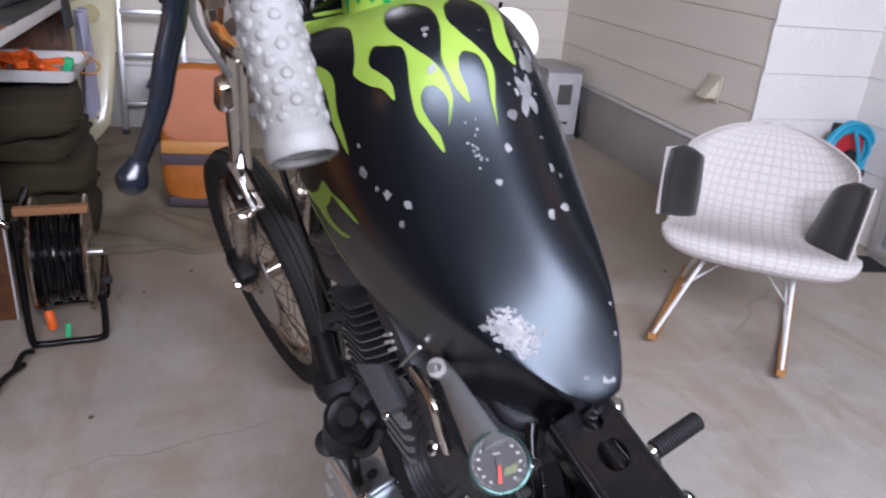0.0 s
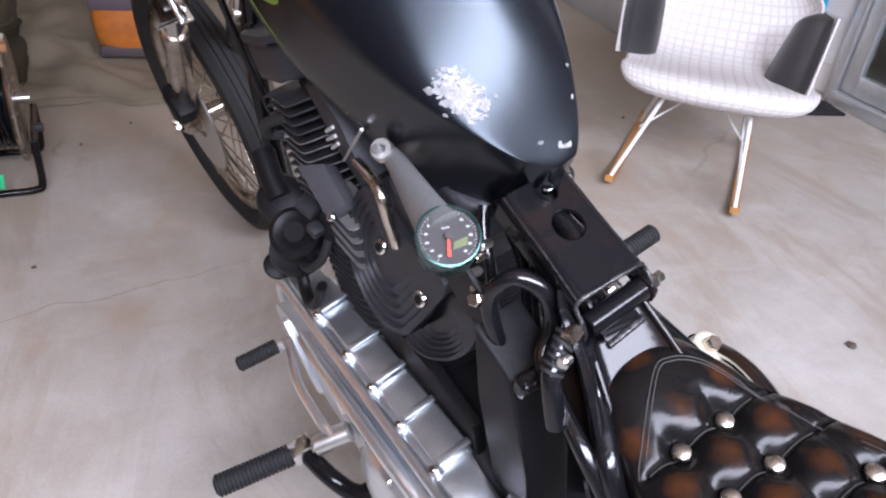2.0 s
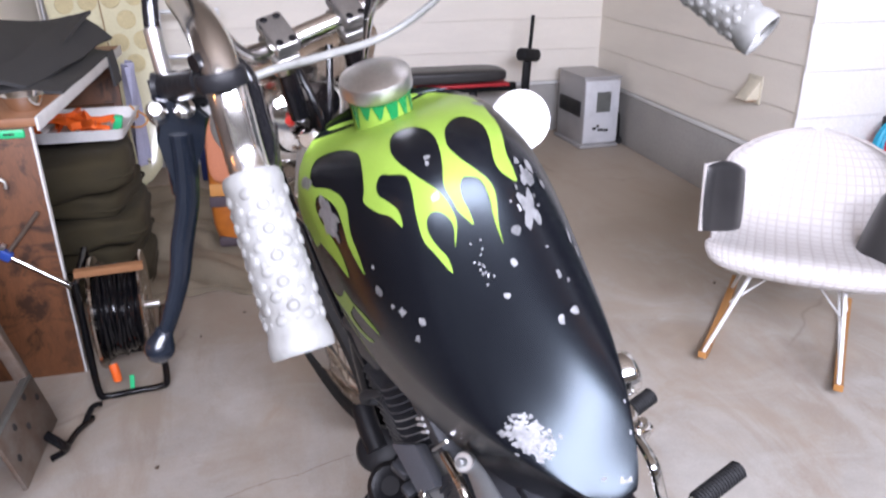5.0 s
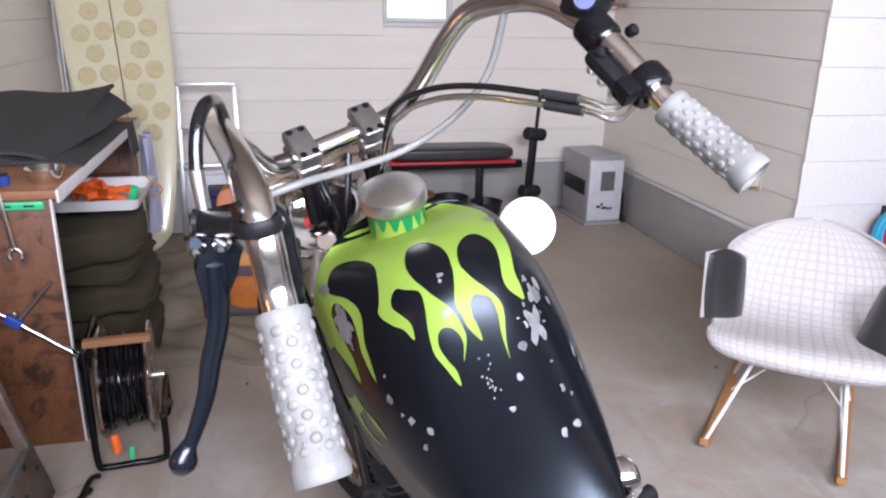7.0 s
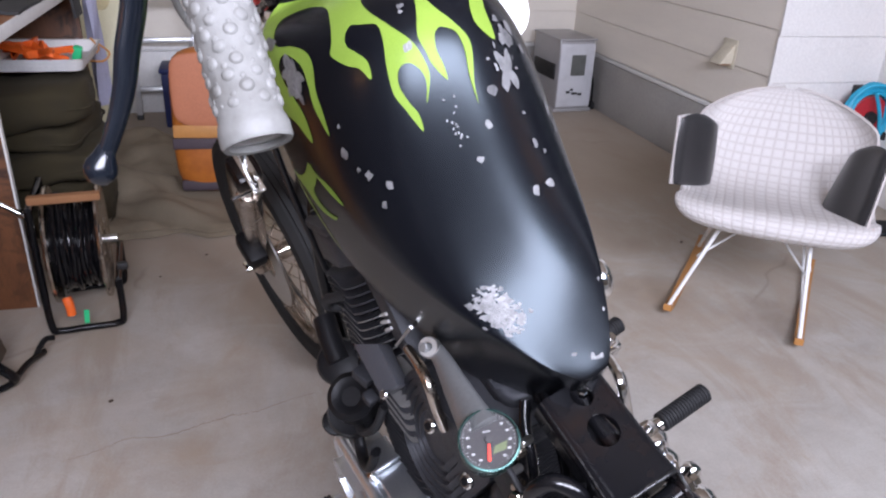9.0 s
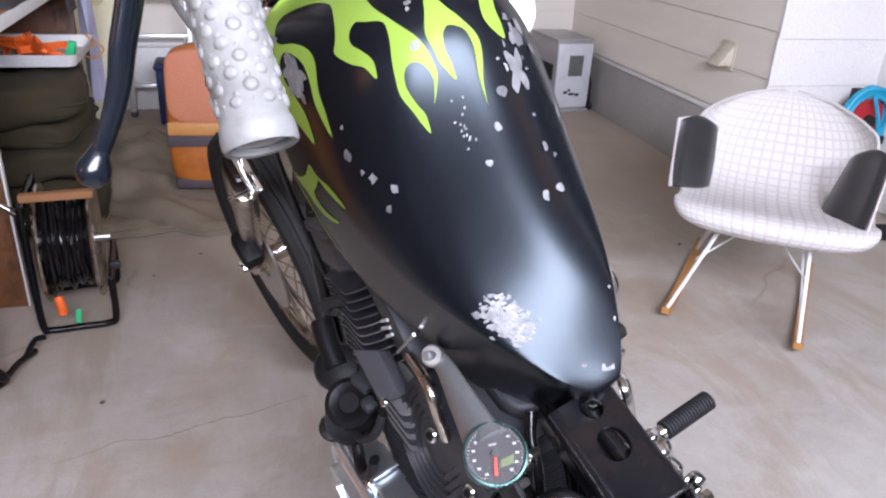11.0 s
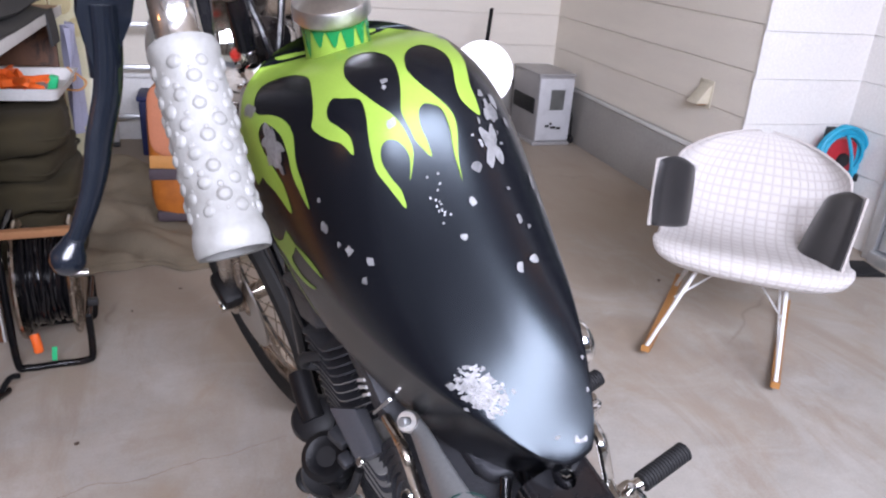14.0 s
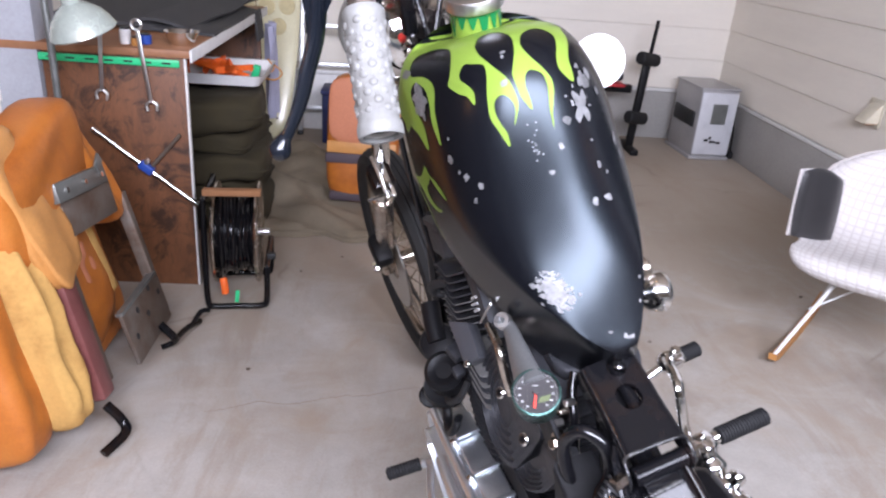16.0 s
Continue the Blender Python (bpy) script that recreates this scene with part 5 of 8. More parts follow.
part("coil_screw", rod(corners[3] + Vector((0.006, -0.004, 0.001)), corners[3] + lean * 0.006 + Vector((0.006, -0.004, 0.001)), 0.0055, seg=14, bevel=0.0012), CHROME, coil)
for k in range(7):  # close fins below the coil cover
    part("close_fin", slab(rounded(0.040, 0.075, 0.012, 4), 0.0022, Matrix.Translation((-0.090, 0.925, 0.735 - 0.010 * k)) @ pose(0, 0, 0, 8, -14, 0)), FIN_EDGE if k % 2 == 0 else GREY_CAST, bike, "thin cast cooling fin")
horn = part("horn", lathe([(0, -0.012), (0.010, -0.012), (0.018, -0.004), (0.0225, 0.006), (0.0225, 0.011), (0.0195, 0.0135), (0.014, 0.0115), (0, 0.0115)], 32, along((-0.150, 1.155, 0.520), (-0.165, 1.115, 0.545))[0]), BLACK_MATT, bike, "round black horn")
part("horn_stem", rod((-0.128, 1.105, 0.555), (-0.150, 1.152, 0.522), 0.008, seg=12), BLACK_MATT, horn)
pump = part("cable_junction", lathe([(0, -0.030), (0.030, -0.028), (0.036, -0.020), (0.036, 0.006), (0.031, 0.014), (0.020, 0.018), (0, 0.019)], 28, along((-0.118, 1.125, 0.645), (-0.136, 1.090, 0.695))[0]), BLACK_MATT, bike, "lumpy matt black rubber junction")
part("lobe", lathe([(0, -0.045), (0.030, -0.044), (0.036, -0.024), (0.035, 0.010), (0.027, 0.017), (0.020, 0.015), (0.014, 0.010), (0, 0.010)], 28, along((-0.130, 1.060, 0.630), (-0.146, 1.030, 0.675))[0]), BLACK_MATT, pump)
part("lobe", lathe([(0, -0.075), (0.018, -0.070), (0.036, -0.020), (0.039, 0.0), (0.034, 0.012), (0.022, 0.008), (0, 0.008)], 28, along((-0.134, 1.078, 0.590), (-0.148, 1.050, 0.628))[0]), BLACK_MATT, pump)
part("neck", tube([(-0.112, 1.17, 0.700), (-0.118, 1.145, 0.680), (-0.122, 1.115, 0.655)], 0.017, 14), BLACK_MATT, pump)
part("outlet_hook", tube([(-0.136, 1.070, 0.575), (-0.146, 1.050, 0.545), (-0.152, 1.020, 0.545), (-0.150, 0.990, 0.565), (-0.140, 0.975, 0.600)], 0.0065, 12, flat=1.4), BLACK_MATT, pump, "flat black hook")
part("hose_clip", box((0.022, 0.030, 0.018), (-0.112, 1.02, 0.690), 0.004, (25, 0, 20)), GREY_CAST, pump)
part("hose_clip", box((0.018, 0.020, 0.016), (-0.118, 1.00, 0.668), 0.004, (25, 0, 10)), GREY_CAST, pump)
part("oil_line", tube([(-0.110, 0.98, 0.66), (-0.128, 0.985, 0.63), (-0.140, 1.02, 0.60), (-0.136, 1.06, 0.585)], 0.006, 8), RUBBER, bike)
part("v_panel", slab([(1.06, 0.50), (1.03, 0.60), (0.975, 0.66), (0.93, 0.60), (0.86, 0.585), (0.78, 0.585), (0.70, 0.56), (0.70, 0.50)], 0.015, Matrix(((0, 0, 1, -0.098), (1, 0, 0, 0), (0, 1, 0, 0), (0, 0, 0, 1))), 0.004), BLACK_MATT, bike, "smooth matt black case top below the cylinders")
part("crankcase", slab([(y, z) for y, z in ((1.14, 0.22), (1.16, 0.36), (1.10, 0.47), (0.95, 0.53), (0.72, 0.52), (0.60, 0.44), (0.58, 0.28), (0.70, 0.19), (1.0, 0.17))], 0.20,
                        Matrix(((0, 0, 1, -0.11), (1, 0, 0, 0), (0, 1, 0, 0), (0, 0, 0, 1))), 0.02, seg=3), BLACK_MATT, bike, "matt black crankcase")


def pill(y0, z0, r0, y1, z1, r1, n=18):
    d = Vector((y1 - y0, z1 - z0))
    base = math.atan2(d.y, d.x)
    off = math.acos(max(-1, min(1, (r0 - r1) / d.length)))
    pts = [(y1 + r1 * math.cos(base + a), z1 + r1 * math.sin(base + a)) for a in (off - 2 * off * i / n for i in range(n + 1))]
    lo = 2 * math.pi - 2 * off
    pts += [(y0 + r0 * math.cos(base - off - lo * i / n), z0 + r0 * math.sin(base - off - lo * i / n)) for i in range(n + 1)]
    return pts


YZ = Matrix(((0, 0, -1, 0), (1, 0, 0, 0), (0, 1, 0, 0), (0, 0, 0, 1)))
prim = part("primary_cover", slab(pill(1.092, 0.425, 0.088, 0.70, 0.40, 0.115), 0.052, Matrix.Translation((-0.104, 0, 0)) @ YZ, 0.008, seg=3), ALLOY, bike, "polished alloy primary case")
part("cover_rim", tube([(-0.158, y, z) for y, z in pill(1.092, 0.425, 0.082, 0.70, 0.40, 0.108, 14)], 0.0095, 12, n=2, closed=True), ALLOY, prim)
part("primary_face", slab(pill(1.090, 0.418, 0.066, 0.72, 0.395, 0.094), 0.024, Matrix.Translation((-0.156, 0, 0)) @ YZ, 0.014, seg=4), ALLOY, prim)
part("face_boss", slab(pill(1.086, 0.468, 0.009, 1.030, 0.372, 0.013), 0.012, Matrix.Translation((-0.176, 0, 0)) @ YZ, 0.007, seg=4), ALLOY, prim)
part("face_ridge", tube([(-0.176, 1.030, 0.478), (-0.180, 0.96, 0.486), (-0.180, 0.86, 0.492), (-0.178, 0.76, 0.488), (-0.172, 0.69, 0.468)], 0.011, 12), ALLOY, prim)
part("inner_rib", tube([(-0.178, 1.010, 0.452), (-0.181, 0.96, 0.440), (-0.182, 0.92, 0.420)], 0.0035, 8), ALLOY, prim)
derby = part("derby_cover", lathe([(0, 0.030), (0.040, 0.0285), (0.070, 0.021), (0.082, 0.012), (0.088, 0.002), (0.090, -0.004), (0.090, -0.03), (0, -0.03)], 56, Matrix.Translation((-0.178, 0.775, 0.392)) @ YZ), ALLOY, prim, "domed alloy clutch cover")
for k in range(5):
    a = radians(30 + 72 * k)
    c = Vector((-0.182, 0.775 + 0.078 * math.cos(a), 0.392 + 0.078 * math.sin(a)))
    part("derby_bolt", rod(c, c + Vector((-0.012, 0, 0)), 0.0055, seg=10, bevel=0.0015), STEEL, derby)
BOLT_Y = (1.013, 0.922, 0.852, 0.781, 0.705)
for k, y in enumerate(BOLT_Y):
    boss = part("cover_boss", rod((-0.143, y, 0.508), (-0.152, y, 0.523), 0.0070, seg=16, bevel=0.002), ALLOY, prim)
    part("boss_bolt", rod((-0.150, y, 0.520), (-0.154, y, 0.527), 0.0045, seg=8, bevel=0.001), OLD_CHROME, boss)
    ahead = BOLT_Y[k - 1] if k else 1.070
    part("cover_step", box((0.044, ahead - y - 0.003, 0.024), (-0.122, (y + ahead) / 2, 0.514 - 0.0035 * (k % 2)), 0.0028, (0, -6, 0), seg=3), ALLOY, prim)
    part("step_lip", box((0.045, 0.010, 0.006), (-0.1215, y + 0.004, 0.5265), 0.0022, (0, -6, 0), seg=2), ALLOY, prim)

# gear lever, foot pegs
lever = part("shift_lever", tube([(-0.212, 0.906, 0.41), (-0.214, 0.94, 0.42), (-0.212, 1.01, 0.425), (-0.193, 1.085, 0.423), (-0.205, 1.10, 0.42)], 0.008, 10, flat=0.7), ALLOY, bike, "polished gear lever")


def ribbed_peg(name, p, q, r, owner, label):
    m, h = along(p, q)
    prof = [(0, 0), (r * 0.9, 0)]
    n = int(h / 0.0055)
    for i in range(n):
        a = h * (i + 0.15) / n
        prof += [(r * 0.86, a), (r, a + 0.0012), (r, a + 0.0034), (r * 0.86, a + 0.0046)]
    prof += [(r * 0.9, h), (r * 0.6, h + 0.003), (0, h + 0.003)]
    return part(name, lathe(prof, 20, m), RUBBER, owner, label)


ribbed_peg("lever_rubber", (-0.208, 1.102, 0.42), (-0.270, 1.105, 0.42), 0.0125, lever, "black ribbed rubber")
part("shift_pivot", rod((-0.235, 0.918, 0.395), (-0.185, 0.90, 0.405), 0.016, seg=20, bevel=0.003), STEEL, lever)
part("pivot_bolt", rod((-0.24, 0.918, 0.393), (-0.228, 0.915, 0.396), 0.008, seg=6), CHROME, lever)
pg = part("foot_peg", tube([(-0.16, 0.86, 0.33), (-0.21, 0.855, 0.33), (-0.235, 0.88, 0.36), (-0.25, 0.935, 0.378)], 0.013, 12), BLACK_GLOSS, bike, "black foot peg with ribbed rubber")
ribbed_peg("peg_rubber", (-0.268, 0.938, 0.38), (-0.372, 0.956, 0.38), 0.0165, pg, "")
part("peg_pivot", box((0.04, 0.03, 0.028), (-0.252, 0.936, 0.38), 0.006, (0, 0, 10)), CHROME, pg)
for p, q, c in (((0.262, 0.877, 0.463), (0.356, 0.882, 0.463), (0.235, 0.878, 0.455)), ((0.318, 1.092, 0.462), (0.368, 1.097, 0.462), (0.30, 1.09, 0.46))):
    pr = part("foot_peg", tube([(0.11, c[1] - 0.01, 0.36), (0.17, c[1] - 0.008, 0.41), c, p], 0.011, 12), CHROME, bike, "chrome foot peg with ribbed rubber")
    ribbed_peg("peg_rubber", p, q, 0.0155, pr, "")
    part("peg_pivot", box((0.035, 0.034, 0.034), c, 0.007, (20, 10, 5)), CHROME, pr)
ex = part("exhaust_pipe", tube([(0.10, 1.13, 0.62), (0.16, 1.10, 0.50), (0.185, 0.98, 0.36), (0.19, 0.80, 0.31), (0.19, 0.45, 0.30), (0.19, 0.10, 0.30)], 0.024, 16), CHROME, bike, "chrome exhaust pipe")
caliper = part("brake_casting", tube([(0.200, 0.835, 0.515), (0.202, 0.815, 0.490), (0.202, 0.79, 0.465), (0.21, 0.755, 0.45), (0.21, 0.70, 0.44)], lambda t: 0.020 + 0.006 * math.sin(t * 14) ** 2, 16), CHROME, bike, "chrome brake casting with knobs")
part("casting_knob", lathe([(0, -0.01), (0.010, -0.01), (0.013, 0.0), (0.013, 0.012), (0.009, 0.018), (0, 0.019)], 20, along((0.218, 0.775, 0.475), (0.240, 0.77, 0.50))[0]), CHROME, caliper)
part("casting_knob", lathe([(0, -0.01), (0.012, -0.01), (0.015, 0.0), (0.013, 0.014), (0, 0.016)], 20, along((0.215, 0.845, 0.498), (0.235, 0.84, 0.52))[0]), CHROME, caliper)
part("brake_reservoir", rod((0.205, 0.668, 0.475), (0.212, 0.643, 0.515), 0.022, seg=28, bevel=0.004), CREAM_METAL, bike, "pale cream reservoir cap")
part("reservoir_nut", rod((0.2105, 0.648, 0.512), (0.2135, 0.638, 0.528), 0.010, seg=6, bevel=0.0015), OLD_CHROME, bike)
part("guard_edge", tube([(0.211, 0.655, 0.504), (0.217, 0.61, 0.511), (0.209, 0.557, 0.501), (0.186, 0.49, 0.472)], 0.0028, 8), CREAM_METAL, bike, "pale worn edge of the belt guard")
part("drive_guard", tube([(0.222, 0.676, 0.490), (0.230, 0.62, 0.500), (0.222, 0.557, 0.490), (0.195, 0.47, 0.455)], 0.010, 12, flat=2.0), BLACK_GLOSS, bike, "worn black belt guard")
part("side_link", tube([(0.205, 0.925, 0.612), (0.196, 0.885, 0.607), (0.188, 0.863, 0.600), (0.186, 0.852, 0.535), (0.19, 0.845, 0.50)], 0.0075, 10, flat=1.5), CHROME, bike, "bright chrome link rod")
mount = part("peg_mount", box((0.040, 0.028, 0.030), (0.215, 0.930, 0.605), 0.008, (20, 15, 10), seg=3), CHROME, bike, "chrome peg mount")
part("mount_bolt", rod((0.215, 0.925, 0.62), (0.219, 0.918, 0.634), 0.008, seg=12, bevel=0.002), CHROME, mount)
part("air_intake", lathe([(0, -0.05), (0.012, -0.05), (0.014, -0.02), (0.024, -0.008), (0.029, 0.004), (0.030, 0.014), (0.026, 0.022), (0.014, 0.028), (0, 0.030)], 32, along((0.158, 0.876, 0.784), (0.20, 0.872, 0.780))[0]), CHROME, bike, "polished domed air intake cap")
part("intake_ring", lathe([(0.010, -0.02), (0.016, -0.012), (0.019, 0.0), (0.016, 0.010), (0.008, 0.013), (0, 0.013)], 28, along((0.142, 0.868, 0.833), (0.17, 0.862, 0.84))[0]), OLD_CHROME, bike)

# battery box, oil tank and cables behind the engine
part("battery_box", slab([(0.653, 0.766), (0.603, 0.738), (0.596, 0.60), (0.600, 0.50), (0.668, 0.50), (0.664, 0.66)], 0.052, Matrix(((0, 0, 1, -0.100), (1, 0, 0, 0), (0, 1, 0, 0), (0, 0, 0, 1))), 0.005, seg=3), BLACK_MATT, bike, "black relay box")
part("cable_lug", box((0.046, 0.018, 0.026), (-0.076, 0.594, 0.736), 0.005, (24, 0, 0), seg=3), BLACK_GLOSS, bike)
part("oil_tank", box((0.10, 0.12, 0.24), (0.055, 0.62, 0.56), 0.03, (8, 0, 0), seg=4), BLACK_GLOSS, bike, "gloss black oil tank")
for pts, r in (([(-0.080, 0.632, 0.720), (-0.083, 0.630, 0.727), (-0.087, 0.640, 0.766), (-0.084, 0.645, 0.796), (-0.075, 0.635, 0.817), (-0.065, 0.625, 0.823), (-0.053, 0.612, 0.811), (-0.050, 0.606, 0.790), (-0.056, 0.600, 0.772), (-0.070, 0.595, 0.758), (-0.078, 0.575, 0.746), (-0.082, 0.550, 0.730), (-0.088, 0.520, 0.715), (-0.09, 0.47, 0.66)], 0.0078),
               ([(-0.012, 0.715, 0.83), (-0.022, 0.700, 0.801), (-0.023, 0.685, 0.776), (-0.030, 0.670, 0.732), (-0.036, 0.660, 0.704), (-0.051, 0.640, 0.675), (-0.05, 0.62, 0.62)], 0.0045),
               ([(-0.004, 0.705, 0.83), (-0.014, 0.690, 0.799), (-0.019, 0.675, 0.766), (-0.032, 0.655, 0.713), (-0.044, 0.640, 0.687), (-0.045, 0.62, 0.62)], 0.0045),
               ([(0.004, 0.700, 0.83), (-0.004, 0.680, 0.795), (-0.010, 0.662, 0.762), (-0.024, 0.644, 0.713), (-0.036, 0.630, 0.687), (-0.04, 0.61, 0.62)], 0.0045),
               ([(-0.030, 0.725, 0.82), (-0.042, 0.712, 0.80), (-0.050, 0.695, 0.775), (-0.056, 0.69, 0.73), (-0.05, 0.69, 0.62)], 0.0060),
               ([(-0.046, 0.575, 0.775), (-0.044, 0.570, 0.761), (-0.052, 0.550, 0.734), (-0.070, 0.520, 0.722), (-0.082, 0.495, 0.70), (-0.09, 0.44, 0.60)], 0.0100),
               ([(-0.052, 0.572, 0.793), (-0.064, 0.575, 0.789), (-0.076, 0.570, 0.783), (-0.088, 0.560, 0.770), (-0.094, 0.55, 0.73)], 0.0085)):
    part("cable", tube(pts, r, 12), CABLE_BLACK, bike, "glossy black cable")
for k in range(6):  # ribbed boot on the side cable
    t = k / 5
    c = Vector((-0.060 - 0.024 * t, 0.5755 - 0.011 * t, 0.791 - 0.014 * t))
    part("boot_rib", lathe([(0.006, -0.002), (0.0102, -0.0012), (0.0102, 0.0012), (0.006, 0.002)], 16, along(c, c + Vector((-0.8, -0.25 * t, -0.35 - 0.4 * t)))[0]), RUBBER, bike)
for i, p in enumerate(((-0.056, 0.690, 0.809), (-0.067, 0.685, 0.804), (-0.079, 0.675, 0.800), (-0.084, 0.665, 0.793))):
    p = Vector(p)
    part("terminal", rod(p + Vector((0.008, 0.002, -0.002)), p + Vector((-0.005, -0.002, 0.003)), 0.0042, seg=8, bevel=0.001), OLD_CHROME if i % 2 else STEEL, bike)
plate = part("terminal_plate", slab([(0.678, 0.815), (0.640, 0.790), (0.648, 0.755), (0.690, 0.745), (0.715, 0.775)], 0.006, Matrix(((0, 0, 1, -0.088), (1, 0, 0, 0), (0, 1, 0, 0), (0, 0, 0, 1))), 0.002), BLACK_MATT, bike)
part("frame_bolt", rod((-0.084, 0.657, 0.788), (-0.096, 0.652, 0.797), 0.0070, seg=6, bevel=0.0015), OLD_CHROME, plate, "pale hexagon bolt")
part("clutch_plate", rod((-0.128, 0.56, 0.55), (-0.10, 0.565, 0.56), 0.045, seg=32, bevel=0.004), STEEL, bike, "drilled steel disc beside the seat")

# front end: fork, wheel, bars
STEER = 5.0
SC = Vector((-0.02, 1.097, 1.257))
BARM = Matrix.Translation(SC) @ pose(0, 0, 0, 0, 0, STEER)
AX = Vector((-0.012, 2.045, 0.352))
FM = Matrix.Translation(AX) @ pose(0, 0, 0, 0, 0, STEER)


def fork():
    top = BARM @ Vector((0, 0.075, -0.045))
    d = AX - top
    for sx in (-1, 1):
        side = FM.to_3x3() @ Vector((sx * 0.068, 0, 0))
        a, b = top + side, AX + side
        leg = part("fork_leg", rod(a - d * 0.02, a + d * 0.62, 0.0185, seg=20), CHROME, bike, "chrome fork tube")
        part("fork_slider", rod(a + d * 0.58, b + d * 0.03, 0.026, 0.024, 24, 0.004), OLD_CHROME, leg, "tarnished alloy fork slider")
        part("axle_lug", box((0.035, 0.05, 0.06), tuple(b), 0.01), OLD_CHROME, leg)
        part("axle_nut", rod(b + side * 0.25, b + side * 0.62, 0.016, seg=6, bevel=0.002), CHROME, leg)
    for k, w in ((0.0, 0.21), (0.20, 0.20)):
        c = top + d * k
        part("fork_yoke", box((w, 0.07, 0.028), (0, 0, 0), 0.009), OLD_CHROME, bike, "aged fork yoke", Matrix.Translation(c) @ FM.to_3x3().to_4x4() @ pose(0, 0, 0, -45))
    part("steering_head", rod(top + d * 0.01 - FM.to_3x3() @ Vector((0, 0.03, 0.03)), top + d * 0.20 - FM.to_3x3() @ Vector((0, 0.03, 0.03)), 0.028, seg=20), BLACK_GLOSS, bike)


fork()
XAXIS = FM @ Matrix(((0, 0, 1, 0), (0, 1, 0, 0), (-1, 0, 0, 0), (0, 0, 0, 1)))


def front_wheel():
    R = 0.345
    tw = part("front_wheel", lathe([(0.244, -0.012), (0.252, -0.022), (0.270, -0.026), (0.280, -0.024), (0.278, -0.010), (0.268, 0.0), (0.278, 0.010), (0.280, 0.024), (0.270, 0.026), (0.252, 0.022), (0.244, 0.012), (0.240, 0.0), (0.244, -0.012)], 72, XAXIS), OLD_CHROME, bike, "spoked front wheel with chrome rim and black tyre")
    prof = [(0.274, -0.018), (0.285, -0.034), (0.310, -0.044), (0.330, -0.038), (0.341, -0.022), (0.341, -0.019), (0.338, -0.0185), (0.338, -0.014), (R, -0.0135), (R, -0.003), (0.340, -0.0025), (0.340, 0.0025), (R, 0.003),
            (R, 0.0135), (0.338, 0.014), (0.338, 0.0185), (0.341, 0.019), (0.341, 0.022), (0.330, 0.038), (0.310, 0.044), (0.285, 0.034), (0.274, 0.018)]
    part("tyre", lathe(prof, 84, XAXIS), TYRE, tw, "grooved black tyre", sharp=30)
    part("hub", lathe([(0, -0.055), (0.03, -0.055), (0.045, -0.045), (0.045, -0.035), (0.025, -0.02), (0.025, 0.02), (0.045, 0.035), (0.045, 0.045), (0.03, 0.055), (0, 0.055)], 28, XAXIS), OLD_CHROME, tw, "dull chrome hub")
    part("brake_disc", lathe([(0.055, -0.050), (0.145, -0.050), (0.145, -0.045), (0.055, -0.045), (0.055, -0.050)], 56, XAXIS), STEEL, tw, "steel brake disc")
    for i in range(36):
        a = 2 * math.pi * i / 36
        b = a + (0.42 if i % 2 else -0.42)
        sx = 0.040 if i % 4 < 2 else -0.040
        p = XAXIS @ Vector((0.042 * math.cos(b), 0.042 * math.sin(b), sx))
        q = XAXIS @ Vector((0.268 * math.cos(a), 0.268 * math.sin(a), sx * 0.15))
        part("spoke", rod(p, q, 0.0022, seg=6), OLD_CHROME, tw)


front_wheel()
part("brake_caliper", box((0.05, 0.09, 0.055), (0, 0, 0), 0.012), BLACK_MATT, bike, "chrome-faced brake caliper", Matrix.Translation((-0.10, 1.90, 0.47)) @ pose(0, 0, 0, 40, 0, STEER))
lamp = part("running_lamp", box((0.05, 0.055, 0.06), (0, 0, 0), 0.01), BLACK_GLOSS, bike, "dark blue and chrome clamp on the fork", Matrix.Translation((-0.10, 1.515, 0.82)) @ pose(0, 0, 0, -45, 0, STEER))
part("clamp_plate", box((0.022, 0.012, 0.10), (-0.002, -0.036, -0.012), 0.002), CHROME, lamp)
part("clamp_pin", rod((-0.05, -0.03, -0.05), (-0.01, -0.03, -0.05), 0.004, seg=8), CHROME, lamp)
# mirror disc; its bright reflection is put into the white colour
part("round_disc", lathe([(0, 0.0), (0.020, -0.010), (0.036, -0.006), (0.040, 0.0), (0.039, 0.004), (0.026, 0.009), (0.0, 0.012)], 40, along((0.200, 1.062, 1.077), (0.02, 0.42, 1.25))[0]), DISC_GLARE, bike, "round mirror disc with its daylight reflection painted white")
part("mirror_stem", tube([(0.20, 1.07, 1.075), (0.16, 1.12, 1.08), (0.08, 1.17, 1.10)], 0.007, 8), CHROME, bike)

# handlebar
def barp(*v):
    return BARM @ Vector(v)


RIGHT = [(0.0, 0, 0.008), (0.072, -0.012, 0.016), (0.102, -0.055, 0.048), (0.136, -0.100, 0.104), (0.157, -0.130, 0.125), (0.178, -0.200, 0.127), (0.188, -0.245, 0.110), (0.190, -0.290, 0.084), (0.190, -0.355, 0.029)]
LEFT = [(-0.075, -0.002, 0.008), (-0.112, -0.055, 0.05), (-0.145, -0.135, 0.094), (-0.163, -0.22, 0.109), (-0.177, -0.31, 0.106), (-0.187, -0.364, 0.095), (-0.194, -0.387, 0.072), (-0.199, -0.392, 0.040), (-0.2035, -0.4035, 0.0220)]
barpts = [barp(*v) for v in LEFT[::-1]] + [barp(*v) for v in RIGHT]
bar = part("handlebar", tube(barpts, 0.0119, 24, n=8), BAR_STEEL, bike, "polished high-rise handlebar")


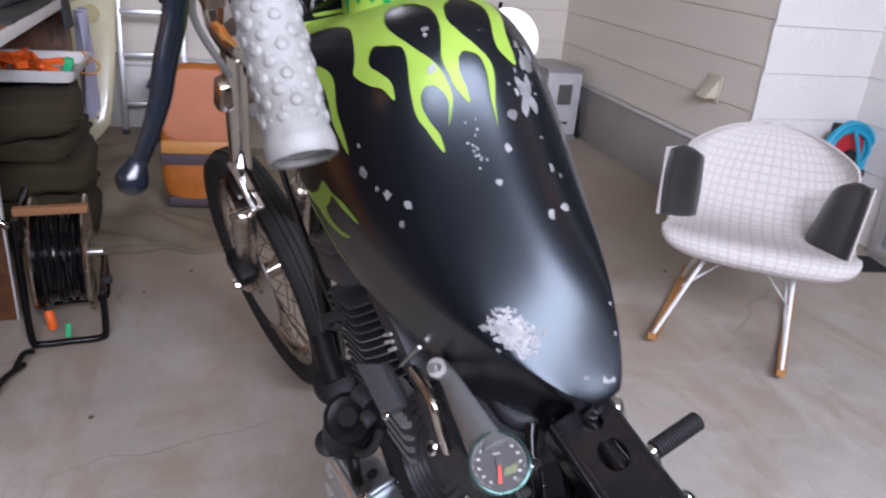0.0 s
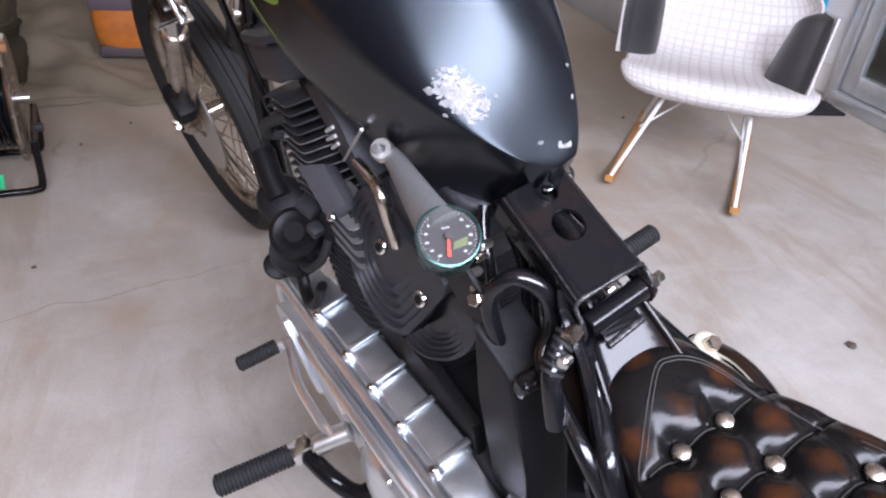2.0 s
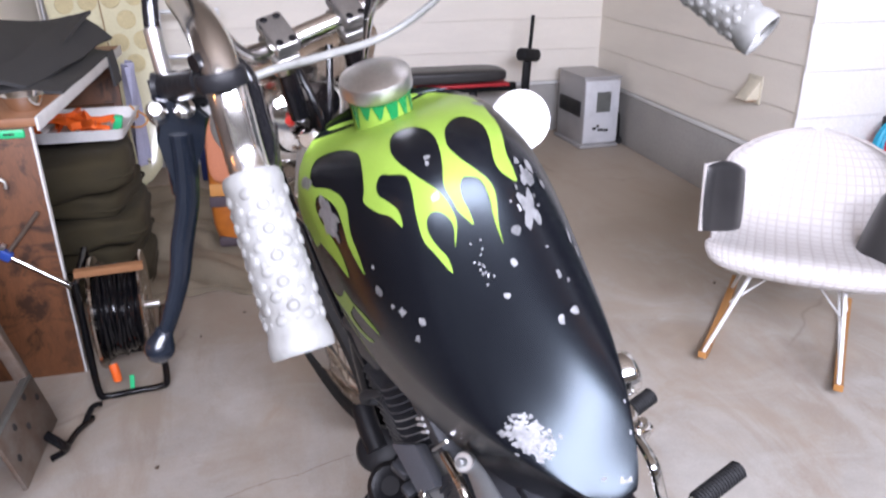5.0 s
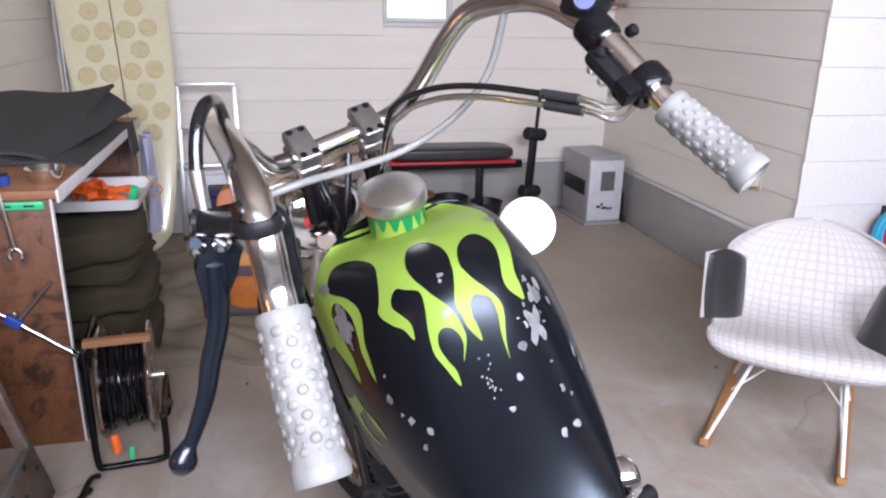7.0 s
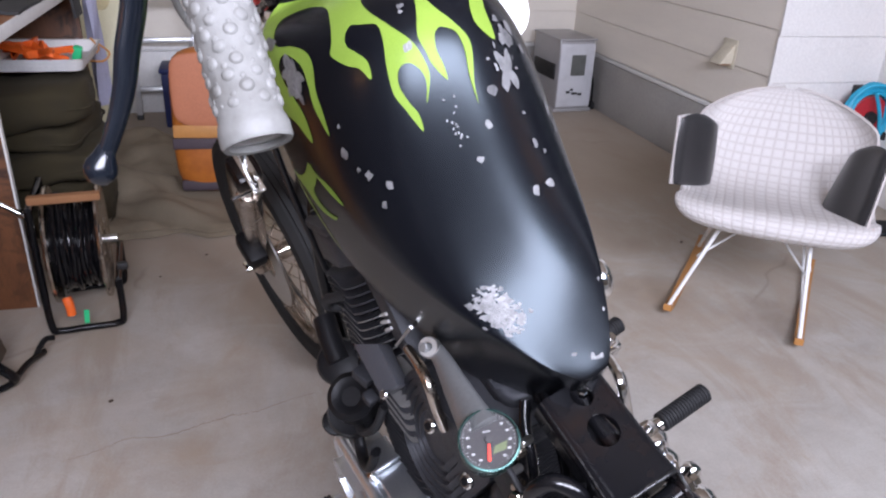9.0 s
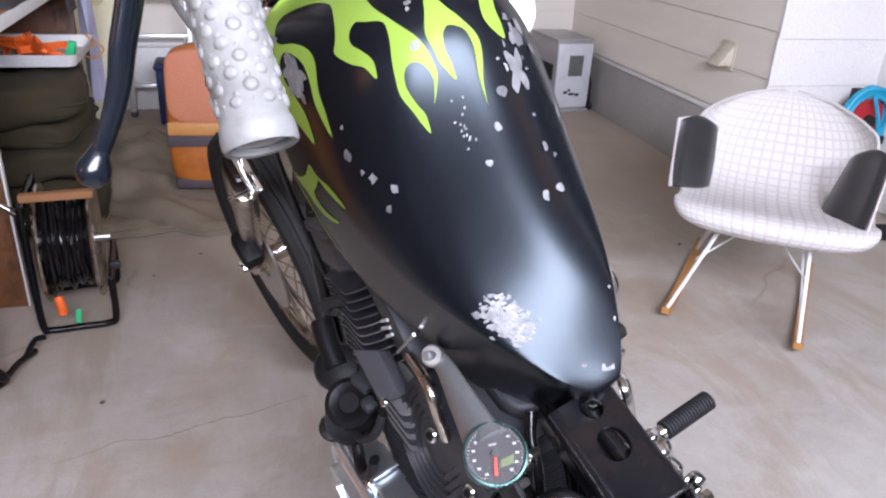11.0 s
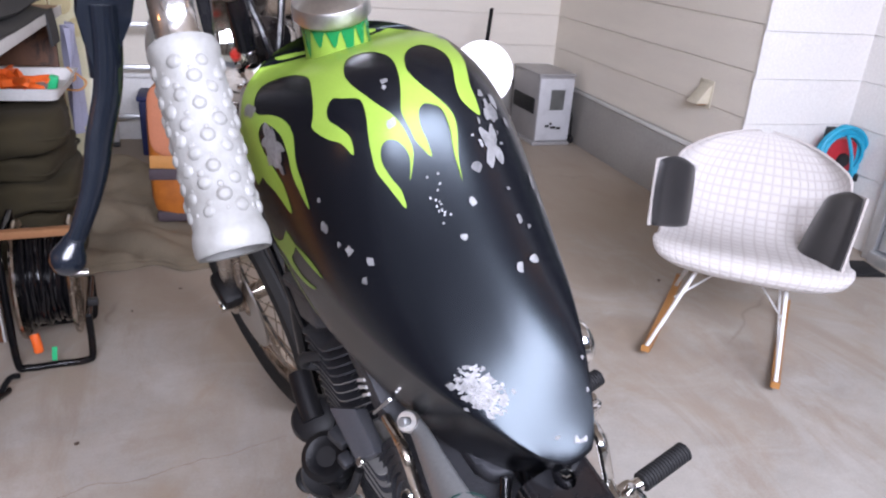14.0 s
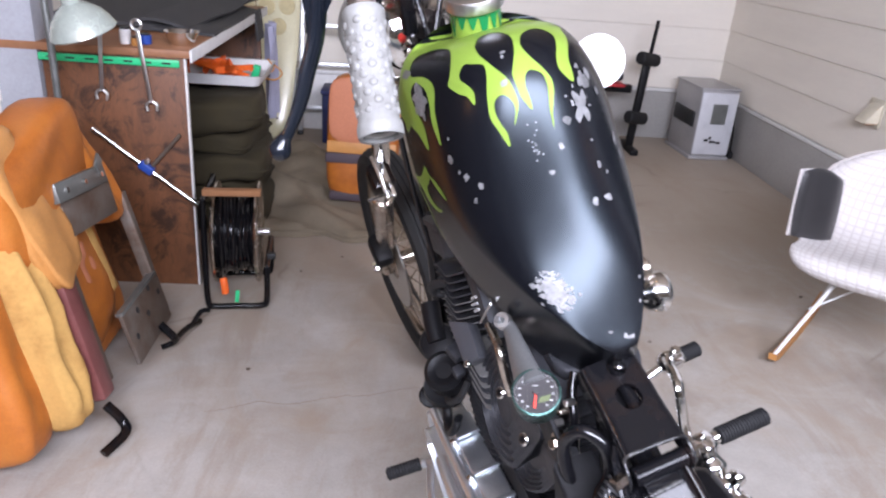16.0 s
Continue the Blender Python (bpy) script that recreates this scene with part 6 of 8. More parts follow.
def grip(p, q):
    m, h = along(p, q)
    g = part("grip", lathe([(0.013, 0), (0.0168, 0.0), (0.0178, 0.003), (0.0177, 0.006), (0.0170, 0.010), (0.0170, h - 0.012), (0.0180, h - 0.010), (0.0188, h - 0.006), (0.0188, h), (0.0178, h + 0.002), (0.0150, h + 0.0015), (0.0145, h - 0.012), (0, h - 0.012)], 36, m), GRIP_SHADED, bar,
             "aged white rubber grip, darkened as if shaded, covered in round studs")
    end = part("bar_end", lathe([(0.0, -0.007), (0.0092, -0.007), (0.0095, -0.001), (0.0102, 0.0), (0.0144, 0.0)], 28, m @ pose(0, 0, h - 0.002)), STEEL, g, "bare steel bar end")
    part("bore", lathe([(0, 0.0), (0.0093, 0.0)], 24, m @ pose(0, 0, h - 0.0045)), BLACK_MATT, g)
    rnd3 = random.Random(8)
    rows = 11
    for i in range(rows):
        for j in range(14):
            large = j % 2 == 0
            a = 2 * math.pi * (j + (1.0 if i % 2 else 0.0)) / 14 + rnd3.uniform(-0.07, 0.07)
            r = rnd3.uniform(0.0028, 0.0036) if large else rnd3.uniform(0.0010, 0.0019)
            z = 0.014 + (h - 0.032) * (i + (0.0 if large else 0.5) * (i < rows - 1)) / (rows - 1) + rnd3.uniform(-0.001, 0.001)
            c = m @ Vector((0.0168 * math.cos(a), 0.0168 * math.sin(a), z))
            n = (m.to_3x3() @ Vector((math.cos(a), math.sin(a), 0)))
            part("stud", lathe([(r * 1.25, -0.0006), (r * 1.0, r * 0.14), (r * 0.84, r * 0.32), (r * 0.52, r * 0.42), (0, r * 0.46)], 10, along(c, c + n)[0]), GRIP_SHADED, g, sharp=70)


grip(barp(-0.2022, -0.4000, 0.0272), barp(-0.2243, -0.4550, -0.0600))
grip(barp(0.1905, -0.3555, 0.0293), barp(0.2015, -0.4320, -0.0285))
for sx in (-1, 1):
    cx = 0.048 if sx > 0 else -0.038
    at = BARM @ pose(cx, -0.004, 0.010) @ pose(0, 0, 0, 38)
    clamp = part("bar_clamp", box((0.030, 0.050, 0.017), (0, 0, 0.0125), 0.004, seg=3), CLAMP_GREY, bike, "dull grey riser clamp", at)
    part("clamp_base", box((0.030, 0.048, 0.014), (0, 0, -0.010), 0.004, seg=3), CLAMP_GREY, clamp)
    for bx in (-0.0075, 0.0075):
        for yy in (-0.018, 0.018):
            part("clamp_bolt", rod((bx, yy, 0.0195), (bx, yy, 0.0225), 0.0042, seg=12, bevel=0.001), BLACK_GLOSS, clamp)
    inv = at.inverted()
    part("riser", rod(inv @ barp(cx, 0.006, -0.004), inv @ barp(cx, 0.016, -0.085), 0.0115, seg=20, bevel=0.003), BLACK_GLOSS, clamp)
    part("riser_collar", rod(inv @ barp(cx, 0.005, -0.014), inv @ barp(cx, 0.007, -0.026), 0.0150, seg=20, bevel=0.003), OLD_CHROME, clamp)
# clutch perch and lever on the left
PB = barp(-0.1945, -0.389, 0.082)
perch = part("lever_perch", lathe([(0.0120, -0.0050), (0.0140, -0.0050), (0.0147, -0.0035), (0.0147, 0.0035), (0.0140, 0.0050), (0.0120, 0.0050)], 28, along(PB, barp(-0.199, -0.392, 0.040))[0]), BLACK_MATT, bar, "matt black lever perch clamp")
part("switch_cable", tube([PB + Vector((-0.010, 0.012, 0.010)), (-0.1785, 0.708, 1.3475), (-0.167, 0.705, 1.3390), (-0.1645, 0.7025, 1.3270), (-0.1665, 0.702, 1.3120), (-0.1680, 0.702, 1.2950), (-0.172, 0.708, 1.275), (-0.165, 0.76, 1.245), (-0.13, 0.90, 1.24)], 0.0058, 12), CABLE_BLACK, perch, "thick black cable beside the grip")
BODY = Vector((-0.205, 0.763, 1.330))
PIV = Vector((-0.2165, 0.756, 1.318))
FACE = Matrix(((1, 0, 0, 0), (0, 0, -1, 0), (0, 1, 0, 0), (0, 0, 0, 1)))  # plates that face the rider
part("perch_arm", tube([PB + (BODY - PB) * 0.3, PB + (BODY - PB) * 0.7, BODY, BODY + Vector((-0.008, 0.004, 0.002))], lambda t: 0.0078 + 0.002 * t, 14, flat=1.1), BLACK_MATT, perch)
part("perch_body", slab([(-0.2139, 1.3370), (-0.2149, 1.3306), (-0.2100, 1.3220), (-0.2037, 1.3160), (-0.1961, 1.3188), (-0.1885, 1.3099), (-0.1797, 1.3124), (-0.1722, 1.3212), (-0.1730, 1.3330), (-0.1870, 1.3314), (-0.2002, 1.3393)], 0.014,
                        Matrix.Translation((0, 0.774, 0)) @ FACE, 0.003), BLACK_MATT, perch, "matt black cast perch")
BALL = Vector((-0.283, 0.751, 1.169))
lv = part("clutch_lever", tube([(-0.2085, 0.757, 1.302), (-0.2130, 0.757, 1.286), (-0.2185, 0.757, 1.270), (-0.2255, 0.7565, 1.254), (-0.2385, 0.755, 1.2323), (-0.2481, 0.754, 1.2139), (-0.2586, 0.7535, 1.1980), (-0.2714, 0.752, 1.182), BALL],
                               lambda t: 0.0098 - 0.0014 * t - 0.0026 * max(0.0, t - 0.5) / 0.5, 18, flat=0.75), LEVER_BLACK, bar, "gloss black clutch lever with a ball end")
part("lever_root", slab([(-0.2208, 1.3150), (-0.2207, 1.3012), (-0.2261, 1.2831), (-0.2303, 1.2660), (-0.2195, 1.2610), (-0.2105, 1.2763), (-0.2007, 1.2928), (-0.1876, 1.3056), (-0.1920, 1.3152), (-0.2024, 1.3174), (-0.2060, 1.3270), (-0.2151, 1.3300)], 0.010,
                        Matrix.Translation((0, 0.763, 0)) @ FACE, 0.0035, seg=3), LEVER_BLACK, lv)
part("lever_ball", lathe([(0, -0.0105), (0.0062, -0.0085), (0.0098, -0.0035), (0.0105, 0.0), (0.0098, 0.004), (0.0070, 0.010), (0.005, 0.016), (0, 0.018)], 20, along(BALL, (-0.265, 0.7525, 1.193))[0]), LEVER_BLACK, lv, sharp=80)
for c in (PIV, Vector((-0.2005, 0.753, 1.314))):
    part("perch_bolt", rod(c + Vector((0, 0.004, -0.003)), c + Vector((-0.001, -0.009, 0.006)), 0.0066, seg=20, bevel=0.0025), CHROME, perch, "polished screw head")
part("cable_ferrule", rod((-0.203, 0.768, 1.336), (-0.198, 0.772, 1.366), 0.0052, seg=14, bevel=0.001), STEEL, perch)
part("clutch_cable", tube([(-0.198, 0.772, 1.364), (-0.192, 0.777, 1.380), (-0.184, 0.784, 1.394), (-0.172, 0.803, 1.401), (-0.158, 0.86, 1.388), (-0.145, 0.95, 1.34), barp(-0.09, 0.02, 0.0), barp(-0.07, 0.08, -0.10), (-0.09, 1.2, 0.9), (-0.08, 1.15, 0.7)], 0.0050, 10), CABLE_BLACK, bike, "black clutch cable")
# brake master and throttle on the right
RB = barp(0.189, -0.276, 0.093)
m2 = along(RB, barp(0.190, -0.355, 0.029))[0]
bm_ = part("brake_master_clamp", lathe([(0.0132, -0.014), (0.0175, -0.014), (0.0185, -0.011), (0.0185, 0.011), (0.0175, 0.014), (0.0132, 0.014)], 28, m2), BLACK_GLOSS, bar, "matt black brake lever clamp")
part("master_cylinder", box((0.052, 0.034, 0.028), tuple(RB + Vector((0.012, 0.024, 0.026))), 0.008, (30, 0, 20)), BLACK_MATT, bm_)
part("reservoir_window", rod(RB + Vector((-0.006, 0.006, 0.030)), RB + Vector((-0.010, -0.002, 0.034)), 0.010, seg=20), NAVY, bm_)
for dx, dz in ((0.024, -0.006), (-0.016, -0.016)):
    part("clamp_screw", rod(RB + Vector((dx, -0.016, dz)), RB + Vector((dx, -0.026, dz + 0.004)), 0.006, seg=14, bevel=0.002), BLACK_GLOSS, bm_)
sw = part("switch_block", box((0.018, 0.016, 0.055), (-0.018, -0.006, 0.042), 0.006), BLACK_MATT, bar, "black switch block with three steel buttons", m2)
for k in range(3):
    part("switch_button", rod((-0.020, -0.013, 0.026 + 0.016 * k), (-0.021, -0.020, 0.026 + 0.016 * k), 0.0055, seg=16, bevel=0.0015), STEEL, sw)
th = part("throttle_housing", lathe([(0.013, 0.062), (0.019, 0.062), (0.0215, 0.066), (0.0215, 0.080), (0.019, 0.085), (0.013, 0.085)], 28, m2), BLACK_GLOSS, bar, "black throttle housing")
part("housing_lug", box((0.024, 0.020, 0.022), (-0.024, 0.002, 0.072), 0.005), BLACK_GLOSS, th, m=m2)
for k in (0, 1):
    dz = Vector((0, 0.004, 0.011)) * k
    part("throttle_cable_elbow", tube([barp(0.182, -0.325, 0.034) + dz, barp(0.174, -0.320, 0.022) + dz, barp(0.165, -0.311, 0.019) + dz, barp(0.154, -0.293, 0.028) + dz, barp(0.149, -0.275, 0.031) + dz], 0.0034, 10), CHROME, th)
    part("cable_sleeve", tube([barp(0.152, -0.285, 0.029) + dz, barp(0.140, -0.245, 0.035) + dz], 0.0052, 10), RUBBER, th)
    part("throttle_cable", tube([barp(0.142, -0.25, 0.034) + dz, barp(0.11, -0.182, 0.047) + dz, barp(0.08, -0.127, 0.048) + dz, barp(0.051, -0.085, 0.030) + dz, barp(0.04, -0.04, -0.03), barp(0.03, 0.03, -0.12), (0.03, 1.2, 1.0)], 0.0034, 10), CABLE_BLACK if k else CHROME, bike, "throttle cable in its sheath")
part("brake_hose", tube([barp(0.166, -0.165, 0.118), barp(0.149, -0.14, 0.059), barp(0.109, -0.115, 0.018), barp(0.051, -0.085, -0.006), barp(-0.03, -0.098, 0.002), barp(-0.09, -0.115, 0.012), barp(-0.135, -0.09, 0.0), barp(-0.14, 0.0, -0.06), barp(-0.10, 0.08, -0.15)], 0.0042, 10), WIRE_GREY, bike, "braided grey hose looping across the bars")
for pts in ([barp(-0.02, 0.02, -0.03), barp(-0.02, 0.0, -0.09), barp(-0.035, 0.0, -0.16), (-0.07, 1.06, 1.02)], [barp(0.03, 0.03, -0.02), barp(0.0, 0.02, -0.09), barp(-0.03, 0.02, -0.15), (-0.05, 1.08, 1.0)]):
    part("wire_loom", tube(pts, 0.0045, 8), CABLE_BLACK, bike, "black wiring loom")
part("headlight", lathe([(0, -0.09), (0.04, -0.085), (0.065, -0.06), (0.075, -0.02), (0.078, 0.0), (0.072, 0.012), (0, 0.014)], 40, along(barp(-0.01, 0.16, -0.105), barp(-0.01, 0.31, -0.14))[0]), CHROME, bike, "chrome headlight shell ahead of the bars")
part("ignition_lock", rod((-0.055, 1.12, 1.13), (-0.06, 1.10, 1.15), 0.014, seg=20, bevel=0.002), CHROME, bike)
part("warning_lamp", rod((-0.065, 1.15, 1.16), (-0.067, 1.14, 1.168), 0.006, seg=12, bevel=0.002), RED_PLASTIC, bike)
for i, (p, q, r) in enumerate((((-0.09, 1.10, 1.06), (-0.05, 1.13, 1.08), 0.009), ((-0.095, 1.16, 1.03), (-0.04, 1.17, 1.05), 0.012), ((-0.10, 1.07, 1.10), (-0.07, 1.12, 1.13), 0.007), ((-0.06, 1.15, 1.12), (-0.01, 1.20, 1.14), 0.010))):
    part("bracket_bar", rod(p, q, r, seg=14, bevel=0.002), (CHROME, OLD_CHROME, STEEL, OLD_CHROME)[i], bike)
# rear wheel below the seat
RX = Matrix.Translation((0, 0.12, 0.32)) @ Matrix(((0, 0, 1, 0), (0, 1, 0, 0), (-1, 0, 0, 0), (0, 0, 0, 1)))
rw = part("rear_wheel", lathe([(0, -0.04), (0.2, -0.035), (0.2, 0.035), (0, 0.04)], 48, RX), BLACK_MATT, bike, "black rear wheel under the seat")
part("tyre", lathe([(0.2, -0.05), (0.25, -0.065), (0.29, -0.055), (0.315, -0.02), (0.318, 0), (0.315, 0.02), (0.29, 0.055), (0.25, 0.065), (0.2, 0.05)], 64, RX), TYRE, rw)
part("side_stand", tube([(-0.10, 0.80, 0.20), (-0.20, 0.86, 0.10), (-0.285, 0.90, -0.068), (-0.29, 0.94, -0.071)], 0.012, 10), BLACK_GLOSS, bike, "black side stand")
# ---------------------------------------------------------------- rocking armchair
def armchair():
    m = Matrix(((0.80, 0.60, 0, 1.905), (-0.60, 0.80, 0, 2.277), (0, 0, 1, 0), (0, 0, 0, 1)))
    ch = root("rocking_armchair", m, "white checked-fabric shell armchair with grey arm pads on wooden rockers", "chair")
    rows = [(-0.205, 0.333, 0.15, 0.0, 0.0), (-0.255, 0.338, 0.215, 0.004, -0.03), (-0.288, 0.362, 0.262, 0.000, -0.055), (-0.285, 0.392, 0.282, -0.010, -0.06), (-0.240, 0.402, 0.288, -0.006, -0.045), (-0.14, 0.388, 0.286, 0.012, -0.01), (-0.03, 0.374, 0.286, 0.060, 0.0),
            (0.06, 0.376, 0.286, 0.075, 0.0), (0.135, 0.40, 0.286, 0.10, 0.03), (0.19, 0.452, 0.283, 0.11, 0.075), (0.232, 0.515, 0.272, 0.085, 0.10), (0.268, 0.578, 0.241, 0.045, 0.095), (0.297, 0.630, 0.190, 0.015, 0.065),
            (0.316, 0.662, 0.130, 0.0, 0.035), (0.322, 0.676, 0.070, -0.004, 0.012), (0.322, 0.677, 0.02, 0.0, 0.0)]
    rr = smooth_path([Vector((r[0], r[1], r[2])) for r in rows], 4)
    r2 = smooth_path([Vector((r[3], r[4], 0)) for r in rows], 4)
    n = len(rr) - 1
    ox = 0.045

    def f(u, v):
        i = min(int(round(v * n)), n)
        y, z, w = rr[i]
        rise, sweep, _ = r2[i]
        k = 2 * u - 1
        a = abs(k)
        x = w * math.copysign(math.sin(a * math.pi / 2) ** 0.95, k)
        return Vector((ox + x, y - sweep * a ** 2.2, z + rise * (a ** 3.0) - 0.010 * (1 - a ** 2)))
    bm = grid_surface(f, 48, n, uv=lambda a, b: (a * 27, b * 33))
    thicken(bm, 0.008)
    shell = part("shell", bm, FABRIC, ch, "white padded shell with a fine woven check", sharp=65)

    # arm wings: fabric outside, a dark padded lining inside
    wings = {-1: ((-0.266, -0.17, 0.425), (-0.152, 0.03, 0.375), (-0.167, 0.03, 0.594), (-0.277, -0.15, 0.640)),
             1: ((0.287, -0.235, 0.373), (0.190, 0.03, 0.323), (0.250, 0.05, 0.556), (0.312, -0.16, 0.622))}

    def wing(sx, p, q, off):
        a, b, c, d = (Vector(k) for k in wings[sx])
        v = (a * (1 - p) + b * p) * (1 - q) + (d * (1 - p) + c * p) * q
        out = (b - a).cross(d - a).normalized()
        if out.x * sx < 0:
            out = -out
        return v + out * off + Vector((0, 0, 0.014 * math.sin(math.pi * min(1, max(0, p))) * max(0, q)))
    for sx in (-1, 1):
        bm = grid_surface(lambda u, v, sx=sx: wing(sx, -0.012 + 1.16 * u, -0.03 + 1.015 * v, 0.013 + 0.006 * math.sin(math.pi * min(1, u * 1.1)) + 0.035 * max(0, u - 0.7)), 22, 20, uv=lambda a, b: (a * 16, b * 13))
        thicken(bm, 0.006)
        part("arm", bm, FABRIC, shell, "white padded arm", sharp=75)

        def pad(u, v, sx=sx):
            e = math.sqrt(max(0.0, min(1, u / 0.10, (1 - u) / 0.10, v / 0.06, (1 - v) / 0.08)))
            bulge = 0.016 * math.exp(-((u - 0.68) / 0.26) ** 2)
            a, b = 2 * u - 1, 2 * v - 1
            u, v = 0.5 + 0.5 * a * math.sqrt(1 - 0.20 * b * b), 0.5 + 0.5 * b * math.sqrt(1 - 0.14 * a * a)
            return wing(sx, u, 1.06 * v - 0.06 if sx < 0 else 1.12 * v - 0.12, 0.004 - 0.012 * e - bulge * e)
        bm = grid_surface(pad, 26, 24)
        part("arm_pad", bm, PAD_BLACK, shell, "dark grey smooth vinyl arm pad", sharp=75)
    base = pose(0.025, 0, 0, 0, 0, -5.4)
    for sx in (-1, 1):
        x = sx * 0.2
        rock = [(x, -0.318, 0.030), (x, -0.25, 0.012), (x, -0.05, 0.002), (x, 0.12, 0.003), (x, 0.27, 0.016), (x, 0.34, 0.030)]
        bm = bmesh.new()
        path = smooth_path(rock, 5)
        ring = []
        for p in path:
            ring.append([bm.verts.new(base @ (p + Vector((dx, 0, dz)))) for dx, dz in ((-0.013, 0.0), (0.013, 0.0), (0.013, 0.022), (-0.013, 0.022))])
        for a, b in zip(ring, ring[1:]):
            for j in range(4):
                bm.faces.new((a[j], b[j], b[(j + 1) % 4], a[(j + 1) % 4]))
        bm.faces.new(ring[0][::-1])
        bm.faces.new(ring[-1])
        part("rocker", bm, ROCKER_WOOD, ch, "orange-brown beech rocker")
        sh = lambda k: ox + sx * k
        for p, q, r in (((x, -0.30, 0.040), (sh(0.125), -0.16, 0.340), 0.0068), ((x, 0.26, 0.032), (sh(0.115), 0.12, 0.345), 0.0068), ((x, -0.295, 0.040), (sh(0.11), -0.04, 0.340), 0.0042),
                        ((x, 0.26, 0.032), (sh(0.12), 0.0, 0.340), 0.0042)):
            part("strut", rod(base @ Vector(p), q, r, seg=10), WHITE_METAL, ch)
        for y0 in (-0.2, 0.16):
            part("strut", rod((x * 0.83 + ox * 0.4, y0, 0.20), (ox, -0.02, 0.315), 0.0034, seg=8), WHITE_METAL, ch)
    part("seat_mount", box((0.27, 0.30, 0.014), (ox, -0.02, 0.345), 0.004), WHITE_METAL, ch)
    part("hub", lathe([(0, 0.295), (0.016, 0.295), (0.020, 0.31), (0.020, 0.345), (0, 0.345)], 20, pose(ox, -0.02, 0)), WHITE_METAL, ch)


armchair()


# ---------------------------------------------------------------- workbench corner
def workbench():
    b = root("workbench", pose(-0.695, 3.3, 0), "plywood workbench with stained brown side panel and white-edged top", "workbench")
    part("side_panel", box((0.445, 0.018, 0.815), (0.070, -0.69, 0.4085), 0.002), PLYWOOD, b, "brown plywood panel with dark scorch stains")
    part("panel_edge", box((0.006, 0.0205, 0.815), (0.2955, -0.69, 0.4085), 0.001), WHITE_EDGE, b, "worn white edging")
    part("top", box((0.62, 1.46, 0.026), (0.005, 0.02, 0.829), 0.003), BOARD_TOP, b, "brown board top")
    part("top_edge", box((0.008, 1.462, 0.040), (0.319, 0.02, 0.824), 0.002), WHITE_EDGE, b, "white edging strip")
    part("far_panel", box((0.60, 0.018, 0.81), (-0.005, 0.70, 0.405), 0.002), PLYWOOD, b)
    part("shelf", box((0.56, 0.62, 0.018), (0.0, 0.30, 0.600), 0.002), BOARD_TOP, b)
    part("back_panel", box((0.010, 1.36, 0.80), (-0.295, 0.0, 0.41)), BOARD_TOP, b)


workbench()


def strip():
    s = tagged(link(box((0.44, 0.010, 0.024), (0, 0, 0), 0.004), "tool_strip", GREEN_STRIP, m=pose(-0.635, 2.594, 0.798)), "bright green tool strip along the bench panel", "tool holder")
    for k in range(7):
        part("slot", box((0.028, 0.003, 0.006), (-0.18 + 0.06 * k, -0.0052, 0.0), 0.001), PLASTIC_BLACK, s)


strip()


def spanner(x, z, ln, tilt, r=0.0075):
    s = root("spanner", pose(x, 2.578, z, 0, tilt, 0), "steel combination spanner hanging on the bench panel", "spanner", "hanging spanners")
    part("shank", box((0.013, 0.006, ln), (0, 0, -ln / 2), 0.002), STEEL, s)
    ring = [(r * 2.0 * math.cos(radians(a)), 0, 0.010 + r * 2.0 * math.sin(radians(a))) for a in range(0, 360, 30)]
    part("ring_end", tube(ring, 0.0048, 8, n=3, closed=True), STEEL, s)
    for sx in (-1, 1):
        part("jaw", tube([(sx * 0.004, 0, -ln + 0.004), (sx * 0.017, 0, -ln - 0.008), (sx * 0.015, 0, -ln - 0.028)], 0.005, 8), STEEL, s)


spanner(-0.648, 0.90, 0.20, 4)
spanner(-0.534, 0.905, 0.235, -6)


def cross_bar():
    t = root("sliding_bar_handle", pose(-0.541, 2.572, 0.449, 0, 37.7, 0), "chrome sliding bar handle with a blue grip on the panel", "tool")
    part("bar", rod((-0.203, 0, 0), (0.203, 0, 0), 0.0075, seg=14, bevel=0.002), CHROME, t)
    part("end_cap", rod((-0.208, 0, 0), (-0.175, 0, 0), 0.0105, seg=14, bevel=0.002), CHROME, t)
    part("end_cap", rod((0.175, 0, 0), (0.208, 0, 0), 0.0105, seg=14, bevel=0.002), CHROME, t)
    part("grip_block", box((0.052, 0.026, 0.030), (0.0, 0, 0), 0.006), BLUE_TOOL, t, "blue plastic block")
    part("square_drive", box((0.014, 0.018, 0.018), (-0.01, -0.004, 0.022), 0.003), STEEL, t)
    part("dark_bar", rod((0.01, 0.006, 0.01), (0.02, 0.006, 0.165), 0.006, seg=12), RUSTY, t)


cross_bar()


def bowl():
    o = root("steel_bowl", pose(-0.43, 2.70, 0.842), "small shiny steel bowl on the bench top", "bowl")
    part("body", lathe([(0, 0.0), (0.030, 0.0), (0.042, 0.010), (0.051, 0.034), (0.057, 0.046), (0.055, 0.046), (0.048, 0.034), (0.039, 0.012), (0, 0.004)], 36), CHROME, o)


bowl()


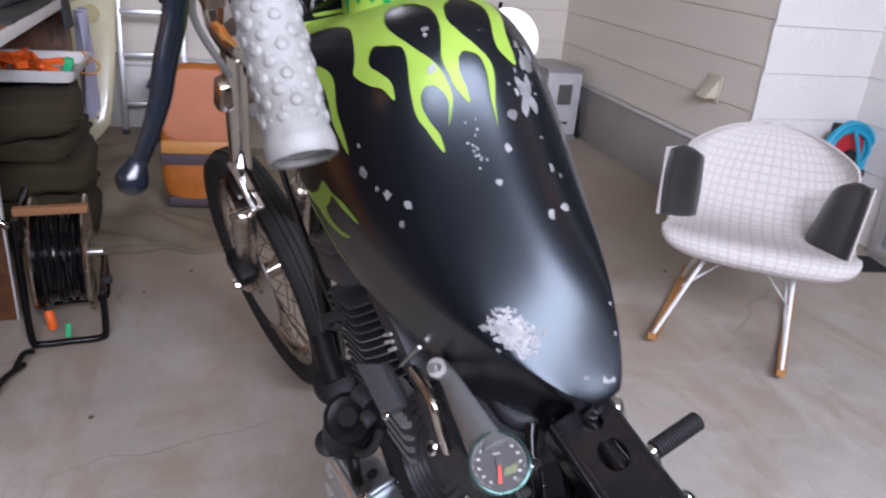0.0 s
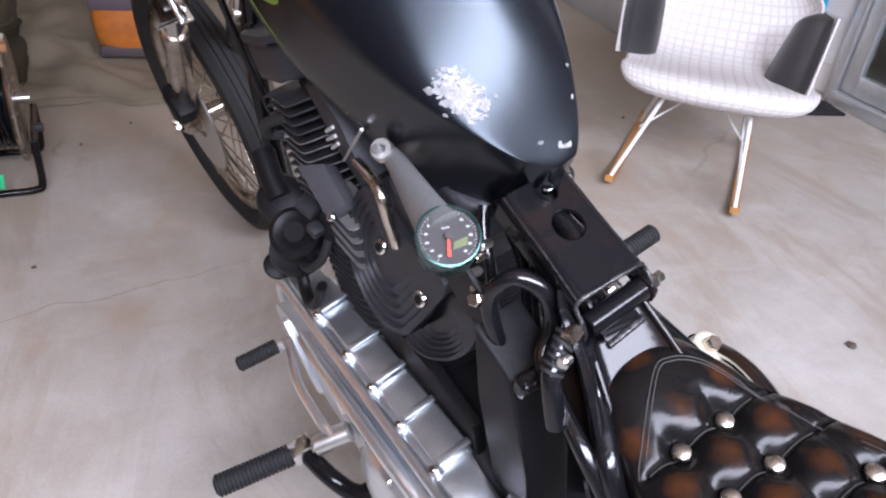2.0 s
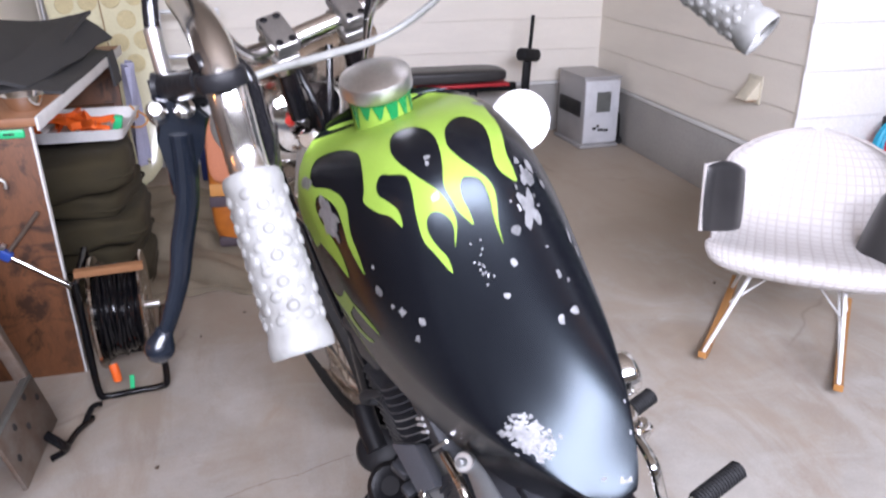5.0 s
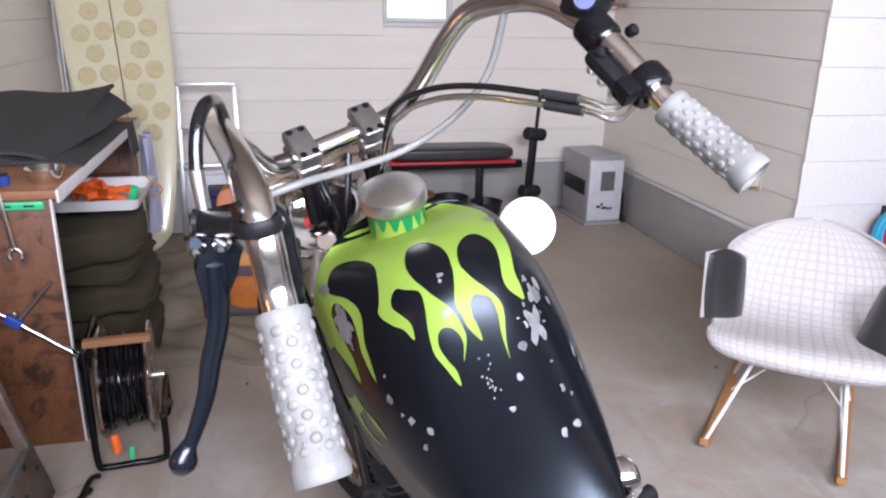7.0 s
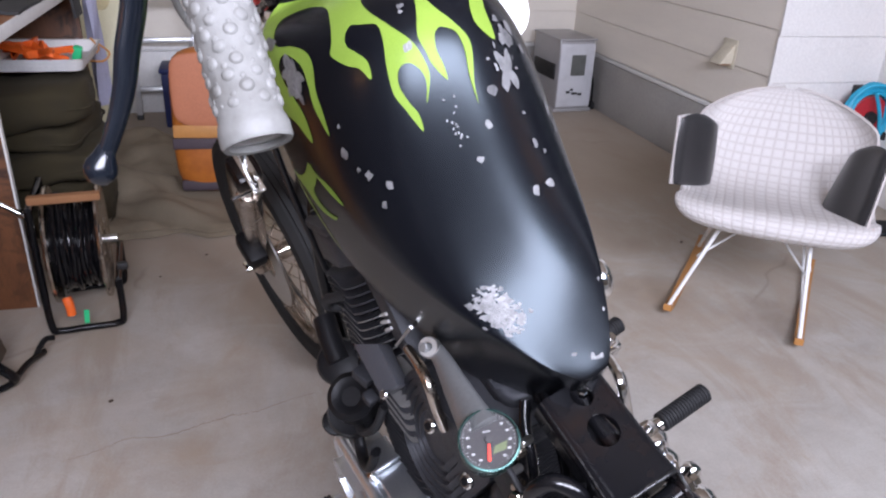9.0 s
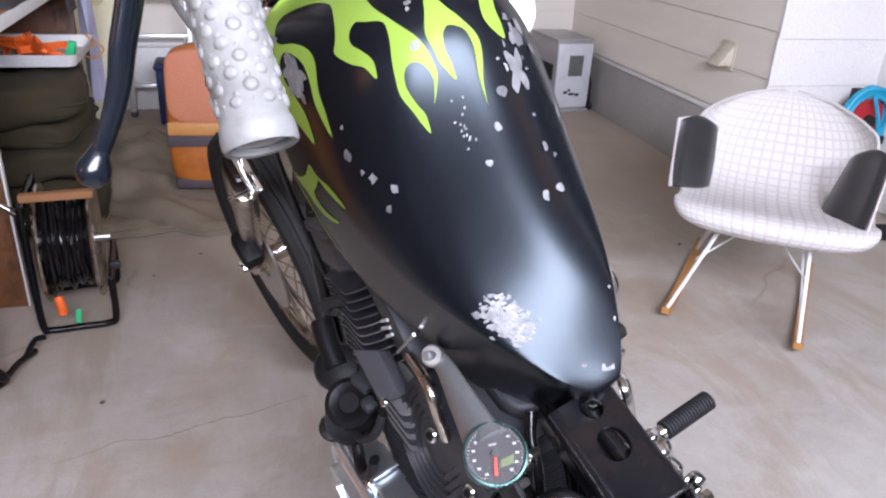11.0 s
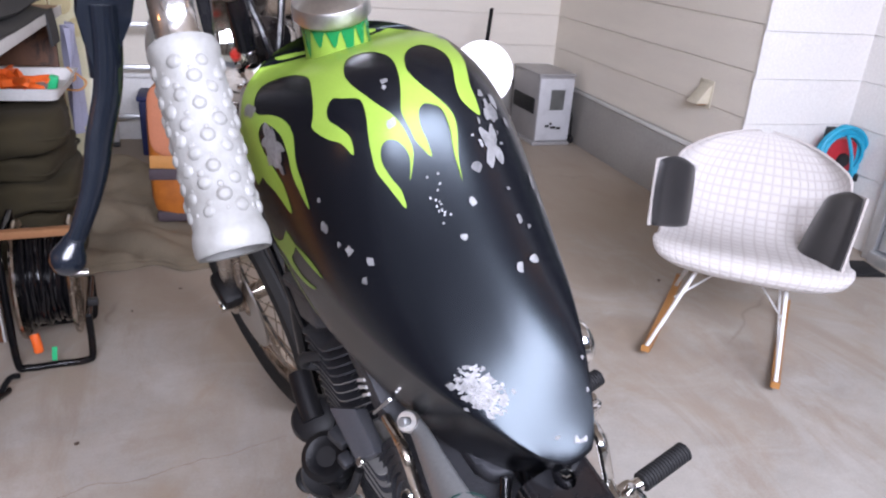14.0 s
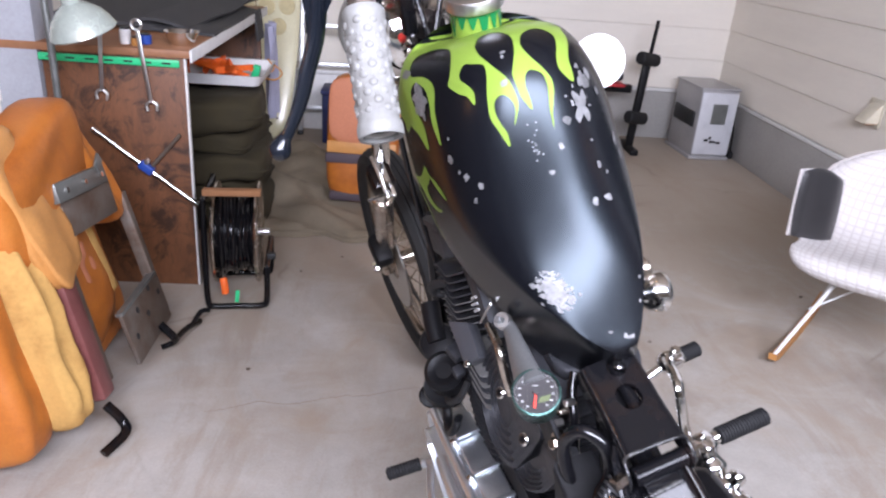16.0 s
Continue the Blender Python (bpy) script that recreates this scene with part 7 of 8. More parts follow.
def small_jars():
    for x, y, h, r, mat, lab in ((-0.60, 2.66, 0.055, 0.018, WHITE_PLASTIC, "small white bottle on the bench top"), (-0.545, 2.68, 0.035, 0.022, BLUE_TOOL, "small blue pot on the bench top"), (-0.56, 2.64, 0.028, 0.016, AMBER, "small amber pot on the bench top")):
        o = root("small_pot", pose(x, y, 0.842), lab, "pot", "pots on the bench")
        part("body", lathe([(0, 0), (r * 0.9, 0), (r, 0.004), (r, h * 0.8), (r * 0.8, h * 0.86), (0, h * 0.86)], 20), mat, o)
        part("lid", lathe([(0, h * 0.86), (r * 0.86, h * 0.86), (r * 0.86, h), (0, h)], 20), PLASTIC_BLACK, o)


small_jars()


def foam_mat():
    o = root("folded_foam_mat", pose(-0.735, 3.42, 0.842), "charcoal foam mat folded loosely on the bench top", "mat")

    def edge(v):
        return 0.175 + 0.12 * v + 0.012 * math.sin(v * 5)

    def upper(u, v):
        x = -0.245 + (edge(v) + 0.245) * u
        z = 0.030 + 0.095 * v + 0.018 * math.sin(math.pi * u) - 0.020 * u + 0.060 * v ** 2 * u ** 5 + 0.006 * math.sin(u * 9 + v * 6)
        return Vector((x, -0.455 + 0.99 * v - 0.02 * u, z))

    def middle(u, v):
        x = edge(v) - 0.09 + 0.165 * u
        return Vector((x, -0.465 + 0.965 * v, 0.018 + (0.030 + 0.100 * v ** 1.3) * math.cos(u * 1.35) ** 0.8 + 0.004 * math.sin(v * 13 + u * 4)))

    def lower(u, v):
        x = 0.06 + 0.302 * u
        return Vector((x, -0.475 + 0.93 * v - 0.03 * u, 0.011 + 0.020 * math.sin(math.pi * min(1, u * 1.1)) * (0.4 + 0.6 * v) + 0.004 * math.sin(v * 11)))
    for nm, fn, th in (("upper_fold", upper, 0.014), ("middle_fold", middle, 0.012), ("lower_fold", lower, 0.010)):
        part(nm, thicken(grid_surface(fn, 30, 36), th), FOAM_GREY, o, sharp=60)
    part("flap", thicken(grid_surface(lambda u, v: Vector((0.364 + 0.012 * math.sin(u * 1.5), 0.28 + 0.15 * v + 0.01 * u, 0.012 - 0.135 * u)), 12, 12), 0.010), FOAM_GREY, o, "corner of the mat hanging over the edge")


foam_mat()


def cushions():
    rnd4 = random.Random(2)
    z = 0.006
    for i, (h, dx, dy, turn, tip) in enumerate(((0.112, 0.02, 0.0, 3, 0), (0.105, -0.015, 0.03, -5, 2), (0.118, 0.025, -0.02, 6, -3), (0.100, -0.02, 0.02, -3, 3), (0.135, 0.0, -0.03, 8, -4))):
        o = root("olive_cushion", pose(-0.475 + dx, 3.36 + dy, z + h / 2, 0, tip, turn + rnd4.uniform(-1, 1)), "olive green seat cushion in a stack under the bench", "cushion", "stack of olive cushions")
        part("cover", pillow((0.40, 0.52, h * 1.10), crease=0.34, seed=i * 3.1), OLIVE, o, sharp=80)
        rim = rounded(0.39, 0.505, 0.05, 6)
        part("piping", tube([(x, y, -0.01) for x, y in rim], 0.006, 6, n=1, closed=True), OLIVE, o)
        z += h * 0.985


cushions()


def tray():
    o = root("white_tray", pose(-0.43, 3.40, 0.609), "white plastic tray of orange straps under the bench", "tray")
    bm = bmesh.new()
    for k, (w, d, z) in enumerate(((0.30, 0.36, 0.0), (0.33, 0.40, 0.045), (0.345, 0.415, 0.047), (0.325, 0.395, 0.045), (0.295, 0.355, 0.004))):
        for x, y in rounded(w, d, 0.03, 4):
            bm.verts.new((x, y, z))
    bm.verts.ensure_lookup_table()
    n = 20
    for k in range(4):
        for i in range(n):
            j = (i + 1) % n
            bm.faces.new([bm.verts[k * n + i], bm.verts[k * n + j], bm.verts[(k + 1) * n + j], bm.verts[(k + 1) * n + i]])
    bm.faces.new([bm.verts[i] for i in range(n)][::-1])
    bm.faces.new([bm.verts[4 * n + i] for i in range(n)])
    part("body", bm, WHITE_PLASTIC, o)
    rnd5 = random.Random(9)
    for i in range(9):
        s = root("orange_strap", pose(-0.43 + rnd5.uniform(-0.09, 0.09), 3.36 + rnd5.uniform(-0.12, 0.12), 0.628), "crumpled orange webbing strap in the white tray", "strap", "orange straps")
        pts = [(rnd5.uniform(-0.09, 0.09), rnd5.uniform(-0.08, 0.08), 0.006 + rnd5.uniform(0, 0.045)) for _ in range(6)]
        part("webbing", tube(pts, 0.013, 8, flat=0.25), ORANGE_STRAP, s)
    gtag = root("green_clip", pose(-0.30, 3.30, 0.655), "small green plastic clip on the tray", "clip")
    part("body", box((0.03, 0.03, 0.06), (0, 0, 0.0), 0.006, (10, 15, 0)), GREEN_STRIP, gtag)


tray()


def hanging_cloth():
    def f(u, v):
        return Vector((0.02 * math.sin(u * 11) + 0.01 * math.sin(u * 23 + v * 4), -0.11 + 0.22 * u, -0.46 * v))
    bm = grid_surface(f, 30, 16)
    thicken(bm, 0.004)
    tagged(link(bm, "hanging_cloth", LILAC, m=pose(-0.350, 4.02, 0.765)), "pale lilac cloth hanging at the end of the bench", "cloth")
    pts = [(0, 0, 0), (0.03, -0.03, -0.04), (-0.02, -0.05, -0.07), (0.04, -0.06, -0.08), (0.07, -0.05, -0.05), (0.03, -0.02, -0.02)]
    tagged(link(tube(pts, 0.004, 8), "string_loop", AMBER, m=pose(-0.30, 3.60, 0.66)), "loop of thin orange string over the olive cushions", "string")


hanging_cloth()


def work_lamp():
    o = root("work_lamp", pose(-0.61, 2.36, 0.915), "pale enamel dome work lamp on an arm by the bench", "lamp")
    part("shade", lathe([(0.092, 0.0), (0.094, 0.003), (0.088, 0.020), (0.070, 0.050), (0.045, 0.072), (0.024, 0.085), (0.022, 0.11), (0.0, 0.112), (0.0, 0.108), (0.019, 0.10), (0.021, 0.083), (0.043, 0.069), (0.067, 0.048), (0.085, 0.019), (0.092, 0.0)], 44, pose(0, 0, 0, 12, -14, 0)), ENAMEL, o)
    part("bulb", lathe([(0, 0.020), (0.020, 0.028), (0.028, 0.045), (0.020, 0.065), (0.012, 0.08), (0, 0.08)], 20), WHITE_PLASTIC, o)
    part("arm", tube([(0.02, 0.02, 0.11), (-0.02, 0.06, 0.20), (-0.10, 0.11, 0.24), (-0.15, 0.12, 0.12), (-0.15, 0.12, -0.10), (-0.15, 0.12, -0.915)], 0.011, 12), ZINC, o, "grey-green upright arm")
    part("foot", lathe([(0, -0.915), (0.06, -0.915), (0.06, -0.905), (0.02, -0.895), (0, -0.895)], 28, pose(-0.15, 0.12, 0)), ZINC, o)


work_lamp()


# cable reel in front of the panel
def cable_reel():
    o = root("cable_reel", pose(-0.240, 2.565, 0, 0, 0, 6), "black cable wound on a reel in a black tube frame", "cable reel")
    R = Matrix(((0, 0, 1, 0), (0, 1, 0, 0), (-1, 0, 0, 0), (0, 0, 0, 1)))
    c = Matrix.Translation((0, 0.0, 0.235)) @ R
    for sx in (-0.072, 0.068):
        part("flange", lathe([(0.03, sx - 0.003), (0.165, sx - 0.003), (0.175, sx - 0.006), (0.178, sx), (0.175, sx + 0.006), (0.165, sx + 0.003), (0.03, sx + 0.003), (0.03, sx - 0.003)], 56, c), OLD_CHROME, o, "rusted steel flange")
    rnd6 = random.Random(4)
    for i in range(13):
        x = -0.060 + 0.119 * i / 12
        rr = 0.137 + rnd6.uniform(-0.012, 0.014)
        pts = [((x + rnd6.uniform(-0.006, 0.006)), rr * math.cos(2 * math.pi * k / 14) , 0.235 + rr * math.sin(2 * math.pi * k / 14)) for k in range(14)]
        part("cable_turn", tube(pts, 0.0062, 8, n=3, closed=True), CABLE_BLACK, o)
    part("core", lathe([(0, -0.068), (0.125, -0.068), (0.125, 0.064), (0, 0.064)], 40, c), CABLE_BLACK, o)
    for yy in (-0.135, 0.135):
        fr = [(-0.098, yy, 0.40), (-0.100, yy, 0.20), (-0.098, yy, 0.03), (-0.075, yy, 0.011), (0.0, yy, 0.011), (0.078, yy, 0.012), (0.098, yy, 0.035), (0.10, yy, 0.16)]
        part("frame_tube", tube(fr, 0.0105, 12), BLACK_GLOSS, o, "black tube frame")
    part("top_bar", box((0.185, 0.03, 0.022), (-0.005, -0.125, 0.424), 0.004), CARD, o, "brown wooden handle bar")
    part("side_rod", rod((-0.098, -0.135, 0.395), (-0.098, 0.135, 0.395), 0.0095, seg=12), BLACK_GLOSS, o)
    part("side_rod", rod((0.10, -0.135, 0.155), (0.10, 0.135, 0.155), 0.0095, seg=12), BLACK_GLOSS, o)
    part("axle", rod((-0.10, 0, 0.235), (0.105, 0, 0.235), 0.012, seg=14), STEEL, o)
    part("crank_knob", box((0.03, 0.022, 0.022), (0.115, -0.11, 0.19), 0.005), PLASTIC_BLACK, o)
    part("plug", tube([(-0.045, -0.140, 0.12), (-0.040, -0.150, 0.10), (-0.038, -0.150, 0.07)], 0.013, 12), ORANGE_STRAP, o, "orange socket end")
    part("tag", box((0.014, 0.004, 0.045), (0.0, -0.148, 0.055), 0.001, (0, 6, 0)), GREEN_STRIP, o, "green cable tag")


cable_reel()


# ---------------------------------------------------------------- vehicle seat leaning by the bench
def vehicle_seat():
    m = Matrix(((0, -0.26, 0.966, -0.3912), (1, 0, 0, 1.9), (0, 0.966, 0.26, 0.0041), (0, 0, 0, 1)))
    # local: x along the floor, y up the slope, z out of the underside
    o = root("vehicle_seat", m, "worn orange vinyl vehicle seat tipped up on its rusty frame", "seat")
    part("base_pad", pillow((0.57, 0.66, 0.20), crease=0.12, at=(-0.04, 0.45, -0.150), rot=(0, 0, 8)), ORANGE_FABRIC, o, "orange vinyl base cushion", sharp=80)
    part("side_bolster", pillow((0.17, 0.66, 0.24), crease=0.15, at=(-0.31, 0.42, -0.170), rot=(0, 0, -3), seed=4), ORANGE_FABRIC, o, "orange vinyl bolster", sharp=80)
    part("foam_edge", pillow((0.11, 0.52, 0.12), crease=0.4, at=(-0.225, 0.36, -0.055), rot=(0, 0, -4), seed=2), FOAM, o, "exposed yellow foam", sharp=80)
    part("front_roll", pillow((0.52, 0.28, 0.15), crease=0.12, at=(-0.01, 0.650, -0.045), rot=(12, 0, 12), seed=7), ORANGE_FABRIC, o, "orange vinyl fold over the frame", sharp=80)
    part("side_roll", pillow((0.10, 0.38, 0.12), crease=0.2, at=(0.255, 0.60, -0.045), rot=(0, 0, 25), seed=9), ORANGE_FABRIC, o, "orange vinyl edge roll", sharp=80)
    part("flap", pillow((0.20, 0.40, 0.050), crease=0.35, at=(-0.125, 0.610, 0.004), rot=(0, 6, 16), seed=8), AMBER, o, "torn amber flap", sharp=80)
    part("backrest", pillow((0.50, 0.80, 0.18), crease=0.12, at=(-0.07, 0.40, -0.36), rot=(0, 0, 10), seed=5), ORANGE_FABRIC, o, "orange vinyl backrest", sharp=80)
    part("inner_web", pillow((0.44, 0.42, 0.05), at=(0.11, 0.31, -0.115), crease=0.2, seed=3), ORANGE_FABRIC, o, "orange webbing inside the frame", sharp=80)
    part("inner_web", pillow((0.13, 0.17, 0.05), at=(0.10, 0.36, -0.075), rot=(0, 0, 8), crease=0.3, seed=6), ORANGE_PALE, o, "faded salmon padding inside the frame", sharp=80)
    part("inner_strap", box((0.035, 0.26, 0.006), (0.215, 0.37, -0.060), 0.002, (0, 0, 4)), FOAM, o)
    near = part("near_rail", box((0.062, 0.44, 0.035), (-0.132, 0.325, 0.0), 0.008, (0, 0, -6)), MAROON, o, "maroon painted side rail")
    part("near_web", box((0.050, 0.42, 0.010), (-0.072, 0.32, -0.010), 0.003, (0, 0, -7)), RUSTY, near, "rusty inner web of the rail")
    part("far_rail", box((0.030, 0.40, 0.034), (0.335, 0.290, 0.0), 0.004, (0, 0, -2)), RUSTY, o, "rusty side rail")
    low = part("lower_plate", box((0.295, 0.155, 0.012), (0.190, 0.146, 0.012), 0.003, (0, 0, -1)), RUSTY, o, "rusty drilled plate")
    part("plate_lip", box((0.29, 0.010, 0.022), (0.190, 0.226, 0.010), 0.002, (0, 0, -1)), ZINC, low)
    for k in range(5):
        part("hole", lathe([(0, 0), (0.0095, 0), (0.0095, 0.0015), (0, 0.0015)], 14, pose(0.085 + 0.055 * k, 0.150 + (0.035 if k % 2 else -0.012) + 0.008 * k, 0.0182)), PLASTIC_BLACK, low)
    up = part("upper_bracket", box((0.285, 0.050, 0.022), (0.095, 0.597, 0.026), 0.004, (0, 0, -7)), ZINC, o, "grey slotted bracket")
    part("upper_plate", box((0.29, 0.10, 0.008), (0.125, 0.525, 0.014), 0.002, (0, 0, -7)), RUSTY, o)
    for k in range(3):
        part("bracket_bolt", rod((0.0 + 0.10 * k, 0.609 - 0.012 * k, 0.036), (0.0 + 0.10 * k, 0.609 - 0.012 * k, 0.043), 0.0075, seg=6), CHROME, up)
    part("bracket_tab", box((0.05, 0.030, 0.006), (0.21, 0.615, 0.038), 0.002, (0, 0, 30)), ZINC, up)
    legm = m.inverted()
    for pts in ([(-0.405, 1.715, 0.10), (-0.375, 1.72, 0.055), (-0.36, 1.70, 0.03), (-0.392, 1.634, 0.014)], [(-0.395, 2.13, 0.10), (-0.36, 2.13, 0.06), (-0.36, 2.15, 0.03), (-0.398, 2.139, 0.014)], [(-0.36, 2.15, 0.035), (-0.345, 2.22, 0.035), (-0.324, 2.30, 0.018)]):
        part("leg", tube([legm @ Vector(p) for p in pts], 0.0125, 12, flat=0.7), BLACK_GLOSS, o, "bent black foot")
    part("slider_rail", tube([legm @ Vector(p) for p in [(-0.66, 1.70, 0.012), (-0.60, 1.675, 0.014), (-0.555, 1.65, 0.012)]], 0.012, 10, flat=0.6), BLACK_MATT, o)
    part("latch", tube([legm @ Vector(p) for p in [(-0.335, 2.26, 0.03), (-0.32, 2.31, 0.05), (-0.30, 2.33, 0.045)]], 0.008, 8), BLACK_MATT, o)


vehicle_seat()


# ---------------------------------------------------------------- back of the garage
def tarp():
    def f(u, v):
        x = -0.62 + 1.25 * u
        y = 3.075 + 1.35 * v + 0.03 * math.sin(u * 17) * (1 - v) + 0.015 * math.sin(u * 41)
        edge = min(1, min(v / 0.03, (1 - v) / 0.05, u / 0.03, (1 - u) / 0.03))
        p = Vector((x * 2.2, y * 3.2, 0.0))
        z = abs(noise.noise(p + Vector((3, 1, 0)))) * 0.10 + abs(noise.noise(p * 2.3)) * 0.04
        z += 0.050 * max(0, math.sin((y - 3.07) * 9 + x * 6.0 + 1.5 * math.sin(x * 5))) ** 1.5 + 0.018 * abs(math.sin(y * 16 + x * 13 + 2 * math.sin(y * 4))) * (1 - 0.5 * v)
        z *= 0.35 + 0.65 * min(1, abs(u - 0.62) * 4)
        return Vector((x, y, 0.004 + z * max(0, edge) * (0.45 if abs(u - 0.62) < 0.16 and v > 0.22 else 1)))
    bm = grid_surface(f, 90, 70)
    thicken(bm, 0.003)
    t = tagged(link(bm, "canvas_tarp", TARP, sharp=70), "crumpled khaki canvas tarp spread on the concrete", "tarp")
    part("hem", tube([f(k / 60, 0.012) + Vector((0, 0, 0.006)) for k in range(1, 60)], 0.006, 8), TARP, t, "rolled stitched hem")
    part("hem", tube([f(0.988, 0.02 + 0.94 * k / 60) + Vector((0, 0, 0.006)) for k in range(60)], 0.006, 8), TARP, t, "rolled stitched hem")


tarp()


def orange_case():
    o = root("orange_seat_block", pose(0.145, 3.555, 0.025, -6, 0, -4), "upright orange padded block with amber and grey bands", "seat pad")
    part("block", pillow((0.34, 0.19, 0.60), at=(0, 0, 0.30), crease=0.05), ORANGE_FABRIC, o, sharp=80)
    part("faded_panel", pillow((0.315, 0.020, 0.30), at=(0, -0.092, 0.435), crease=0.05, n=6), ORANGE_PALE, o, "faded salmon-orange panel", sharp=80)
    part("amber_band", box((0.325, 0.012, 0.055), (0, -0.093, 0.262), 0.005), AMBER, o, "amber band")
    part("grey_band", box((0.335, 0.014, 0.048), (0, -0.092, 0.210), 0.005), BAND_GREY, o, "dark grey band")
    part("base", box((0.30, 0.17, 0.05), (0, 0.0, 0.025), 0.015), BAND_GREY, o)


orange_case()


def surfboard():
    a, b = Vector((-0.455, 4.45, 0.03)), Vector((-0.665, 5.07, 1.95))
    d = (b - a).normalized()
    side = Vector((1, 0, 0))
    side = (side - d * side.dot(d)).normalized()
    nrm = side.cross(d)
    if nrm.y > 0:
        nrm = -nrm
    m = Matrix((side, d, nrm)).transposed().to_4x4()
    m.translation = a
    o = root("surfboard", m, "yellowed white surfboard leaning on the back wall", "surfboard")
    L = 2.05

    def half(t):
        return 0.285 * (math.sin(math.pi * min(1, 0.06 + t * 0.62)) ** 0.62) * min(1, (t / 0.05) ** 0.5 if t < 0.05 else 1) * (1 if t < 0.85 else math.sqrt(max(0.0, 1 - ((t - 0.85) / 0.15) ** 2)) * 0.5 + 0.5)

    def f(u, v):
        w = half(v)
        an = 2 * math.pi * u
        return Vector((w * math.cos(an), L * v, 0.028 * math.sin(an) * min(1, w / 0.12) + 0.05 * (v - 0.5) ** 2))
    bm = grid_surface(f, 32, 60, wrap=True)
    bmesh.ops.remove_doubles(bm, verts=bm.verts, dist=1e-5)
    brd = part("board", bm, SURF, o, sharp=70)
    part("stringer", box((0.006, 1.86, 0.003), (0, 1.0, 0.0415), 0.0), STRINGER, o, "thin brown stringer line")
    for r in range(9):
        y = 0.66 + r * 0.115
        for c in range(-2, 3):
            x = c * 0.115 + (0.0575 if r % 2 else 0)
            if abs(x) < half(y / L) - 0.07 and abs(x) > 0.02:
                z = 0.028 * math.sqrt(max(0, 1 - (x / half(y / L)) ** 2)) + 0.05 * (y / L - 0.5) ** 2
                part("traction_pad", lathe([(0, 0.004), (0.046, 0.0035), (0.049, 0.0), (0, 0)], 28, pose(x, y, z + 0.0005)), SURF_PAD, brd, "tan round traction pad")
    part("leash_plug", lathe([(0, 0.004), (0.010, 0.003), (0.012, 0), (0, 0)], 16, pose(0.05, 0.22, 0.034)), PLASTIC_BLACK, o)
    part("leash", tube([(0.05, 0.22, 0.037), (0.065, 0.19, 0.045), (0.055, 0.15, 0.048), (0.08, 0.13, 0.045)], 0.004, 8), CABLE_BLACK, o)


surfboard()


def ladder():
    o = root("step_ladder", pose(-0.135, 4.80, 0, -7, 0, 3), "short aluminium step ladder leaning by the back wall", "ladder")
    for sx in (-1, 1):
        part("rail", box((0.030, 0.045, 0.92), (sx * (0.165), 0, 0.46), 0.003, (0, -sx * 0.6, 0)), ALU, o)
        part("foot", box((0.036, 0.05, 0.03), (sx * 0.170, 0, 0.012), 0.005), PLASTIC_BLACK, o)
    for z in (0.17, 0.44, 0.67):
        part("tread", box((0.31, 0.060, 0.028), (0, -0.004, z), 0.004), ALU, o)
    part("top_cap", box((0.345, 0.055, 0.022), (0, 0, 0.915), 0.004), ALU, o)
    b = root("navy_box", pose(-0.02, 4.70, 0.0), "navy blue storage box behind the ladder", "box")
    part("body", box((0.26, 0.22, 0.30), (0, 0, 0.15), 0.012), NAVY, b)
    part("lid", box((0.28, 0.24, 0.03), (0, 0, 0.315), 0.010), NAVY, b)
    c = root("white_box", pose(-0.22, 5.05, 0.0), "plain white storage box against the back wall", "box")
    part("body", box((0.40, 0.24, 0.36), (0, 0, 0.18), 0.008), WHITE_PLASTIC, c)
    part("lid", box((0.42, 0.26, 0.03), (0, 0, 0.375), 0.008), WHITE_PLASTIC, c)


ladder()


def heater():
    o = root("fan_heater", pose(2.335, 4.90, 0, 0, 0, 4), "silver-grey paraffin fan heater in the corner on concrete", "heater")
    part("casing", box((0.25, 0.38, 0.43), (0, 0, 0.235), 0.012), HEATER_GREY, o)
    part("front_panel", box((0.243, 0.010, 0.40), (0, -0.195, 0.235), 0.004), HEATER_LIGHT, o, "pale side panel")
    part("top_plate", box((0.262, 0.392, 0.014), (0, 0, 0.457), 0.005), HEATER_GREY, o)
    g = part("grille", box((0.010, 0.30, 0.10), (-0.127, 0.0, 0.25), 0.003), PLASTIC_BLACK, o, "dark outlet grille")
    for k in range(6):
        part("louvre", box((0.008, 0.29, 0.006), (-0.134, 0, 0.212 + 0.015 * k), 0.001, (0, 25, 0)), PLASTIC_BLACK, g)
    part("label", box((0.10, 0.0015, 0.13), (0.01, -0.2010, 0.30), 0.0), ZINC, o, "printed instruction label")
    for k, (x, z, w) in enumerate(((-0.045, 0.13, 0.028), (0.0, 0.12, 0.040), (0.04, 0.115, 0.03), (-0.02, 0.145, 0.018))):
        part("marking", box((w, 0.0015, 0.016), (x, -0.2010, z), 0.0), PLASTIC_BLACK, o)
    part("base", box((0.275, 0.40, 0.022), (0, 0, 0.011), 0.006), HEATER_GREY, o)
    part("castor", rod((0.150, -0.16, 0.028), (0.175, -0.16, 0.028), 0.028, seg=20, bevel=0.004), PLASTIC_BLACK, o)
    part("cord", tube([(0.13, -0.12, 0.30), (0.150, -0.16, 0.20), (0.155, -0.17, 0.06)], 0.006, 8), CABLE_BLACK, o)


heater()


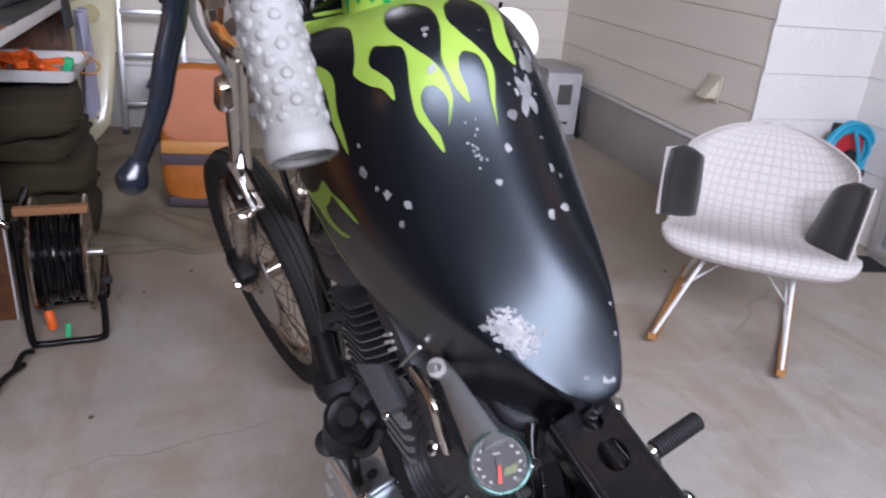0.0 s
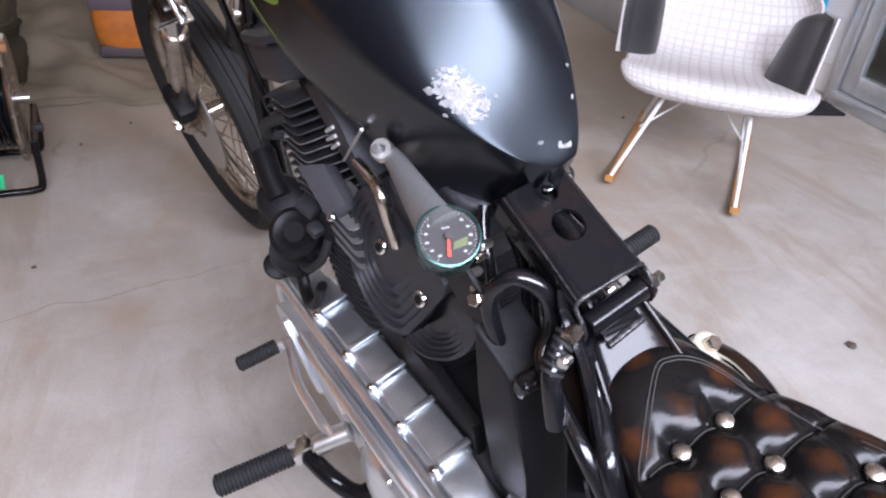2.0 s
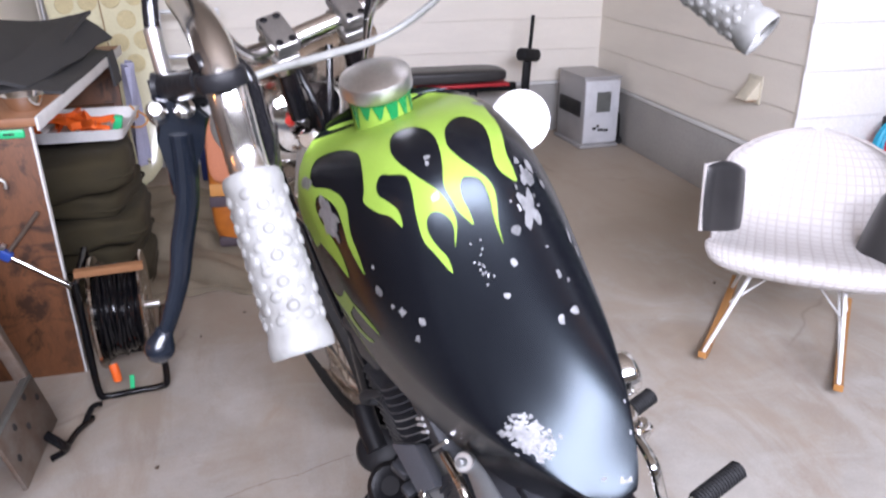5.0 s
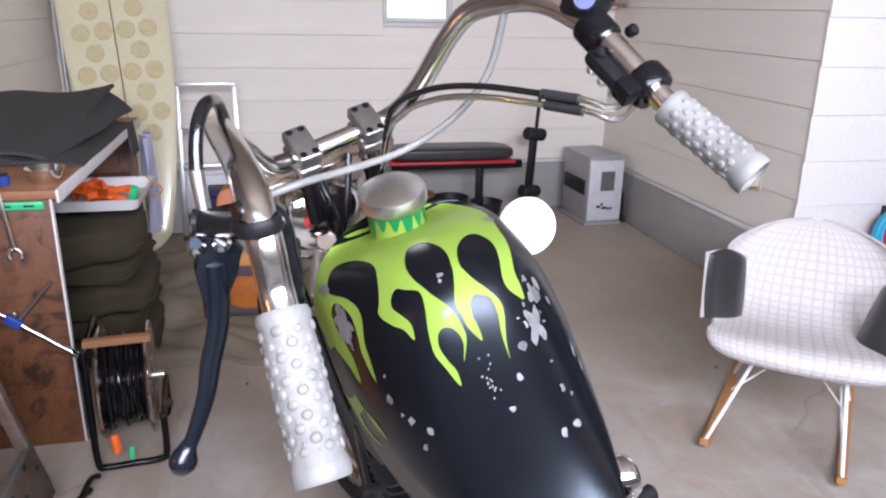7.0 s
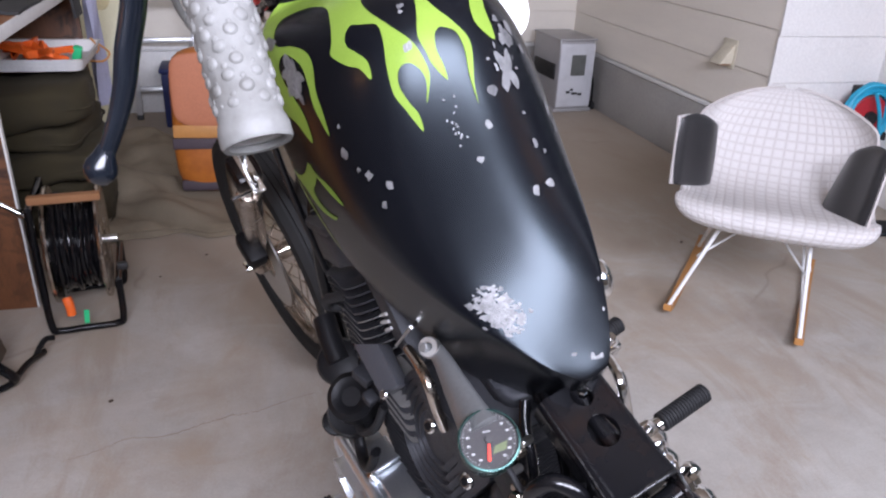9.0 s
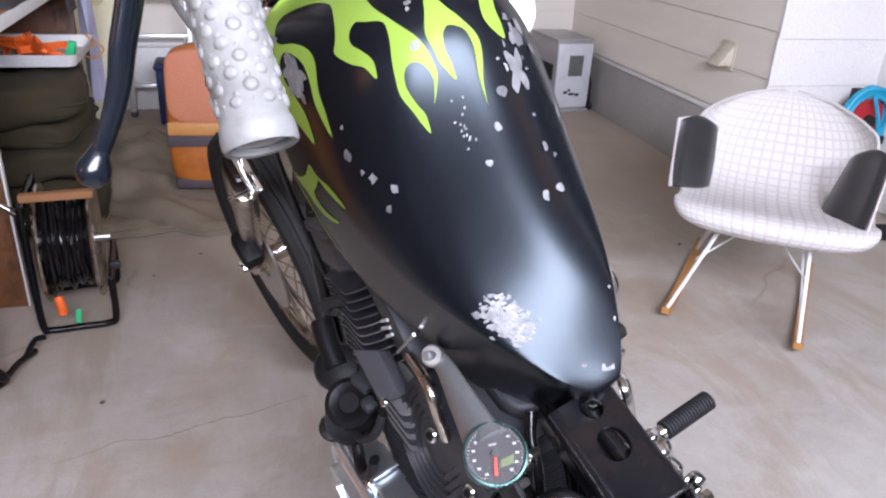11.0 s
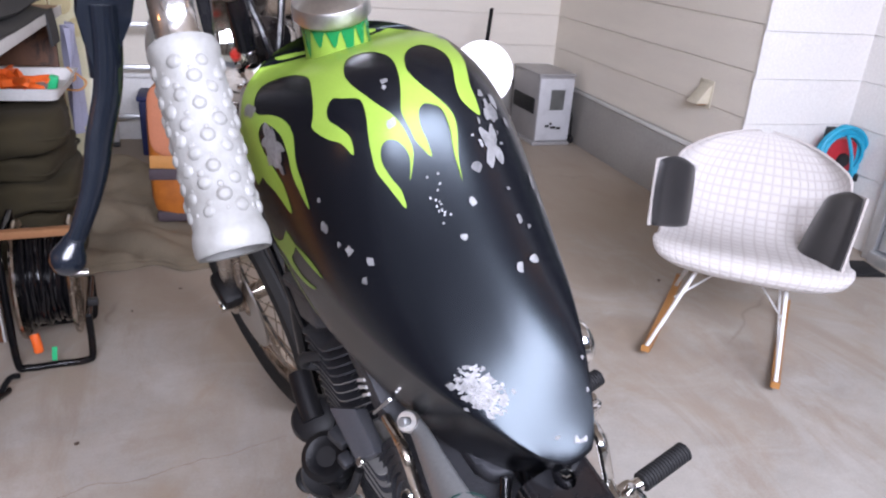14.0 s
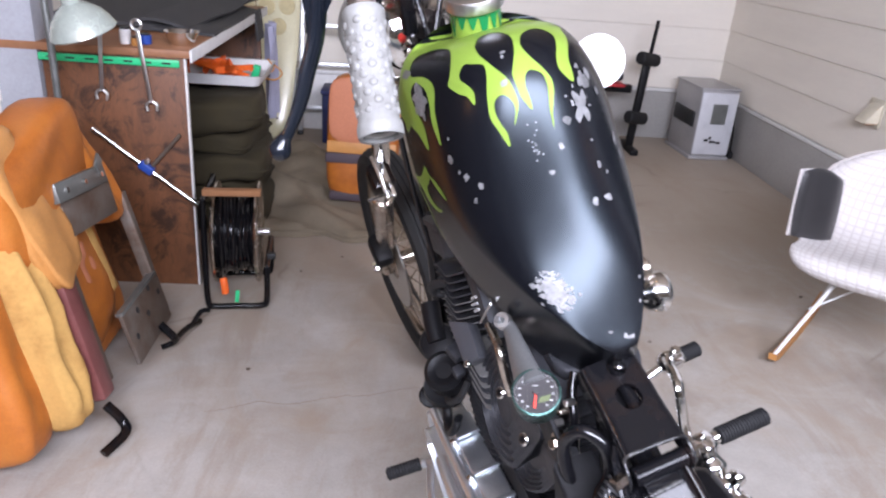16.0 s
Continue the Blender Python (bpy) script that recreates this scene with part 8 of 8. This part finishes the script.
def weight_bench():
    o = root("weight_bench", pose(1.33, 4.86, 0), "black padded weight bench with red piping by the back wall", "bench")
    part("pad", pillow((0.80, 0.26, 0.085), at=(0.0, 0, 0.490), crease=0.03), PAD_BLACK, o, "black vinyl pad", sharp=80)
    part("red_piping", box((0.80, 0.255, 0.018), (0, 0, 0.438), 0.005), RED, o, "red trim under the pad")
    part("spine", box((0.86, 0.05, 0.05), (0.05, 0, 0.402), 0.006), BLACK_MATT, o)
    for x in (-0.30, 0.20):
        part("leg", box((0.045, 0.045, 0.38), (x, 0, 0.19), 0.005), BLACK_MATT, o)
        part("foot_bar", box((0.05, 0.34, 0.035), (x, 0, 0.0185), 0.006), BLACK_MATT, o)
    post = part("post", box((0.045, 0.045, 0.62), (0.535, -0.02, 0.31), 0.005, (0, 3, 0)), BLACK_MATT, o, "black steel roller post")
    part("post_tip", rod((0.560, -0.02, 0.60), (0.575, -0.02, 0.835), 0.012, seg=14), BLACK_MATT, post)
    for z, x in ((0.60, 0.55), (0.225, 0.535)):
        part("foam_roller", rod((x - 0.08, -0.10, z + 0.015), (x + 0.06, -0.02, z - 0.01), 0.040, seg=24, bevel=0.01), RUBBER, post, "black foam roller")
    part("foot_bar", box((0.05, 0.30, 0.035), (0.52, -0.02, 0.0185), 0.006), BLACK_MATT, o)


weight_bench()


def plates():
    for x, y, r, h, mat, nm, lab in ((1.38, 5.02, 0.115, 0.15, PLASTIC_BLACK, "black_bucket", "black plastic bucket on the floor by the back wall"), (1.63, 5.02, 0.105, 0.11, PLASTIC_BLACK, "black_bucket", "low black plastic bucket on the floor by the back wall"), (1.13, 4.98, 0.12, 0.19, CARD, "brown_pot", "round brown pot on the floor by the back wall")):
        o = root(nm, pose(x, y, 0), lab, "bucket", "buckets by the wall")
        part("body", lathe([(0, 0), (r * 0.82, 0), (r, h), (r * 0.95, h), (r * 0.78, 0.01), (0, 0.01)], 32), mat, o)
        part("rim", lathe([(r * 0.96, h - 0.012), (r * 1.04, h - 0.010), (r * 1.05, h + 0.003), (r * 0.96, h + 0.004), (r * 0.96, h - 0.012)], 32), mat, o)


plates()


def wall_bits():
    v = root("vent_hood", pose(XR - 0.017, 3.44, 0.60, 0, 0, -90), "cream plastic vent hood on the siding wall", "vent")
    part("hood", slab([(-0.0, 0.0), (0.075, 0.0), (0.0, 0.10)], 0.085, Matrix(((0, 0, 1, -0.042), (-1, 0, 0, 0), (0, 1, 0, -0.03), (0, 0, 0, 1))), 0.004), CREAM, v)
    part("back_plate", box((0.11, 0.006, 0.13), (0, -0.003, 0.015), 0.002), CREAM, v)
    part("outlet", box((0.07, 0.05, 0.006), (0, -0.036, -0.033), 0.001), CARD, v, "brown outlet opening")
    s = root("corner_shelf", pose(2.30, 5.10, 1.40), "small wooden shelf on a white bracket in the corner", "shelf")
    part("board", box((0.44, 0.22, 0.020), (0, 0, 0), 0.003), BOARD_TOP, s)
    part("bracket", box((0.018, 0.20, 0.012), (0.14, 0.0, -0.017), 0.002), WHITE_METAL, s)
    part("bracket", box((0.018, 0.012, 0.16), (0.14, 0.095, -0.09), 0.002), WHITE_METAL, s)
    r = root("dark_box", pose(2.30, 5.10, 1.411), "dark red box on the corner shelf", "box")
    part("body", box((0.30, 0.16, 0.14), (0, 0, 0.07), 0.005), MAROON, r)
    part("lid", box((0.31, 0.17, 0.02), (0, 0, 0.15), 0.005), MAROON, r)
    p = root("wall_pipe", pose(XL + 0.05, 5.17, 0), "thin blue-grey pipe running up the back corner", "pipe")
    part("pipe", rod((0, 0, 0.0), (0, 0, 2.44), 0.014, seg=14), ALU, p)
    part("clip", box((0.04, 0.03, 0.02), (0, 0.01, 1.1), 0.003), ALU, p)


wall_bits()


def hose_reel():
    o = root("cable_drum", pose(3.02, 3.055, 0.40), "coil of bright cyan cable on a red wall drum", "cable drum")
    ax = Matrix(((1, 0, 0, 0), (0, 0, -1, 0), (0, 1, 0, 0), (0, 0, 0, 1)))
    part("drum", lathe([(0, -0.02), (0.10, -0.02), (0.105, 0.0), (0.10, 0.045), (0.04, 0.05), (0, 0.05)], 32, ax), RED, o, "red plastic drum")
    part("hub", lathe([(0, 0.05), (0.035, 0.05), (0.03, 0.065), (0, 0.066)], 20, ax), PLASTIC_BLACK, o)
    part("wall_bracket", box((0.05, 0.05, 0.30), (0.0, 0.045, -0.02), 0.004), PLASTIC_BLACK, o)
    rnd7 = random.Random(6)
    for i in range(11):
        rx, rz = 0.118 + rnd7.uniform(-0.022, 0.020), 0.128 + rnd7.uniform(-0.022, 0.022)
        ph = rnd7.uniform(0, 6)
        pts = [(rx * math.cos(2 * math.pi * k / 12) - 0.015, -0.062 + 0.03 * (i / 10) + 0.008 * math.sin(k + ph), rz * math.sin(2 * math.pi * k / 12) + 0.015) for k in range(12)]
        part("cable_loop", tube(pts, 0.0085, 8, n=4, closed=True), CYAN, o, "cyan cable loop")
    part("loose_end", tube([(-0.04, -0.085, 0.13), (0.0, -0.095, 0.04), (0.035, -0.09, -0.06), (0.06, -0.08, -0.13), (0.07, -0.06, -0.22)], 0.0085, 8), CYAN, o)
    part("plug", box((0.05, 0.04, 0.035), (0.105, -0.05, -0.085), 0.008, (0, 25, 0)), PLASTIC_BLACK, o)
    mm2 = root("rubber_mat", pose(2.90, 2.68, 0.0, 0, 0, -10), "small flat black rubber mat by the door sill", "mat")
    part("mat", box((0.24, 0.16, 0.010), (0, 0, 0.0055), 0.003), RUBBER, mm2)
    part("ridge", tube([(-0.11, -0.075, 0.012), (0.0, -0.08, 0.012), (0.11, -0.07, 0.012)], 0.006, 8), RUBBER, mm2)


hose_reel()


def litter():
    rnd8 = random.Random(12)
    for k, (x, y, r) in enumerate(((1.77, 1.30, 0.016), (1.95, 2.70, 0.010), (0.1, 2.9, 0.007), (-0.05, 2.75, 0.006), (1.2, 2.3, 0.007), (-0.12, 2.05, 0.008))):
        bm = bmesh.new()
        bmesh.ops.create_icosphere(bm, subdivisions=1, radius=r)
        for v in bm.verts:
            v.co *= rnd8.uniform(0.7, 1.2)
            v.co.z *= 0.35
        tagged(link(bm, "leaf_scrap", RUSTY, m=pose(x, y, r * 0.32, 0, 0, k * 40)), "small brown scrap lying on the concrete floor", "debris", "floor scraps")


litter()
# one long hairline crack in the slab
bm = bmesh.new()
crack = smooth_path([Vector(p) for p in ((-0.20, 1.835, 0), (-0.136, 1.854, 0), (-0.058, 1.888, 0), (0.026, 1.880, 0), (0.10, 1.905, 0), (0.178, 1.929, 0), (0.244, 1.934, 0), (0.322, 1.964, 0), (0.40, 1.985, 0))], 8)
rnd9 = random.Random(3)
last = None
for k, p in enumerate(crack):
    wide = 0.0013 * rnd9.uniform(0.3, 1.2) * math.sin(math.pi * (k + 0.5) / len(crack)) ** 0.5
    p = p + Vector((0, rnd9.uniform(-0.0025, 0.0025), 0))
    pair = [bm.verts.new(p + Vector((0, sy * wide, z))) for sy, z in ((-1, 0.0), (-1, 0.0006), (1, 0.0006), (1, 0.0))]
    if last:
        for j in range(3):
            bm.faces.new((last[j], pair[j], pair[j + 1], last[j + 1]))
    last = pair
part("hairline_crack", bm, CRACK_DIRT, bpy.data.objects["floor"], "dirt-filled hairline crack")


# ---------------------------------------------------------------- wall lamps that warm the tank
def wall_lamps():
    warm = glow("warm_bulb", (1.0, 0.40, 0.11), 40.0)
    for x, y, z, r in ((XL + 0.02, 0.58, 1.33, 90), (XD - 0.03, 0.10, 1.85, -90)):
        o = root("wall_lamp", pose(x, y, z, 0, r, 0), "warm round bulb in a white wall holder", "lamp", "wall lamps")
        part("holder", lathe([(0, 0), (0.045, 0), (0.045, 0.02), (0.024, 0.03), (0.024, 0.06), (0, 0.06)], 24), WHITE_PLASTIC, o)
        part("bulb", lathe([(0, 0.055), (0.018, 0.058), (0.034, 0.08), (0.042, 0.105), (0.034, 0.135), (0, 0.152)], 20), warm, o, "glowing warm bulb")


wall_lamps()
